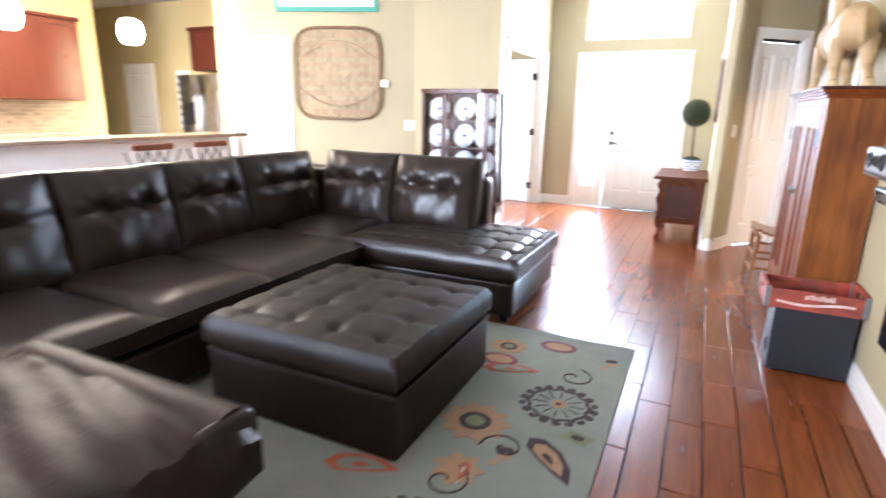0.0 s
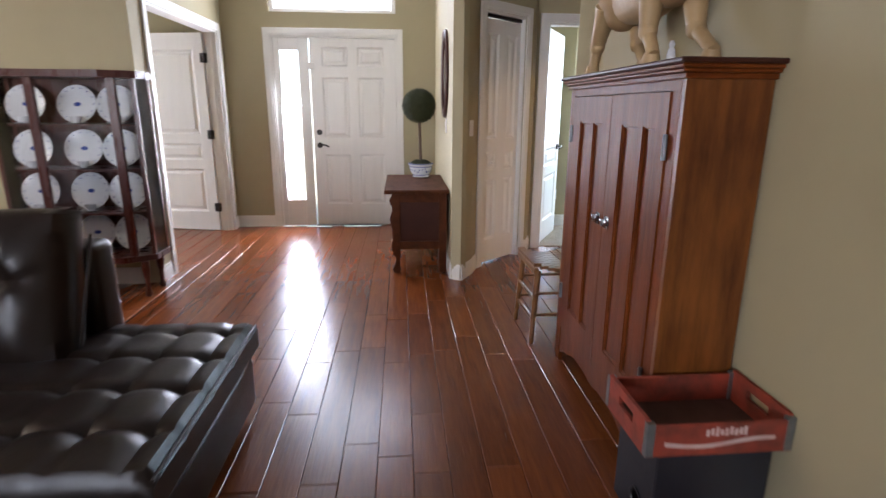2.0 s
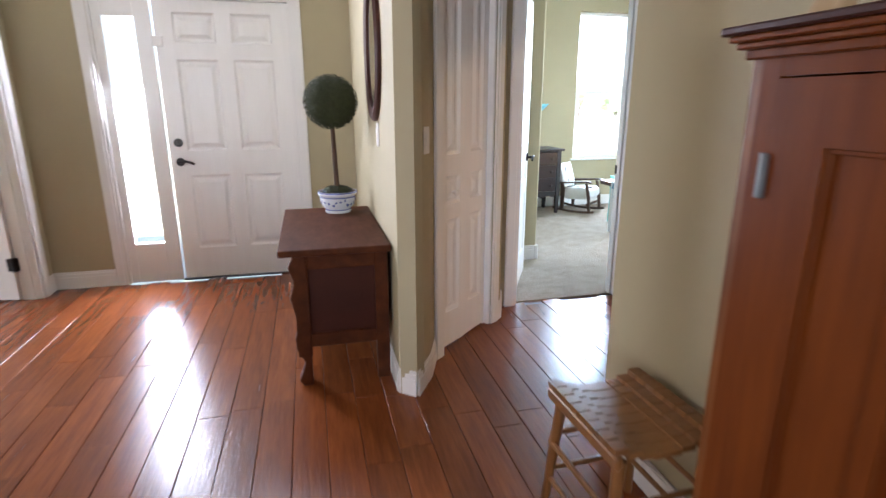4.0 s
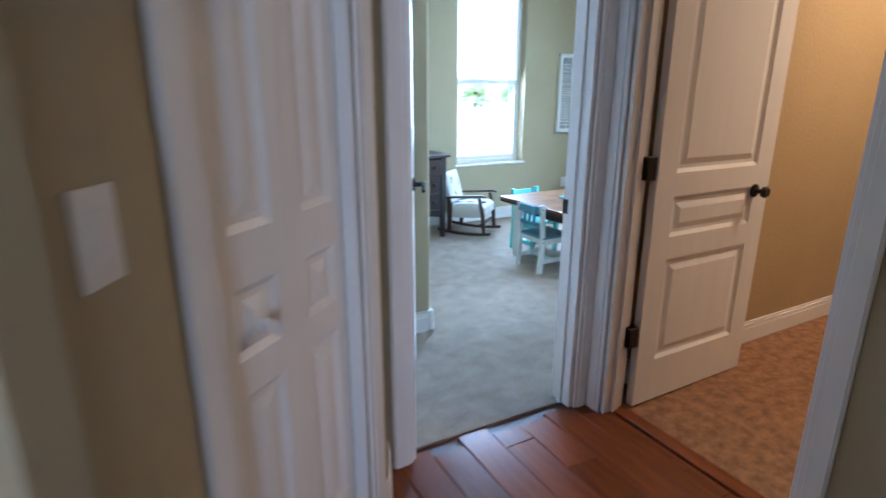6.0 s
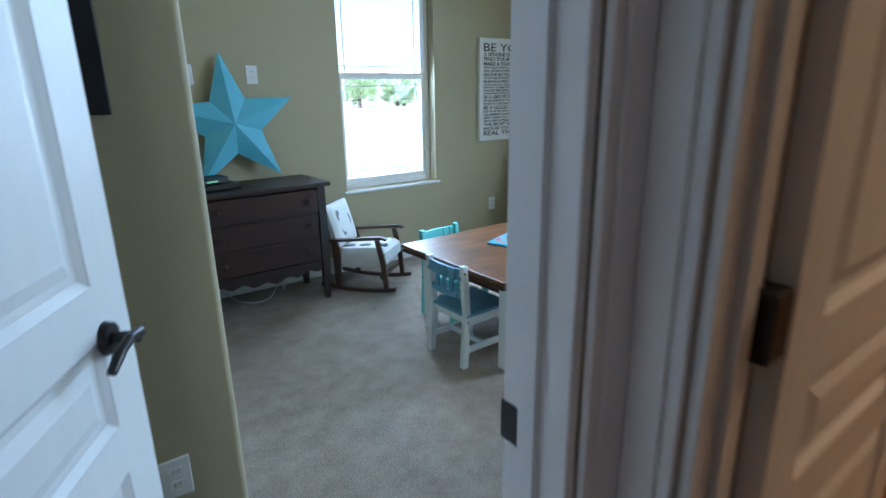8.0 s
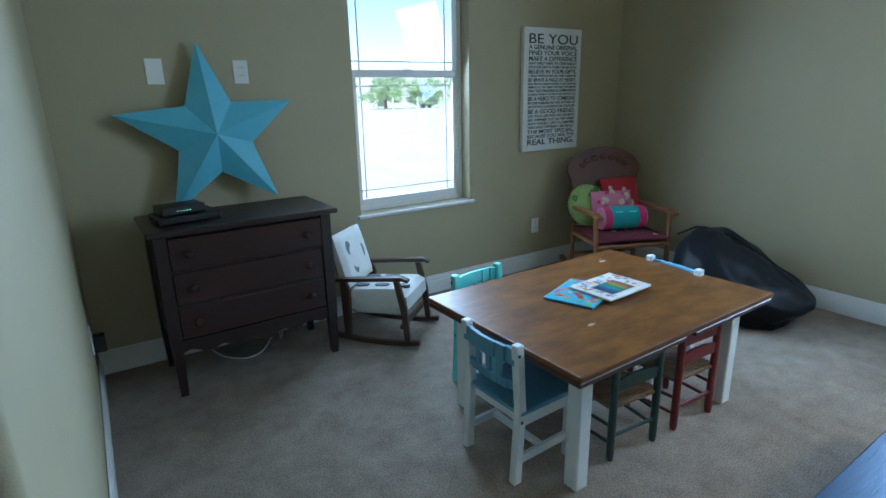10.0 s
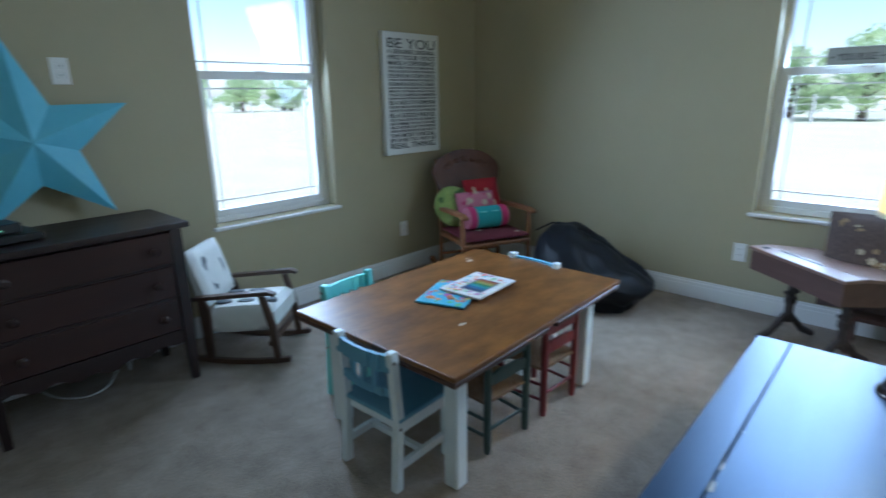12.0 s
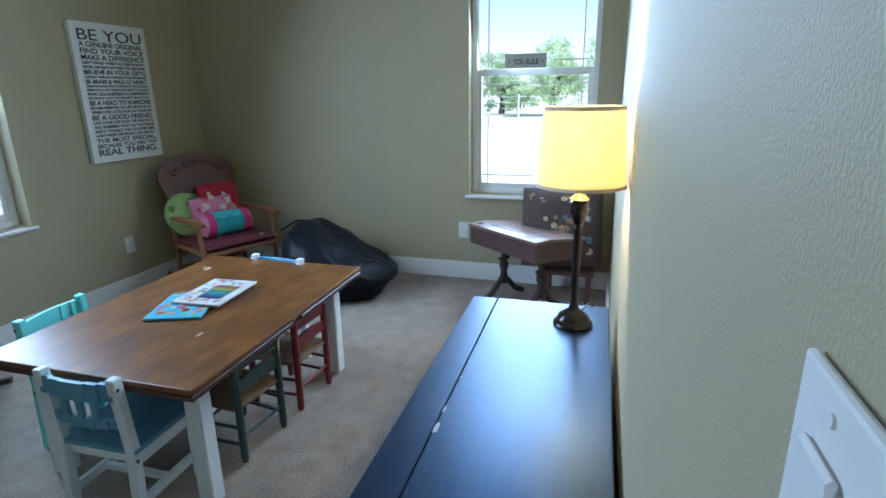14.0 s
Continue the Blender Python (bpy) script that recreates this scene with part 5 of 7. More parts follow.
def sofa():
    th = thing("sectional_sofa", pose(0, 0, 0), "dark brown leather sectional sofa with tufted chaise end", "sofa")
    part("base", B(-2.70, -0.43, 3.13, 4.10, 0.055, 0.275, bevel=0.02, seg=3), LEATHER, th, smooth=True)
    part("base", B(-2.70, -1.52, 0.55, 3.125, 0.055, 0.275, bevel=0.02, seg=3), LEATHER, th, smooth=True)
    for x, y in ((-0.50, 3.20), (-0.50, 4.02), (-2.62, 4.02), (-1.6, 0.63), (-2.62, 0.63)):
        part("foot", B(x - 0.03, x + 0.03, y - 0.03, y + 0.03, 0, 0.06, taper=0.7), BLACKW, th)
    # seats
    bm = bmesh.new()
    tufts = [(x, y) for x in (0.18, 0.36, 0.54) for y in (-0.30, -0.07, 0.16, 0.38)]
    cushion(bm, 1.31, 1.00, 0.185, 0.80, 44, pose(-1.055, 3.595, 0.362), [(x + 0.02, y) for x, y in tufts], 0.095)
    part("chaise_cushion", bm, LEATHER, th, "smooth seat with a button-tufted end", smooth=True)
    for y0, y1 in ((0.56, 1.56), (1.565, 2.22), (2.225, 3.09)):
        bm = bmesh.new()
        cushion(bm, 0.98, y1 - y0, 0.185, 0.72, 16, pose(-1.98, (y0 + y1) / 2, 0.362))
        part("seat_cushion", bm, LEATHER, th, smooth=True)
    bm = bmesh.new()
    cushion(bm, 0.90, 0.93, 0.18, 0.78, 16, pose(-2.17, 3.57, 0.360))
    part("seat_cushion", bm, LEATHER, th, smooth=True)
    # back frames
    part("back_frame", B(-2.78, -0.96, 3.99, 4.16, 0.10, 0.80, bevel=0.04, seg=3), LEATHER, th, smooth=True)
    part("back_frame", B(-2.80, -2.62, 0.55, 3.985, 0.10, 0.80, bevel=0.04, seg=3), LEATHER, th, smooth=True)

    def back_cushion(m, w):
        bm = bmesh.new()
        cushion(bm, w + 0.025, 0.58, 0.32, 0.50, 30)
        for v in bm.verts:
            if v.co.z > 0.02:
                # stitched waist with gathered folds
                v.co.z -= 0.020 * math.exp(-((v.co.y - 0.045) / 0.035) ** 2) * (1 - (abs(v.co.x) / (w / 2)) ** 6)
                for px in (-0.22 * w, 0.22 * w):
                    dx, dy = v.co.x - px, v.co.y - 0.05
                    rr = math.hypot(dx, dy)
                    v.co.z -= 0.038 * math.exp(-(rr / 0.055) ** 2)
                    v.co.z += 0.007 * math.sin(7 * math.atan2(dy, dx)) * math.exp(-((rr - 0.08) / 0.05) ** 2)
                v.co.z += 0.010 * noise.noise((v.co.x * 11, v.co.y * 7, w)) + 0.006 * math.sin(v.co.x * 34) * math.exp(-((v.co.y - 0.06) / 0.08) ** 2)
            v.co.y += 0.012 * noise.noise((v.co.x * 5, 3.1, w * 5))
        bmesh.ops.transform(bm, matrix=m, verts=bm.verts)
        part("back_cushion", bm, LEATHER, th, "plump back cushion with a stitched waist", smooth=True)

    for x0, x1 in ((-2.36, -1.68), (-1.675, -0.985)):
        back_cushion(pose((x0 + x1) / 2, 3.875, 0.665, 76), x1 - x0)
    for y0, y1 in ((0.58, 1.695), (1.70, 2.345), (2.35, 2.945), (2.95, 3.74)):
        back_cushion(pose(-2.475, (y0 + y1) / 2, 0.665, 76, 0, 90), y1 - y0)
    # piping at the chaise end
    for p, q in (((-0.405, 3.10, 0.415), (-0.405, 4.09, 0.415)), ((-0.965, 3.83, 0.45), (-0.945, 3.97, 0.85))):
        bm = bmesh.new()
        tube(bm, p, q, 0.006, n=8)
        part("piping", bm, LEATHER, th, smooth=True)


sofa()
# ottoman
OTTL = mat("matte_brown_leather", (0.0150, 0.0090, 0.0060), (0.0095, 0.0060, 0.0045), 0.50, 6, 0.12, 120, spec=0.22)
th = thing("ottoman", pose(-0.850, 2.085, 0.012), "square dark brown tufted leather ottoman on the rug", "ottoman")
part("body", B(-0.475, 0.475, -0.47, 0.47, 0.0, 0.27, bevel=0.02, seg=3), OTTL, th, smooth=True)
part("skirt_band", B(-0.479, 0.479, -0.474, 0.474, 0.262, 0.275, bevel=0.003), OTTL, th)
bm = bmesh.new()
cushion(bm, 0.97, 0.96, 0.165, 0.86, 40, pose(0, 0, 0.352), [(x, y) for x in (-0.33, -0.11, 0.11, 0.33) for y in (-0.33, -0.11, 0.11, 0.33)], 0.085)
part("top_cushion", bm, OTTL, th, "button-tufted top", smooth=True)
# armchair footrest nearest the start
th = thing("recliner", pose(-0.98, 0.60, 0), "brown leather recliner with its padded footrest up", "armchair")
BROWNL = mat("brown_leather", (0.020, 0.0095, 0.0045), (0.010, 0.005, 0.003), 0.48, 6, 0.18, 120, spec=0.2)
bm = bmesh.new()
cushion(bm, 1.00, 0.80, 0.30, 0.62, 26, pose(0.05, 0.02, 0.42))
for v in bm.verts:
    if v.co.z > 0.45:
        v.co.z += 0.010 * math.sin((v.co.y + 0.25 * v.co.x) * 55 + 2 * noise.noise((v.co.x * 2, v.co.y * 3, 0)))
part("footrest_pad", bm, BROWNL, th, "pleated leather pad", smooth=True)
part("body", B(-0.42, 0.48, -0.36, 0.38, 0.0, 0.36, bevel=0.05, seg=3), LEATHER, th, smooth=True)
bm = bmesh.new()
tube(bm, (-0.38, 0.375, 0.47), (0.50, 0.375, 0.47), 0.085, n=20)
part("arm_roll", bm, BROWNL, th, smooth=True)
part("end_cap", B(0.47, 0.525, 0.26, 0.44, 0.33, 0.545, bevel=0.03, seg=3), LEATHER, th, smooth=True)

# rug
RUGB = mat("rug_sage_wool", (0.215, 0.235, 0.195), (0.165, 0.185, 0.155), 0.97, 4, 0.5, 180)
RCH, RTAN, RRED, RPUR, RGRN, RPALE = (mat("rug_wool", c, tuple(v * 0.8 for v in c), 0.97, 30, 0.4, 180) for c in ((0.045, 0.030, 0.030), (0.33, 0.20, 0.105), (0.34, 0.085, 0.04), (0.16, 0.04, 0.075), (0.17, 0.19, 0.10), (0.40, 0.38, 0.29)))
th = thing("area_rug", pose(0, 0, 0), "sage green wool rug with flowers and paisley motifs", "rug")
part("pile", B(-2.15, 0.307, 0.85, 3.115, 0.0, 0.0125, bevel=0.004), RUGB, th)


def motif(poly, mt, z=0.0130):
    bm = bmesh.new()
    slab(bm, poly, 0.0110, z + random.uniform(0, 0.0012), "xy")
    part("motif", bm, mt, th)


def ring(cx, cy, r0, r1, mt, n=28, wob=0.0, k=14, sx=1.0, turn=0.0):
    bm = bmesh.new()
    a = [2 * math.pi * i / n for i in range(n)]
    ca, sa = math.cos(turn), math.sin(turn)
    def at(t, r):
        r = r * (1 + wob * math.sin(k * t))
        x, y = sx * r * math.cos(t), r * math.sin(t)
        return cx + ca * x - sa * y, cy + sa * x + ca * y, 0.0142
    o, i_ = [bm.verts.new(at(t, r1)) for t in a], [bm.verts.new(at(t, r0)) for t in a]
    for j in range(n):
        bm.faces.new((o[j], o[(j + 1) % n], i_[(j + 1) % n], i_[j]))
    r = bmesh.ops.extrude_face_region(bm, geom=bm.faces[:])
    bmesh.ops.translate(bm, verts=[v for v in r["geom"] if isinstance(v, bmesh.types.BMVert)], vec=(0, 0, -0.003))
    part("motif", bm, mt, th)


def disc(cx, cy, r, mt, n=18, wob=0.0, k=9, sx=1.0, z=0.0130):
    motif([(cx + sx * r * (1 + wob * math.sin(k * t * 2 * math.pi / n)) * math.cos(2 * math.pi * t / n), cy + r * (1 + wob * math.sin(k * t * 2 * math.pi / n)) * math.sin(2 * math.pi * t / n)) for t in range(n)], mt, z)


def rosette(cx, cy):
    disc(cx, cy, 0.150, RUGB, 24)
    for k in range(18):
        a = 2 * math.pi * k / 18
        disc(cx + 0.158 * math.cos(a), cy + 0.158 * math.sin(a), 0.021, RCH, 10)
    ring(cx, cy, 0.125, 0.145, RCH, 36, 0.05, 12)
    for k in range(12):
        a = 2 * math.pi * k / 12
        motif([(cx + r * math.cos(a + d), cy + r * math.sin(a + d)) for r, d in ((0.05, 0.05), (0.105, 0.03), (0.115, 0.14), (0.10, 0.10), (0.05, 0.15))], RCH, 0.0145)
    disc(cx, cy, 0.036, RTAN, 14, z=0.0145)
    disc(cx, cy, 0.012, RCH, 10, z=0.0155)


def daisy(cx, cy, s=1.0):
    disc(cx, cy, 0.135 * s, RTAN, 40, 0.14, 10)
    ring(cx, cy, 0.042 * s, 0.070 * s, RCH, 24)
    disc(cx, cy, 0.042 * s, RGRN, 14, z=0.0145)


def paisley(cx, cy, a, s, rim, fill):
    pts = [(0.0, -0.16), (0.055, -0.08), (0.075, 0.02), (0.055, 0.12), (0.0, 0.15), (-0.04, 0.10), (-0.035, 0.0), (-0.02, -0.08)]
    ca, sa = math.cos(a), math.sin(a)
    for k, mt, z in ((1.0, rim, 0.0128), (0.68, fill, 0.0148), (0.25, rim, 0.0160)):
        motif([(cx + s * k * (ca * x - sa * y), cy + s * k * (sa * x + ca * y)) for x, y in pts], mt, z)


def curl(cx, cy, a, s):
    bm = bmesh.new()
    pts = [(cx + s * (0.02 + 0.011 * t) * math.cos(a + 0.55 * t), cy + s * (0.02 + 0.011 * t) * math.sin(a + 0.55 * t), 0.0125) for t in range(14)]
    for p, q in zip(pts, pts[1:]):
        tube(bm, p, q, 0.008 * s, n=6)
    part("motif", bm, RCH, th)


for ox, oy in ((0.0, 0.0), (-1.75, 0.15), (-1.55, -1.1), (-0.25, -1.0)):
    rosette(0.065 + ox, 2.325 + oy)
    daisy(-0.222 + ox, 2.025 + oy)
    paisley(0.125 + ox, 1.905 + oy, 0.75, 1.0, RCH, RTAN)
    ring(-0.085 + ox, 2.943 + oy * 0.3, 0.05, 0.068, RPUR, 28, sx=1.5)
    disc(-0.085 + ox, 2.943 + oy * 0.3, 0.05, RTAN, 18, sx=1.5)
    paisley(-0.24 + ox, 2.55 + oy, 1.85, 0.95, RRED, RUGB)
    curl(0.07 + ox, 2.62 + oy, 0.5, 0.62)
    daisy(-0.34 + ox, 2.82 + oy, 0.7)
    disc(-0.16 + ox, 1.70 + oy, 0.085, RTAN, 30, 0.2, 7)
    paisley(-0.14 + ox, 1.70 + oy, 0.1, 0.5, RPALE, RRED)
    for k in range(5):
        disc(0.21 + ox + 0.02 * math.cos(k * 1.9), 2.85 + oy + 0.055 * math.sin(k * 2.4), 0.020, (RTAN, RCH)[k % 2], 9)
    curl(-0.05 + ox, 1.90 + oy, 2.5, 0.6)
    disc(0.20 + ox, 2.10 + oy, 0.045, RGRN, 12, 0.25, 4, 1.5)
    disc(0.20 + ox, 2.10 + oy, 0.017, RCH, 10, sx=1.6, z=0.0148)

# pine cupboard; its doors look along -x
PINES = mat("amber_pine_side", (0.235, 0.078, 0.015), (0.050, 0.013, 0.0045), 0.36, 4.0, 0.10, 30, stretch=(3.6, 3.6, 0.55), spread=0.22, spec=0.3)


def cupboard():
    m = pose(1.055, 3.490, 0)
    th = thing("pine_cupboard", m, "reddish stained pine cupboard with two panelled doors", "cupboard")
    L, D, Hc = 1.09, 0.272, 1.415
    # frame: sides with arched feet, back, bottom
    for y0, y1 in ((0.0, 0.022), (L - 0.022, L)):
        bm = bmesh.new()
        slab(bm, [(0, 0), (0.06, 0), (0.08, 0.09), (D - 0.08, 0.09), (D - 0.05, 0), (D, 0), (D, Hc), (0, Hc)], y0, y1, "xz")
        part("side_board", bm, PINES, th, "streaky amber pine side")
    part("back_board", B(D - 0.014, D, 0.022, L - 0.022, 0.06, Hc), PINE, th)
    part("floor_board", B(0.02, D - 0.014, 0.022, L - 0.022, 0.10, 0.12), PINE, th)
    for y0, y1 in ((0.0225, 0.075), (L - 0.065, L - 0.0225)):
        part("face_stile", B(-0.001, 0.021, y0, y1, 0.0, Hc), PINE, th)
    part("face_rail", B(0.0, 0.021, 0.075, L - 0.065, 1.372, Hc), PINE, th)
    bm = bmesh.new()
    n = 26
    out = [(0.085, 0.20)] + [(0.085, 0.05)] + [(0.085 + (L - 0.16) * i / n, 0.05 + 0.075 * min(1, math.sin(math.pi * i / n) * 1.8) + 0.012 * math.cos(6 * math.pi * i / n)) for i in range(1, n)] + [(L - 0.075, 0.05), (L - 0.075, 0.20)]
    slab(bm, out, 0.002, 0.020, "yz")
    part("apron", bm, PINE, th, "shaped apron between the feet")
    # doors
    for k, (y0, y1) in enumerate(((0.078, 0.543), (0.547, L - 0.068))):
        d = bmesh.new()
        z0, z1 = 0.205, 1.368
        s = 0.11
        sa, sb, mid = ((0.075, 0.115, 0.265), (0.090, 0.110, 0.752))[k]
        for a, b, c, e in ((y0, y0 + sa, z0, z1), (y1 - sb, y1, z0, z1), (mid - 0.016, mid + 0.016, z0 + s + 0.02, z1 - s), (y0 + sa, y1 - sb, z0, z0 + s + 0.02), (y0 + sa, y1 - sb, z1 - s, z1)):
            box(d, -0.006, 0.018, a, b, c, e)
        dr = part("door", d, PINE, th, "frame-and-panel pine door")
        for a, b in ((y0 + sa, mid - 0.016), (mid + 0.016, y1 - sb)):
            part("panel", B(0.006, 0.012, a, b, z0 + s + 0.02, z1 - s), PINE, dr)
            for q0, q1, r0, r1 in ((a, a + 0.009, z0 + s + 0.02, z1 - s), (b - 0.009, b, z0 + s + 0.02, z1 - s), (a, b, z1 - s - 0.009, z1 - s), (a, b, z0 + s + 0.02, z0 + s + 0.029)):
                part("bead", B(-0.002, 0.006, q0, q1, r0, r1, bevel=0.002), PINE, dr)
        hy = y0 - 0.004 if k == 0 else y1 + 0.004
        for z in (0.40, 1.20):
            bm = bmesh.new()
            tube(bm, (-0.010, hy, z - 0.04), (-0.010, hy, z + 0.04), 0.007, n=10)
            box(bm, -0.009, -0.006, hy - 0.010, hy + 0.010, z - 0.038, z + 0.038)
            part("hinge", bm, TIN, dr, "old steel hinge")
        # latch
        ly = 0.543 - 0.050 if k == 0 else 0.547 + 0.045
        bm = bmesh.new()
        box(bm, -0.012, -0.006, ly - 0.022, ly + 0.022, 0.845, 0.895, 0.002)
        box(bm, -0.030, -0.012, ly - 0.014, ly + 0.014, 0.855, 0.885, 0.003)
        tube(bm, (-0.022, ly - 0.03, 0.877), (-0.022, ly + 0.03, 0.877), 0.006, n=8)
        part("latch", bm, CHROME, dr, "bright metal cupboard latch", smooth=True)
    # cornice
    for i, (p, z0, z1) in enumerate(((0.012, Hc - 0.012, Hc + 0.006), (0.024, Hc + 0.006, Hc + 0.018), (0.034, Hc + 0.018, Hc + 0.03))):
        part("cornice", B(-p, D + 0.004, -p, L + p, z0, z1, bevel=0.003), PINE, th)
    part("top_board", B(-0.045, D + 0.006, -0.045, L + 0.045, Hc + 0.03, Hc + 0.046, bevel=0.004), WOODD, th, "dark worn top board")


cupboard()
# carved horse on the cupboard
bm = bmesh.new()
def blob(c, r, rot=(0, 0, 0)):
    bmesh.ops.create_uvsphere(bm, u_segments=18, v_segments=12, radius=1, matrix=pose(*c, *rot) @ Matrix.Diagonal((*r, 1)))
blob((0, 0, 0.300), (0.095, 0.30, 0.115))
blob((0, 0.22, 0.315), (0.105, 0.12, 0.135))
blob((0, -0.22, 0.33), (0.100, 0.13, 0.125))
blob((0, 0.34, 0.46), (0.055, 0.09, 0.19), (-32, 0, 0))
blob((0, 0.46, 0.585), (0.045, 0.13, 0.06), (-30, 0, 0))
for s in (-1, 1):
    tube(bm, (s * 0.025, 0.40, 0.62), (s * 0.03, 0.395, 0.69), 0.016, 0.003, 8)
for (x, y0, y1) in ((-0.065, 0.24, 0.37), (0.065, 0.20, 0.12), (-0.065, -0.20, -0.24), (0.065, -0.24, -0.40)):
    ym = (y0 * 0.55 + y1 * 0.45) + 0.03
    tube(bm, (x, y0, 0.28), (x, ym, 0.135), 0.050, 0.032, 12)
    blob((x, ym, 0.130), (0.034, 0.036, 0.038))
    tube(bm, (x, ym, 0.13), (x, y1 - 0.01, 0.045), 0.026, 0.022, 12)
    tube(bm, (x, y1 + 0.01, 0.0), (x, y1, 0.05), 0.040, 0.026, 12)
tube(bm, (0, -0.33, 0.40), (0, -0.42, 0.22), 0.022, 0.010, 10)
solid("horse_statue", bm, STATUE, "carved pale wooden horse standing on the cupboard", "statue", pose(1.185, 4.12, 1.4600), smooth=True)
bm = bmesh.new()
lathe(bm, [(0.020, 0), (0.016, 0.01), (0.012, 0.03), (0.017, 0.05), (0.013, 0.075), (0.008, 0.082), (0.012, 0.095), (0.006, 0.108)], 14)
solid("small_figurine", bm, CHINA, "small white porcelain figurine beside the carved horse", "figurine", pose(1.25, 4.0, 1.4600), smooth=True)

# subwoofer with the crate on it
th = thing("subwoofer", pose(1.134, 3.318, 0), "black cube subwoofer standing by the wall", "speaker")
part("cabinet", B(-0.178, 0.178, -0.100, 0.165, 0.012, 0.362, bevel=0.005), SUBB, th)
for sx in (-1, 1):
    for sy in (-1, 1):
        bm = bmesh.new()
        tube(bm, (sx * 0.14, 0.03 + sy * 0.10, 0), (sx * 0.14, 0.03 + sy * 0.10, 0.014), 0.015, n=10)
        part("foot", bm, PLAST, th)
bm = bmesh.new()
lathe(bm, [(0.040, 0), (0.040, 0.006), (0.032, 0.007), (0.026, -0.002)], 20)
bmesh.ops.transform(bm, matrix=pose(-0.178, 0.0, 0.11, 0, -90), verts=bm.verts)
part("bass_port", bm, PLAST, th, "round bass port", smooth=True)
th = thing("soda_crate", pose(1.112, 3.325, 0.362, 0, 0, 0.6), "worn red wooden soda crate on the subwoofer", "crate")
CX, CY = 0.218, 0.145
part("bottom", B(-CX + 0.012, CX - 0.012, -CY + 0.012, CY - 0.012, 0.0, 0.010), CRATEIN, th)
for s in (-1, 1):
    part("end_board", B(-CX, CX, *sorted((s * CY, s * (CY - 0.012))), 0, 0.10, bevel=0.002), CRATER, th, "red end board with white lettering band")
    bm = bmesh.new()
    for y0, y1, z0, z1 in ((-CY + 0.012, -0.05, 0, 0.115), (0.05, CY - 0.012, 0, 0.115), (-0.05, 0.05, 0, 0.055), (-0.05, 0.05, 0.085, 0.115)):
        box(bm, *sorted((s * CX, s * (CX - 0.012))), y0, y1, z0, z1)
    part("side_board", bm, CRATER, th, "red side board with a hand hole")
    for sy in (-1, 1):
        part("corner_strap", B(*sorted((s * (CX + 0.0015), s * (CX - 0.022))), *sorted((sy * (CY + 0.0015), sy * (CY - 0.018))), 0.004, 0.108), TIN, th, "galvanised corner strap")
CWH = mat("faded_white_paint", (0.62, 0.52, 0.48), (0.50, 0.30, 0.26), 0.7, 22, 0, 20)
for k in range(18):
    u0, u1 = -0.165 + k * 0.0183, -0.165 + (k + 1) * 0.0183
    def wave(u):
        return 0.040 + 0.010 * math.sin(u * 16 - 0.6)
    bm = bmesh.new()
    slab(bm, [(u0, wave(u0) - 0.006), (u1, wave(u1) - 0.006), (u1, wave(u1) + 0.007), (u0, wave(u0) + 0.007)], -CY - 0.0012, -CY + 0.001, "xz")
    part("white_band", bm, CWH, th)
for k in range(9):
    part("faded_mark", B(-0.045 + k * 0.014, -0.035 + k * 0.014, -CY - 0.0012, -CY + 0.001, 0.062 + 0.003 * (k % 2), 0.082 + 0.004 * ((k * 7) % 3)), CWH, th)

# rush stool behind the cupboard
GOLDW = mat("golden_varnish_wood", (0.24, 0.105, 0.030), (0.15, 0.062, 0.018), 0.3, 6, 0.08, 40)
th = thing("stool", pose(1.115, 4.915, 0, 0, 0, 2), "golden varnished wooden stool with a slatted saddle seat", "stool")
for i in range(8):
    bm = bmesh.new()
    y = -0.165 + 0.047 * i
    n = 8
    for j in range(n):
        x0, x1 = -0.165 + 0.33 * j / n, -0.165 + 0.33 * (j + 1) / n
        z = 0.425 + 0.05 * abs((x0 + x1) / 0.33) ** 2 * 0.9
        box(bm, x0, x1 + 0.001, y, y + 0.042, z, z + 0.018)
    part("seat_slat", bm, GOLDW, th)
for sx in (-1, 1):
    part("seat_rail", B(sx * 0.150 - 0.012, sx * 0.150 + 0.012, -0.17, 0.215, 0.415, 0.452, bevel=0.005), GOLDW, th)
    for sy in (-1, 1):
        bm = bmesh.new()
        tube(bm, (sx * 0.165, sy * 0.185 + 0.01, 0.0), (sx * 0.135, sy * 0.155 + 0.01, 0.43), 0.013, 0.019, 12)
        part("leg", bm, GOLDW, th, smooth=True)
for z in (0.14, 0.27):
    for sx in (-1, 1):
        bm = bmesh.new()
        tube(bm, (sx * 0.155, -0.17, z), (sx * 0.155, 0.19, z), 0.009, n=8)
        part("rung", bm, GOLDW, th, smooth=True)
    for y in (-0.165, 0.185):
        bm = bmesh.new()
        tube(bm, (-0.155, y, z + 0.03), (0.155, y, z + 0.03), 0.009, n=8)
        part("rung", bm, GOLDW, th, smooth=True)

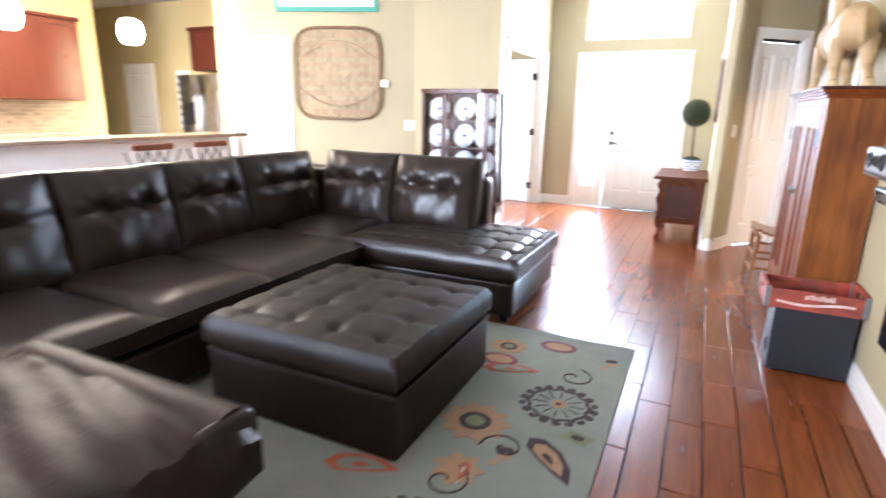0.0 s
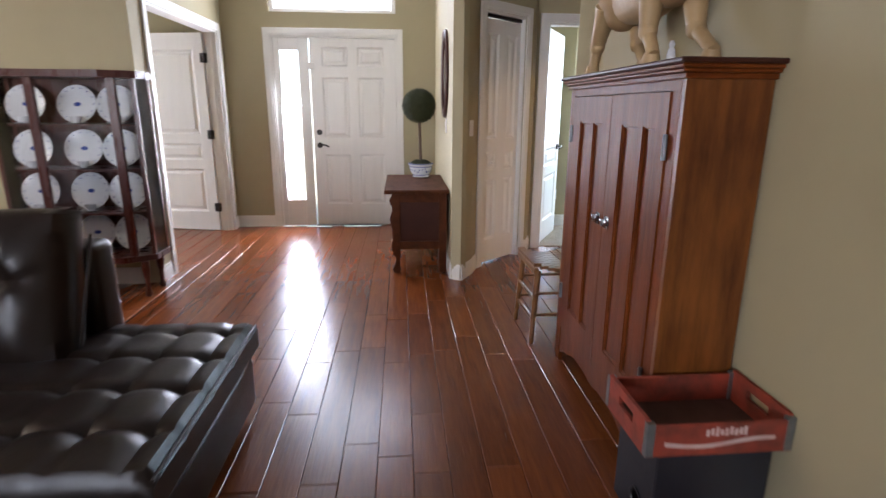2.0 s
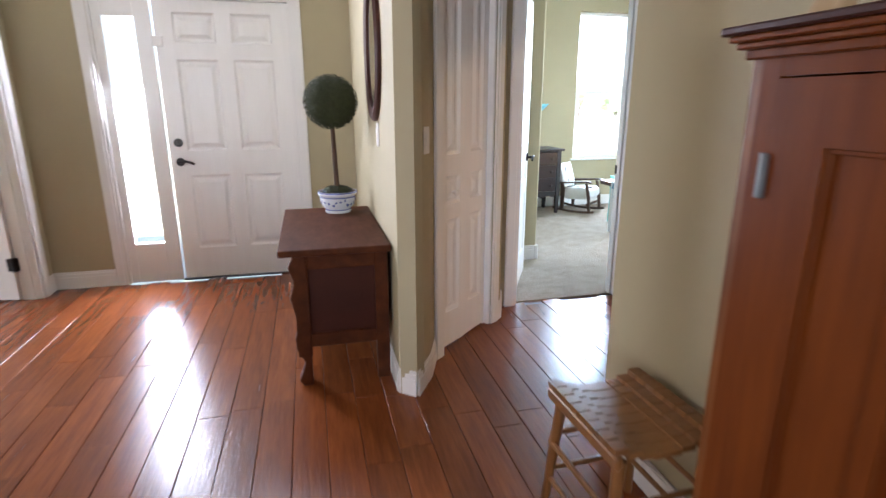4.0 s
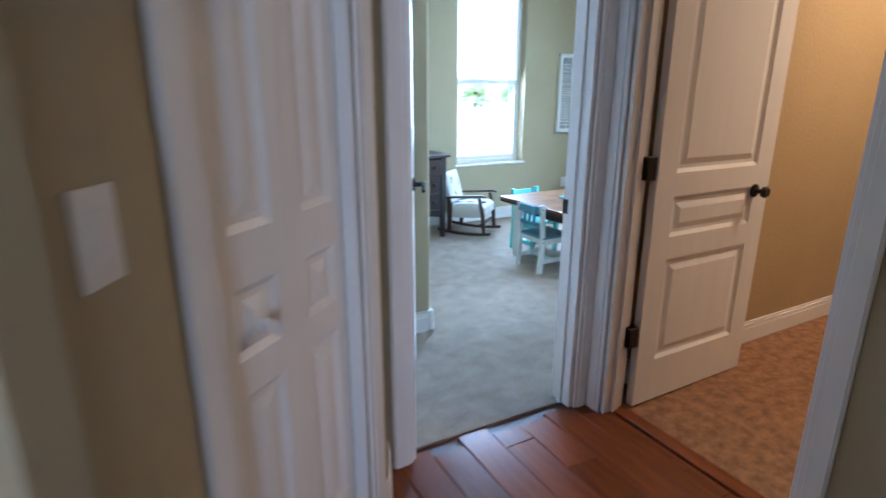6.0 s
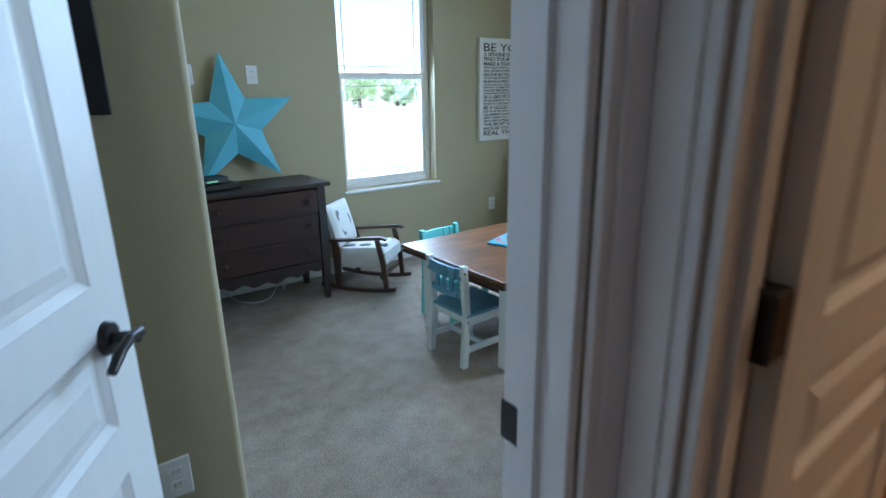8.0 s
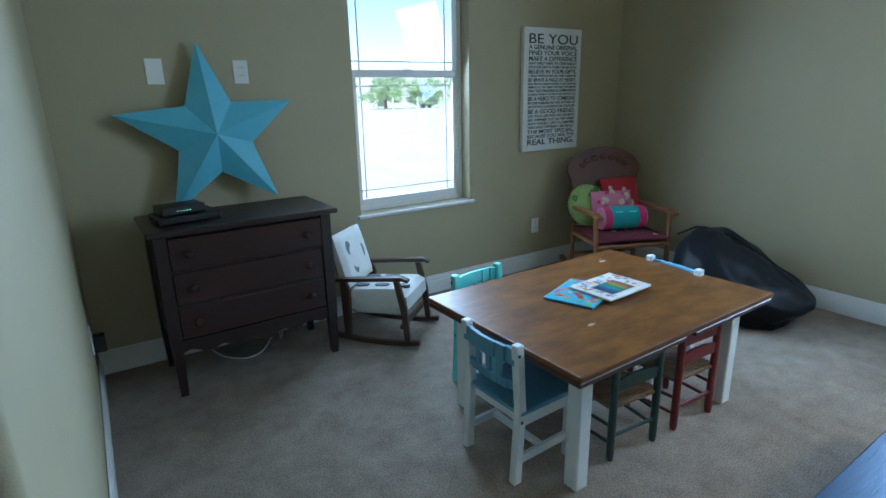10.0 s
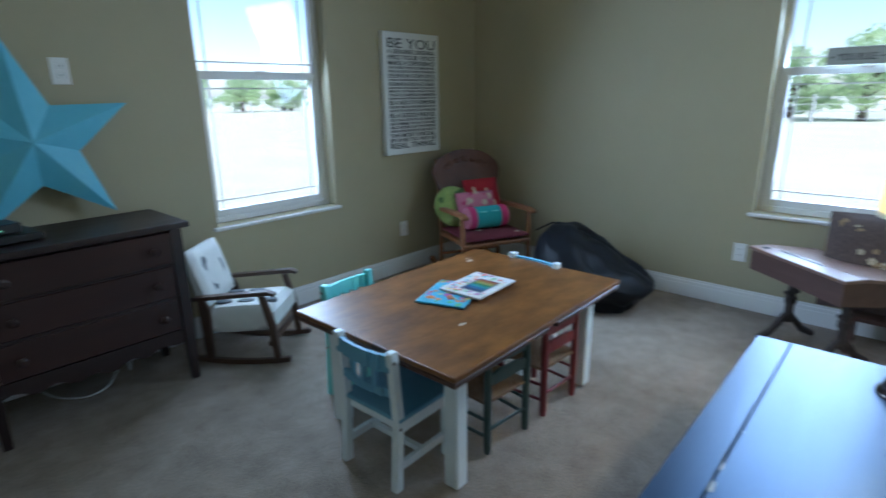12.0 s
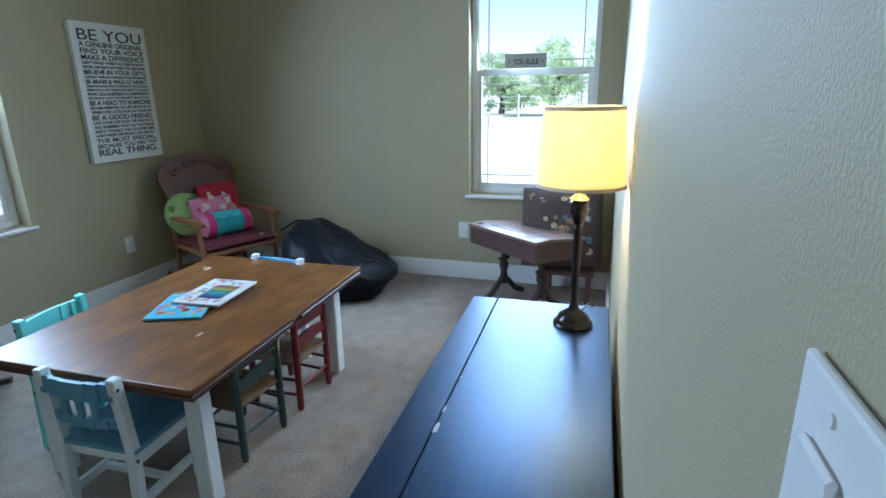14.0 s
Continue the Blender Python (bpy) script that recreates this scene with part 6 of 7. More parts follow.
# console cabinet in the foyer
th = thing("console_cabinet", pose(0.355, 6.63, 0), "brown wooden console cabinet with carved front legs", "console")
part("top", B(-0.270, 0.245, -0.51, 0.51, 0.655, 0.688, bevel=0.006, seg=2), WOODC, th)
part("body", B(-0.20, 0.225, -0.465, 0.465, 0.24, 0.655, bevel=0.004), WOODD, th)
for s in (-1, 1):
    for x0, x1, z0, z1 in ((-0.21, -0.145, 0.15, 0.655), (0.165, 0.228, 0.0, 0.655), (-0.145, 0.165, 0.585, 0.655), (-0.145, 0.165, 0.20, 0.265)):
        part("side_frame", B(x0, x1, *sorted((s * 0.485, s * 0.463)), z0, z1, bevel=0.003), WOODC, th)
    out = [(-0.205, 0.65), (-0.150, 0.65), (-0.150, 0.0), (-0.195, 0.0), (-0.215, 0.03), (-0.195, 0.07), (-0.180, 0.12), (-0.215, 0.19), (-0.220, 0.25), (-0.195, 0.31), (-0.215, 0.38), (-0.230, 0.45), (-0.205, 0.53), (-0.232, 0.60)]
    bm = bmesh.new()
    slab(bm, out, *sorted((s * 0.487, s * 0.42)), "xz")
    bmesh.ops.bevel(bm, geom=bm.edges[:], offset=0.004, segments=1, affect="EDGES")
    part("carved_leg", bm, WOODC, th, "scrolled front leg")
for k in range(2):
    d = part("door", B(-0.212, -0.200, -0.41 + 0.413 * k, -0.003 + 0.413 * k, 0.27, 0.645, bevel=0.004), WOODC, th)
    bm = bmesh.new()
    tube(bm, (-0.212, (-0.03 if k == 0 else 0.03), 0.5), (-0.235, (-0.03 if k == 0 else 0.03), 0.5), 0.012, n=10)
    part("knob", bm, BLACKM, d)

# topiary in a blue and white pot
th = thing("topiary", pose(0.405, 6.99, 0.688), "round moss topiary in a blue and white porcelain pot", "plant")
bm = bmesh.new()
lathe(bm, [(0.075, 0), (0.080, 0.010), (0.072, 0.018), (0.095, 0.045), (0.105, 0.080), (0.104, 0.100), (0.116, 0.112), (0.117, 0.128), (0.108, 0.128), (0.095, 0.10)], 32)
pot = part("pot", bm, CHINA, th, "white porcelain bowl", smooth=True)
for z, r in ((0.020, 0.0755), (0.096, 0.1055), (0.124, 0.1175)):
    bm = bmesh.new()
    lathe(bm, [(r, z - 0.003), (r + 0.001, z), (r, z + 0.003)], 32)
    part("blue_band", bm, COBALT, pot, smooth=True)
rnd = random.Random(4)
for k in range(26):
    a, z = 2 * math.pi * k / 26 + rnd.uniform(-0.05, 0.05), rnd.uniform(0.045, 0.085)
    r = 0.095 + (z - 0.045) * 0.25
    bm = bmesh.new()
    bmesh.ops.create_uvsphere(bm, u_segments=6, v_segments=4, radius=rnd.uniform(0.006, 0.011), matrix=pose(r * math.cos(a), r * math.sin(a), z, 0, 0, math.degrees(a)) @ Matrix.Diagonal((0.3, 1, 1.1, 1)))
    part("blue_flower", bm, COBALT, pot, smooth=True)
bm = bmesh.new()
tube(bm, (0, 0, 0.09), (-0.010, 0, 0.51), 0.015, 0.013, 12)
part("stem", bm, BARK, th, smooth=True)


def leaf_ball(r, count, seed, center, size, flat=1.0):
    rnd = random.Random(seed)
    bm = bmesh.new()
    bmesh.ops.create_icosphere(bm, subdivisions=3, radius=r * 0.93, matrix=pose(*center) @ Matrix.Diagonal((1, 1, flat, 1)))
    for _ in range(count):
        d = Vector((rnd.gauss(0, 1), rnd.gauss(0, 1), rnd.gauss(0, 1))).normalized()
        p = Vector(center) + Vector((d.x, d.y, d.z * flat)) * r * rnd.uniform(0.90, 1.03)
        u = d.orthogonal().normalized()
        u.rotate(Matrix.Rotation(rnd.uniform(0, 6.28), 3, d))
        v = d.cross(u)
        s = size * rnd.uniform(0.6, 1.3)
        q = [p + u * s + d * s * 0.5, p + v * s * 0.5, p - u * s - d * s * 0.1, p - v * s * 0.5]
        bm.faces.new([bm.verts.new(c) for c in q])
    return bm


part("crown", leaf_ball(0.152, 4600, 7, (-0.012, 0, 0.645), 0.0085), MOSS, th, "clipped ball of small dark leaves")
part("moss", leaf_ball(0.088, 900, 8, (0, 0, 0.125), 0.008, 0.4), MOSS, th)

# oval mirror, thermostat, switches
th = thing("oval_mirror", pose(FX, 6.575, 1.585, 0, 0, -90), "oval wall mirror in a dark wooden frame", "mirror")
bm = bmesh.new()
n = 40
loops = []
for rx, rz, y in ((0.185, 0.285, -0.022), (0.235, 0.335, -0.030), (0.250, 0.350, -0.018), (0.250, 0.350, -0.001), (0.185, 0.285, -0.001)):
    loops.append([bm.verts.new((rx * math.cos(2 * math.pi * i / n), y, rz * math.sin(2 * math.pi * i / n))) for i in range(n)])
for a, b in zip(loops, loops[1:] + loops[:1]):
    for i in range(n):
        bm.faces.new((a[i], a[(i + 1) % n], b[(i + 1) % n], b[i]))
part("frame", bm, WOODD, th, smooth=True)
bm = bmesh.new()
slab(bm, [(0.19 * math.cos(2 * math.pi * i / n), 0.29 * math.sin(2 * math.pi * i / n)) for i in range(n)], -0.014, -0.010)
part("mirror_glass", bm, MIRROR, th)
plate("light_switch_foyer", pose(FX, 6.53, 1.17, 0, 0, -90), 0.075, 0.118, "white rocker switch plate under the oval mirror", rockers=1)
mcs, _ = along((0.675, 5.925), (0.775, 6.098))
plate("light_switch_hall", mcs @ pose(0.160, 0, 1.168), 0.075, 0.118, "white rocker switch plate beside the closet", rockers=1)
plate("light_switch_living", pose(-2.86 + 0.12, 5.965, 1.12, 0, 0, 19.4), 0.12, 0.118, "white two-gang rocker switch plate on the living room wall", rockers=2)

# china cabinet
th = thing("china_cabinet", pose(-1.985, 5.635, 0), "dark cherry bow-front china cabinet full of blue and white plates", "china cabinet")
GL2 = glass("cabinet_glass")
Wc = 0.465
part("back_panel", B(-Wc + 0.01, Wc - 0.01, 0.315, 0.33, 0.28, 1.50), CHERRY, th)
for nm, z0, z1, g in (("base_board", 0.26, 0.30, 0.012), ("top_board", 1.49, 1.535, 0.015)):
    bm = bmesh.new()
    slab(bm, [(-Wc - g, 0.335), (-Wc - g, 0.10), (-0.30, -g), (0.30, -g), (Wc + g, 0.10), (Wc + g, 0.335)], z0, z1, "xy")
    part(nm, bm, CHERRY, th)
for x, y in ((-0.14, 0.015), (0.345, 0.046), (-Wc + 0.012, 0.11), (Wc - 0.012, 0.11), (-Wc + 0.012, 0.31), (Wc - 0.012, 0.31)):
    w = 0.028 if abs(x) < 0.4 else 0.014
    part("post", B(x - w, x + w, y - 0.014, y + 0.014, 0.30, 1.49, bevel=0.003), CHERRY, th)
for z in (0.60, 0.895, 1.19):
    bm = bmesh.new()
    slab(bm, [(-Wc + 0.02, 0.314), (-Wc + 0.02, 0.115), (-0.29, 0.03), (0.29, 0.03), (Wc - 0.02, 0.115), (Wc - 0.02, 0.314)], z - 0.006, z + 0.006, "xy")
    part("shelf", bm, CHERRY, th)
for (xa, ya), (xb, yb) in (((-0.110, 0.012), (0.300, 0.012)), ((-0.300, 0.012), (-0.170, 0.012)), ((0.378, 0.055), (Wc - 0.02, 0.098)), ((-Wc + 0.02, 0.098), (-0.318, 0.022)), ((Wc - 0.002, 0.125), (Wc - 0.002, 0.297)), ((-Wc + 0.002, 0.297), (-Wc + 0.002, 0.125))):
    mm, L = along((xa, ya), (xb, yb))
    p = part("glass_pane", B(0, L, -0.001, 0.001, 0.30, 1.49), GL2, th, at=mm)
    p.visible_shadow = False
for sx in (-1, 1):
    for y in (0.06, 0.29):
        bm = bmesh.new()
        lathe(bm, [(0.018, 0), (0.022, 0.02), (0.014, 0.05), (0.016, 0.12), (0.030, 0.20), (0.026, 0.26)], 12, (sx * 0.40, y, 0))
        part("leg", bm, CHERRY, th, smooth=True)


def china_plate(m):
    t2 = thing("china_plate", m, "blue and white china plate standing on a cabinet shelf", "plate", "plates in the china cabinet")
    bm = bmesh.new()
    lathe(bm, [(0.060, -0.004), (0.082, 0.0), (0.130, 0.014), (0.128, 0.017), (0.084, 0.005), (0.0015, 0.004)], 28)
    d = part("dish", bm, CHINA, t2, smooth=True)
    bm = bmesh.new()
    for a in range(14):
        t = 2 * math.pi * a / 14
        bmesh.ops.create_uvsphere(bm, u_segments=5, v_segments=4, radius=0.005, matrix=pose(0.110 * math.cos(t), 0.110 * math.sin(t), 0.0125) @ Matrix.Diagonal((1.4, 1, 0.25, 1)))
    part("blue_rim_print", bm, COBALT, t2, smooth=True)
    bm = bmesh.new()
    bmesh.ops.create_uvsphere(bm, u_segments=10, v_segments=6, radius=0.019, matrix=pose(0, 0.0, 0.0045) @ Matrix.Diagonal((1.3, 0.8, 0.08, 1)))
    part("blue_center_print", bm, COBALT, t2, smooth=True)
    return t2


def china_cup(m):
    t2 = thing("china_cup", m, "small blue and white china cup and saucer on a cabinet shelf", "cup", "cups in the china cabinet")
    bm = bmesh.new()
    lathe(bm, [(0.018, 0.006), (0.030, 0.022), (0.037, 0.050), (0.035, 0.050), (0.028, 0.022), (0.003, 0.012)], 20)
    part("cup", bm, CHINA, t2, smooth=True)
    bm = bmesh.new()
    lathe(bm, [(0.030, 0.0), (0.060, 0.008), (0.058, 0.010), (0.003, 0.005)], 24)
    part("saucer", bm, CHINA, t2, smooth=True)
    return t2


first = cup1 = None
for z in (0.306, 0.606, 0.901, 1.196):
    for x in (-0.305, 0.02, 0.275):
        m = pose(-1.985 + x, 5.635 + 0.225 + 0.012 * (x > 0), z + 0.126, 76, 0, 0)
        first = copy_thing(first, m) if first else china_plate(m)
        if z > 0.5:
            m = pose(-1.985 + x + 0.03, 5.635 + 0.135, z)
            cup1 = copy_thing(cup1, m) if cup1 else china_cup(m)

# television, sound bar, player boxes and the black glass fire
th = thing("television", pose(1.215, 1.97, 0), "large black flat television on the wall", "television")
part("screen", B(-0.012, -0.004, -0.70, 0.70, 1.285, 2.10), GLOSSB, th)
for y0, y1, z0, z1 in ((-0.73, 0.73, 1.225, 1.285), (-0.73, 0.73, 2.10, 2.125), (-0.73, -0.70, 1.285, 2.10), (0.70, 0.73, 1.285, 2.10)):
    part("bezel", B(-0.016, 0.0, y0, y1, z0, z1, bevel=0.003), GLOSSB, th, "glossy black bezel")
part("back", B(0.0, 0.05, -0.68, 0.68, 1.30, 2.08, bevel=0.01), PLAST, th)
part("wall_mount", B(0.05, 0.122, -0.25, 0.25, 1.55, 1.85), PLAST, th)
sbT = thing("sound_bar", pose(1.130, 2.120, 1.108), "grey-brown sound bar with round drivers on a wall shelf", "speaker")
part("case", B(-0.05, 0.05, -0.56, 0.56, 0.0, 0.098, bevel=0.012, seg=3), GREY, sbT, smooth=True)
for y, r in ((0.49, 0.031), (0.41, 0.022), (0.33, 0.031), (-0.33, 0.031), (-0.41, 0.022), (-0.49, 0.031)):
    bm = bmesh.new()
    lathe(bm, [(r, 0), (r, 0.005), (r - 0.004, 0.006), (r * 0.5, -0.004), (0.004, -0.002)], 22)
    bmesh.ops.transform(bm, matrix=pose(-0.050, y, 0.050, 0, -90), verts=bm.verts)
    part("driver", bm, PLAST, sbT, "round black driver", smooth=True)
part("display", B(-0.0515, -0.049, -0.08, 0.03, 0.035, 0.075), GLOSSB, sbT)
part("power_light", B(-0.0518, -0.049, 0.075, 0.083, 0.022, 0.030), glow("red_led", (0.9, 0.03, 0.02), 0.6), sbT)
for k in range(5):
    part("button", B(-0.0518, -0.049, 0.05 - 0.024 * k, 0.058 - 0.024 * k, 0.022, 0.028), TIN, sbT)
shf = thing("wall_shelf", pose(1.19, 2.03, 0), "black glass wall shelf under the television", "shelf")
part("shelf_board", B(-0.10, 0.125, -0.60, 0.68, 1.097, 1.107), GLOSSB, shf)
part("shelf_board", B(-0.10, 0.125, -0.45, 0.43, 1.022, 1.033), GLOSSB, shf)
for y in (-0.3, 0.35):
    part("bracket", B(0.08, 0.147, y - 0.04, y + 0.04, 0.975, 1.097), PLAST, shf)
for nm, x, y, z, w, d, h in (("disc_player", 1.17, 2.24, 1.033, 0.10, 0.19, 0.045), ("set_top_box", 1.17, 1.88, 1.033, 0.09, 0.13, 0.05)):
    t2 = thing(nm, pose(x, y, z), "slim black %s on the lower wall shelf" % nm.replace("_", " "), "electronics")
    part("case", B(-w, w, -d, d, 0.003, h, bevel=0.008, seg=2), PLAST, t2, smooth=True)
    part("front_strip", B(-w - 0.001, -w + 0.002, -d * 0.9, d * 0.9, 0.012, h - 0.010), GLOSSB, t2)
th = thing("electric_fireplace", pose(1.27, 1.905, 0), "wall-mounted black glass electric fireplace", "fireplace")
part("glass_front", B(-0.022, -0.016, -0.775, 0.775, 0.43, 0.89), GLOSSB, th)
part("housing", B(-0.016, 0.067, -0.75, 0.75, 0.45, 0.87), PLAST, th)

# tobacco basket on the wall
BASK = mat("basket_splint", (0.42, 0.32, 0.20), (0.27, 0.19, 0.11), 0.8, 14, 0.3, 60, var=0.2)
mb, _ = along((-5.01, 5.19), (-2.70, 6.0))
th = thing("tobacco_basket", mb @ pose(1.53, 0, 1.70), "large square woven tobacco basket hung on the wall", "basket")
for k in range(9):
    u = -0.44 + 0.11 * k
    h = 0.50 if abs(u) < 0.4 else 0.42
    for j in range(8):
        a, b = -h + 2 * h * j / 8, -h + 2 * h * (j + 1) / 8
        up = (k + j) % 2
        part("splint", B(u - 0.031, u + 0.031, -0.020 - 0.010 * up, -0.016 - 0.010 * up, a, b), BASK, th)
        part("splint", B(a, b, -0.025 + 0.010 * up - 0.002, -0.021 + 0.010 * up - 0.002, u - 0.031, u + 0.031), BASK, th)
bm = bmesh.new()
n = 36
pts = []
for i in range(n):
    a = 2 * math.pi * i / n
    c, s = math.cos(a), math.sin(a)
    e = 2 / 5
    pts.append((0.52 * math.copysign(abs(c) ** e, c), -0.055, 0.52 * math.copysign(abs(s) ** e, s)))
for p, q in zip(pts, pts[1:] + pts[:1]):
    tube(bm, p, q, 0.018, n=8)
part("rim", bm, mat("basket_rim", (0.16, 0.10, 0.05), None, 0.8, 14, 0.3, 60), th, smooth=True)
for s in (-1, 1):
    bm = bmesh.new()
    pts = [(0.5 * (i / 10 * 2 - 1), -0.03 - 0.02 * (1 - (i / 5 - 1) ** 2), s * (0.15 + 0.22 * (1 - (i / 5 - 1) ** 2))) for i in range(11)]
    for p, q in zip(pts, pts[1:]):
        tube(bm, p, q, 0.010, n=6)
    part("bow", bm, BASK, th, smooth=True)
th = thing("thermostat", pose(-3.02, 5.845, 1.60, 0, 0, 19.4), "small white thermostat on the wall beside the basket", "thermostat")
part("case", B(-0.055, 0.055, -0.025, -0.001, -0.04, 0.04, bevel=0.005), WHITE, th)
part("dial", B(-0.03, 0.03, -0.027, -0.0245, -0.01, 0.025), TIN, th)
th = thing("green_picture", mb @ pose(1.40, 0, 2.62), "teal framed picture high on the wall above the basket", "picture")
part("frame", B(-0.62, 0.62, -0.03, -0.001, -0.22, 0.22, bevel=0.004), mat("teal_frame", (0.03, 0.28, 0.22), None, 0.5, 8), th)
part("print", B(-0.57, 0.57, -0.033, -0.03, -0.17, 0.17), SIGNW, th)

# kitchen: bar, stools, cabinets, refrigerator, pendants
STONE = mat("granite_top", (0.40, 0.31, 0.22), (0.20, 0.15, 0.11), 0.25, 60, 0, 20)
STEEL = mat("brushed_steel", (0.45, 0.44, 0.43), (0.38, 0.37, 0.36), 0.28, 4, 0.05, 60, metal=1.0, stretch=(20, 20, 1))
th = thing("kitchen_bar", pose(-4.55, 2.9, 0), "white kitchen bar with a granite top", "kitchen bar")
part("bar_front", B(-0.12, 0.12, -2.4, 1.85, 0.0, 0.965), WHITE, th)
part("worktop", B(-0.25, 0.22, -2.45, 2.02, 0.965, 1.0, bevel=0.006, seg=2), STONE, th)
LEATH3 = mat("stool_brown_rail", (0.19, 0.055, 0.022), None, 0.4, 6)
st = None
for y in (3.35, 3.98):
    m = pose(-4.02, y, 0, 0, 0, 0)
    if st:
        copy_thing(st, m)
        continue
    st = thing("bar_stool", m, "pale bar stool with a lattice back and brown top rail", "bar stool", "stools at the kitchen bar")
    part("seat", B(-0.20, 0.16, -0.20, 0.20, 0.60, 0.64, bevel=0.01), LEATH3, st)
    for sx in (-0.18, 0.14):
        for sy in (-0.18, 0.18):
            part("leg", B(sx - 0.017, sx + 0.017, sy - 0.017, sy + 0.017, 0, 0.60, taper=0.8), WHITE, st)
    for sy in (-0.18, 0.18):
        part("back_post", B(0.13, 0.155, sy - 0.015, sy + 0.015, 0.64, 0.92), WHITE, st)
    part("top_rail", B(0.125, 0.16, -0.20, 0.20, 0.91, 0.965, bevel=0.01, seg=2), LEATH3, st, "brown padded top rail")
    for k in range(4):
        for s in (-1, 1):
            bm = bmesh.new()
            tube(bm, (0.142, -0.165 + 0.11 * k - s * 0.055 * 0, 0.66), (0.142, -0.165 + 0.11 * k + s * 0.11, 0.905), 0.008, n=6)
            part("lattice_bar", bm, GREY, st)
th = thing("refrigerator", pose(-6.85, 6.86, 0), "stainless steel two-door refrigerator", "refrigerator")
part("body", B(-0.45, 0.45, -0.33, 0.33, 0.02, 1.78, bevel=0.01), GREY, th)
for x0, x1, hx in ((-0.45, -0.035, -0.07), (-0.03, 0.45, 0.01)):
    d = part("door", B(x0, x1, -0.385, -0.33, 0.06, 1.77, bevel=0.012, seg=2), STEEL, th, "brushed steel door", smooth=True)
    bm = bmesh.new()
    tube(bm, (hx, -0.42, 0.55), (hx, -0.42, 1.45), 0.012, n=10)
    part("handle", bm, CHROME, d, smooth=True)
part("dispenser", B(-0.33, -0.15, -0.388, -0.38, 1.0, 1.35), PLAST, th)


def wall_cabinet(m, w, h, d, n):
    t2 = thing("kitchen_wall_cabinet", m, "dark cherry kitchen wall cabinet", "kitchen cabinet")
    part("body", B(0, w, 0, d, 0, h), CHERRY, t2)
    part("crown", B(-0.03, w + 0.03, -0.05, d, h, h + 0.05, bevel=0.01), CHERRY, t2)
    for k in range(n):
        x0, x1 = w * k / n + 0.004, w * (k + 1) / n - 0.004
        bm = bmesh.new()
        for a, b, c, e in ((x0, x0 + 0.06, 0.01, h - 0.01), (x1 - 0.06, x1, 0.01, h - 0.01), (x0 + 0.06, x1 - 0.06, 0.01, 0.07), (x0 + 0.06, x1 - 0.06, h - 0.07, h - 0.01)):
            box(bm, a, b, -0.022, 0, c, e)
        dd = part("door", bm, CHERRY, t2)
        part("panel", B(x0 + 0.06, x1 - 0.06, -0.012, -0.002, 0.07, h - 0.07), CHERRY, dd)


CAB = mat("cherry_stain", (0.10, 0.022, 0.011), (0.065, 0.015, 0.008), 0.3, 4, 0.05, 40, stretch=(4, 4, 0.6))
CHERRY = CAB
wall_cabinet(pose(-7.33, 6.80, 1.86), 0.95, 0.62, 0.38, 2)
wall_cabinet(pose(-7.62, 3.0, 1.33, 0, 0, 90), 2.15, 1.07, 0.30, 4)
wall("wall_kitchen_west", (-7.93, 0.2), (-7.93, 5.6), H, material=WALL_KIT, base=False, label="warm yellow kitchen wall")
th = thing("kitchen_counter", pose(-7.62, 2.9, 0), "kitchen base cabinets with a granite worktop", "kitchen counter")
part("body", B(-0.30, 0.28, -2.4, 2.2, 0, 0.86), CAB, th)
part("worktop", B(-0.305, 0.32, -2.45, 2.25, 0.86, 0.90, bevel=0.005), STONE, th)
BSP = mat("mosaic_backsplash", (0.42, 0.30, 0.20), (0.25, 0.17, 0.11), 0.3, 30, 0, 20, var=0.25)
th = thing("backsplash", pose(-7.925, 2.9, 0.90), "brown glass mosaic backsplash under the cabinets", "backsplash", kind="structure")
for r in range(8):
    for c in range(18):
        part("tile", B(0.0, 0.008, 0.6 + c * 0.09 + 0.03 * (r % 2), 0.685 + c * 0.09 + 0.03 * (r % 2), 0.006 + r * 0.052, 0.053 + r * 0.052), BSP, th)
MILK = glow("lit_milk_glass", (1.0, 0.86, 0.62), 5.0)
for y in (2.74, 3.80):
    t2 = thing("pendant_lamp", pose(-4.62, y, 1.86), "white glass pendant lamp, lit, over the bar", "pendant lamp", "pendants over the bar")
    bm = bmesh.new()
    lathe(bm, [(0.050, 0.0), (0.085, 0.03), (0.105, 0.10), (0.100, 0.17), (0.075, 0.22), (0.03, 0.24)], 24)
    part("shade", bm, MILK, t2, "glowing milk-glass shade", smooth=True)
    bm = bmesh.new()
    tube(bm, (0, 0, 0.24), (0, 0, 1.185), 0.005, n=8)
    tube(bm, (0, 0, 1.165), (0, 0, 1.188), 0.06, n=20)
    part("stem", bm, BLACKM, t2, smooth=True)
door_leaf("door_kitchen", pose(-9.6, 7.17, 0.01), 0.80, 2.02, [(0.11, 0.69, 0.2, 0.66), (0.11, 0.69, 0.755, 0.925), (0.11, 0.69, 1.02, 1.86)], "white three-panel door in the kitchen wall")
th = thing("letter_board", pose(-8.05, 7.19, 1.35), "white wooden letter board with dark bars", "sign")
part("board", B(-0.16, 0.16, -0.02, -0.001, -0.45, 0.55), SIGNW, th)
for k in range(7):
    part("dark_bar", B(-0.13, 0.13, -0.023, -0.019, -0.38 + 0.13 * k, -0.31 + 0.13 * k), INK, th)

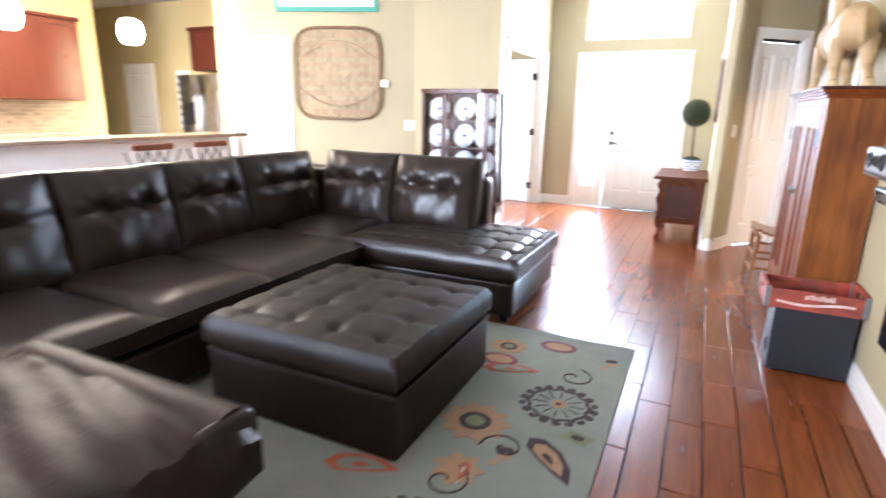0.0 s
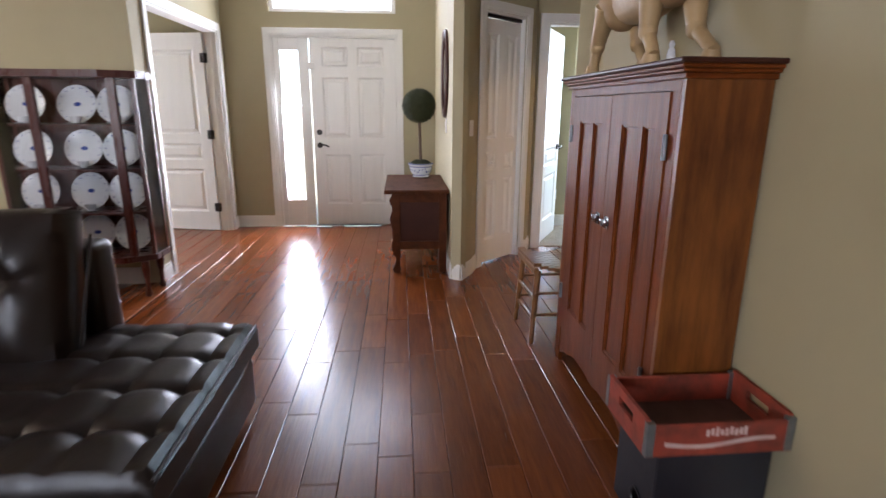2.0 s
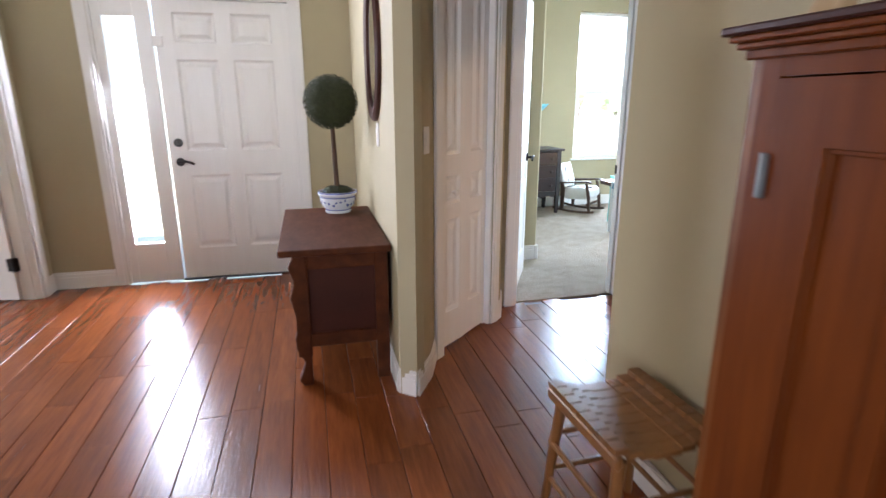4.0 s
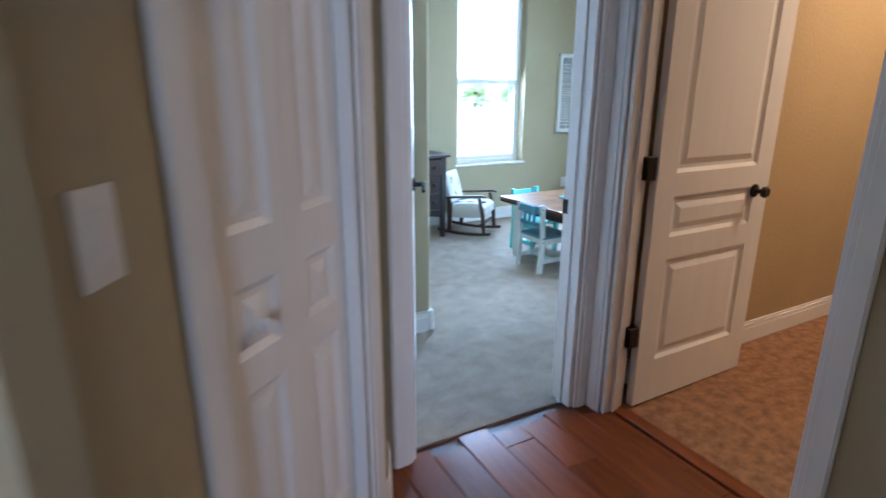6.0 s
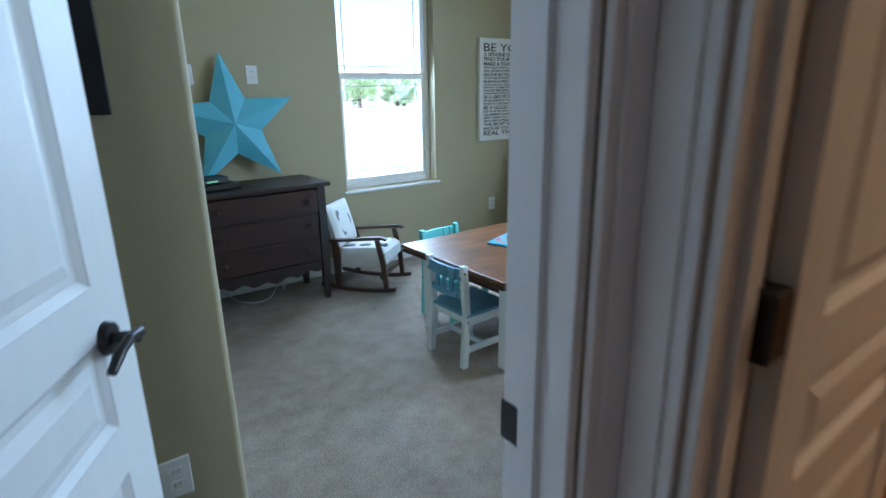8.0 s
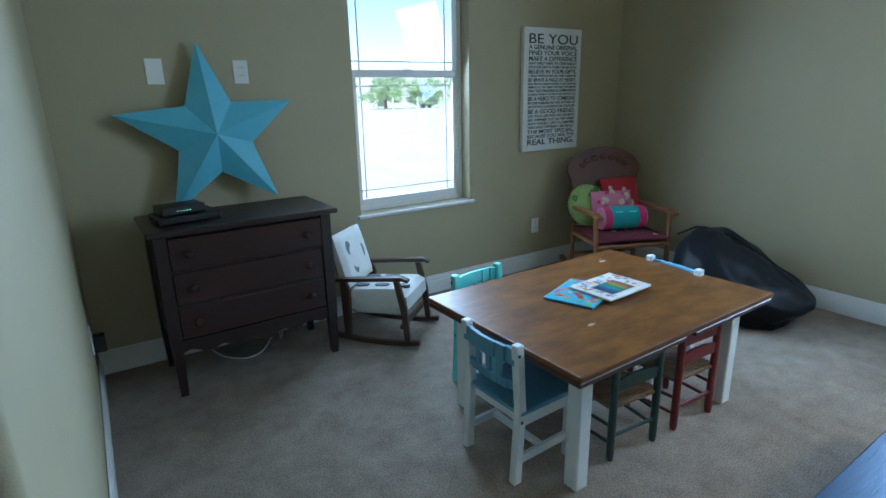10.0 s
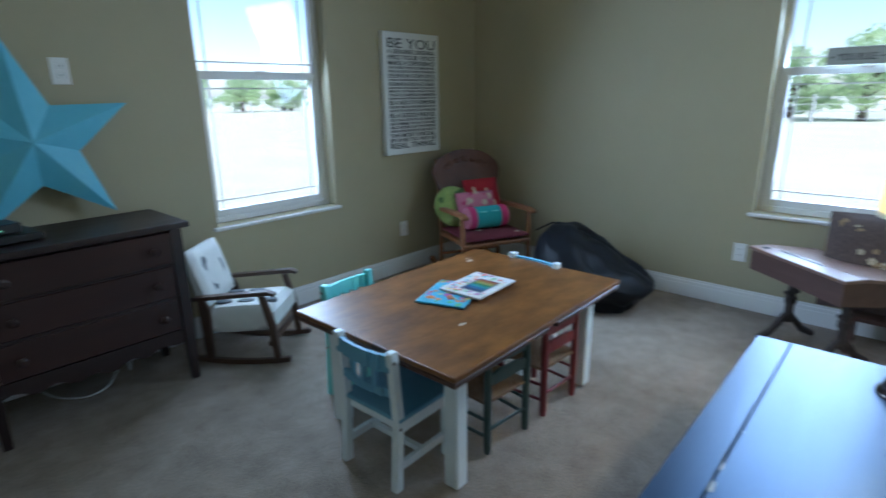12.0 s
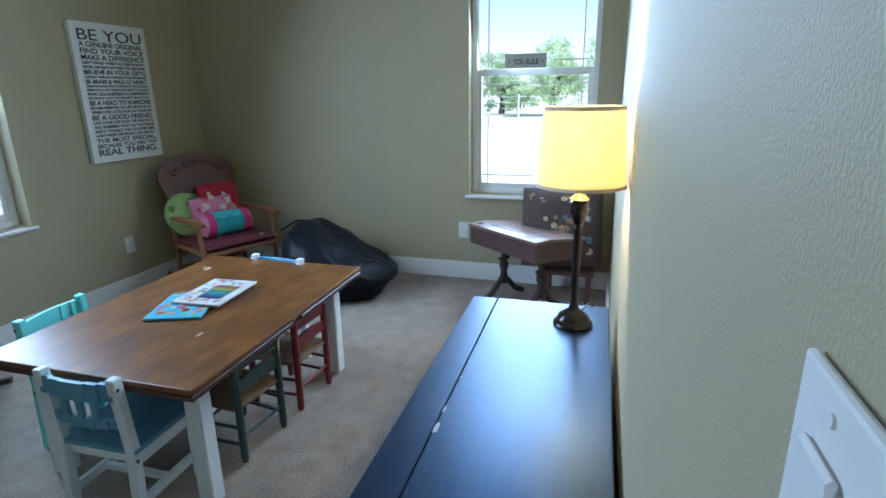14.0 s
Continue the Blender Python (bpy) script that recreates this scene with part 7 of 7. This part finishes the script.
# bathroom: striped curtain, rod, mats
CURT_W = mat("curtain_white", (0.70, 0.66, 0.60), None, 0.9, 8, 0.2, 90)
CURT_B = mat("curtain_black", (0.02, 0.02, 0.024), None, 0.9, 8, 0.2, 90)
CURT_Y = mat("curtain_mustard", (0.46, 0.26, 0.05), None, 0.9, 8, 0.2, 90)
th = thing("shower_curtain", pose(5.30, 6.93, 0), "black and white striped shower curtain with a mustard hem", "shower curtain")
zs = [0.16, 0.34] + [0.34 + 0.152 * (k + 1) for k in range(11)]
for k, (z0, z1) in enumerate(zip(zs, zs[1:])):
    bm = bmesh.new()
    n = 60
    cols = []
    for i in range(n + 1):
        y = -1.4 * i / n
        x = 0.035 * math.sin(i * 1.05) + 0.012 * math.sin(i * 0.4)
        cols.append([bm.verts.new((x * (1.15 - 0.2 * z), y, z)) for z in (z0, z1)])
    for a, b in zip(cols, cols[1:]):
        bm.faces.new((a[0], b[0], b[1], a[1]))
    bmesh.ops.solidify(bm, geom=bm.faces[:], thickness=0.002)
    part("stripe", bm, CURT_Y if k == 0 else (CURT_B, CURT_W)[k % 2 == 0], th, smooth=True)
bm = bmesh.new()
tube(bm, (5.30, 6.965, 2.03), (5.30, 4.51, 2.03), 0.013, n=12)
solid("curtain_rod", bm, CHROME, "chrome shower curtain rod", "curtain rod", smooth=True)
th = thing("bathtub", pose(5.58, 5.75, 0), "white bathtub behind the striped curtain", "bathtub")
part("tub", B(-0.20, 0.20, -1.2, 1.15, 0, 0.45, bevel=0.03, seg=3), CHINA, th, smooth=True)
MATG = mat("bath_mat_grey", (0.12, 0.115, 0.11), None, 0.97, 20, 0.5, 160)
MATW = mat("bath_mat_white", (0.62, 0.60, 0.56), None, 0.97, 20, 0.5, 160)


def chevron_mat(m, lx, ly):
    t2 = thing("bath_mat", m, "grey and white chevron bath mat on the floor", "bath mat", "bath mats")
    part("pile", B(-lx / 2, lx / 2, -ly / 2, ly / 2, 0, 0.012, bevel=0.004), MATG, t2)
    n = int(ly / 0.075)
    for r in range(n):
        y = -ly / 2 + 0.02 + r * 0.075
        bm = bmesh.new()
        k = int(lx / 0.06)
        for i in range(k):
            x0, x1 = -lx / 2 + lx * i / k, -lx / 2 + lx * (i + 1) / k
            d0, d1 = (0.0, 0.035) if i % 2 == 0 else (0.035, 0.0)
            slab(bm, [(x0, y + d0), (x1, y + d1), (x1, y + d1 + 0.03), (x0, y + d0 + 0.03)], 0.011, 0.0135, "xy")
        if y + 0.07 < ly / 2:
            part("chevron_stripe", bm, MATW, t2)


chevron_mat(pose(4.98, 6.62, 0, 0, 0, 0), 0.42, 0.62)
chevron_mat(pose(3.93, 6.19, 0, 0, 0, 10), 0.70, 0.42)
plate("light_switch_bath", pose(3.40, 6.965, 1.22), 0.075, 0.118, "white rocker switch plate on the bathroom wall", rockers=1)

# ---- outside: fence and trees ----
# leaves and fence are coloured extra pale to carry haze and window glare
LEAF = mat("haze_pale_leaves", (0.46, 0.54, 0.33), (0.36, 0.44, 0.26), 0.7, 1.2, 0, 20)
ln, ll = LEAF.node_tree.nodes, LEAF.node_tree.links
lt, lm = ln.new("ShaderNodeBsdfTranslucent"), ln.new("ShaderNodeMixShader")
lt.inputs[0].default_value, lm.inputs[0].default_value = (0.62, 0.76, 0.44, 1), 0.55
ll.new(ln["Principled BSDF"].outputs[0], lm.inputs[1])
ll.new(lt.outputs[0], lm.inputs[2])
ll.new(lm.outputs[0], ln["Material Output"].inputs[0])
TRUNK = mat("tree_bark", (0.12, 0.09, 0.065), (0.07, 0.05, 0.038), 0.9, 4, 0.5, 20)
FENCE = mat("fence_wire", (0.55, 0.55, 0.53), None, 0.6, 6)
ft = thing("wire_fence", pose(0, 0, -0.15), "long wire fence across the lawn", "fence")
bm = bmesh.new()
for z in (0.25, 0.55, 0.85, 1.15):
    tube(bm, (32, -30, z), (32, 44, z), 0.012, n=5)
    tube(bm, (-20, 44, z), (32, 44, z), 0.012, n=5)
part("wire", bm, FENCE, ft)
for k in range(26):
    p, q = ((32, -30 + 3 * k), (-20 + 2.1 * k, 44))
    for x, y in (p, q):
        bm = bmesh.new()
        tube(bm, (x, y, 0), (x, y, 1.3), 0.05, 0.045, 8)
        part("post", bm, FENCE, ft)


def tree(x, y, h, seed):
    rnd = random.Random(seed)
    th = thing("tree", pose(x, y, -0.15, 0, 0, rnd.uniform(0, 360)), "leafy green tree beyond the lawn fence", "tree", "trees beyond the fence")
    bm = bmesh.new()
    tube(bm, (0, 0, 0), (0.1, 0.05, h * 0.45), 0.22, 0.13, 10)
    tips = []
    for k in range(7):
        a, z = rnd.uniform(0, 6.28), h * rnd.uniform(0.22, 0.45)
        p = Vector((0.05, 0.02, z))
        q = p + Vector((math.cos(a), math.sin(a), rnd.uniform(0.5, 1.0))) * h * 0.22
        tube(bm, p, q, 0.09, 0.04, 7)
        tips.append(q)
    part("trunk", bm, TRUNK, th)
    verts, faces = [], []
    clumps = [Vector((rnd.gauss(0, 0.27), rnd.gauss(0, 0.27), rnd.uniform(0.16, 0.95))) * h for _ in range(46)] + tips
    for c in clumps:
        r = h * rnd.uniform(0.07, 0.13)
        for _ in range(95):
            d = Vector((rnd.gauss(0, 1), rnd.gauss(0, 1), rnd.gauss(0, 0.8)))
            p = c + d * r * 0.6
            u = Vector((rnd.gauss(0, 1), rnd.gauss(0, 1), rnd.gauss(0, 1))).normalized()
            v = u.orthogonal().normalized()
            s = rnd.uniform(0.07, 0.15)
            i = len(verts)
            verts += [p + u * s, p + v * s * 0.6, p - u * s, p - v * s * 0.6]
            faces.append((i, i + 1, i + 2, i + 3))
    me = bpy.data.meshes.new("crown")
    me.from_pydata([tuple(v) for v in verts], [], faces)
    me.materials.append(LEAF)
    ob = new("crown", me)
    ob.parent = th
    return th


rt = random.Random(12)
for k in range(13):
    tree(35 + rt.uniform(0, 6), -8 + 3.0 * k + rt.uniform(-1.4, 1.4), rt.uniform(3.6, 5.4), 30 + k)
for k in range(20):
    tree(12 + 2.3 * k + rt.uniform(-1, 1), 60 + rt.uniform(0, 7), rt.uniform(3.0, 4.2), 60 + k)

# ---- hardwood planks, last ----
rf = random.Random(21)
fl = thing("floor_hardwood", pose(0, 0, 0), "hand-scraped reddish brown hardwood plank floor", "floor", kind="structure")
PW = 0.137
shared = {}


def plank_mesh(n):
    """A plank n tenths of a metre long with eased edges; alike lengths share it."""
    if n not in shared:
        bm = bmesh.new()
        box(bm, 0.0007, PW - 0.0007, 0.0007, n * 0.1 - 0.0007, -0.012, 0.0, 0.0)
        top = [e for e in bm.edges if all(v.co.z > -0.001 for v in e.verts)]
        bmesh.ops.bevel(bm, geom=top, offset=0.0022, segments=1, affect="EDGES")
        shared[n] = mesh_of(bm, "plank", PLANK)
    return shared[n]


rest_v, rest_f, near = [], [], 0


def clear(x, y):
    """Whether a plank here lies in the hall, the foyer or the walked side of the living room."""
    return (-1.60 < x < EX and y < FY) or (EX <= x < 2.44 and 5.42 < y < 6.98)


cols = int((2.49 + 9.2) / PW)
for c in range(cols):
    x = -9.2 + c * PW
    y1 = FY if x < EX - 0.05 else 6.978
    y = (-3.1 if x < EX - 0.05 else 5.42) - rf.uniform(0, 0.6)
    while y < y1:
        n = rf.choice((4, 5, 6, 7, 8, 9, 11, 12))
        L = n * 0.1
        if y + L > y1:
            n = max(1, int((y1 - y) * 10))
            L = n * 0.1
            if y1 - y < 0.1:
                break
        if clear(x + PW / 2, y + L / 2) and y > 2.4 and near < 300:
            ob = new("plank", plank_mesh(n))
            ob.parent = fl
            ob.location = (x, y, rf.uniform(-0.0006, 0.0006))
            near += 1
        else:
            i = len(rest_v)
            a, b, d, e = x + 0.002, x + PW - 0.002, y + 0.002, y + L - 0.002
            g = 0.003
            rest_v += [(a, d, -0.012), (b, d, -0.012), (b, e, -0.012), (a, e, -0.012), (a + g, d + g, 0), (b - g, d + g, 0), (b - g, e - g, 0), (a + g, e - g, 0)]
            rest_f += [(i + 4, i + 5, i + 6, i + 7), (i, i + 1, i + 5, i + 4), (i + 1, i + 2, i + 6, i + 5), (i + 2, i + 3, i + 7, i + 6), (i + 3, i, i + 4, i + 7)]
        y += L
me = bpy.data.meshes.new("far_planks")
me.from_pydata(rest_v, [], rest_f)
me.materials.append(PLANK)
ob = new("far_planks", me)
ob.parent = fl
tagged(ob, kind="stuff")
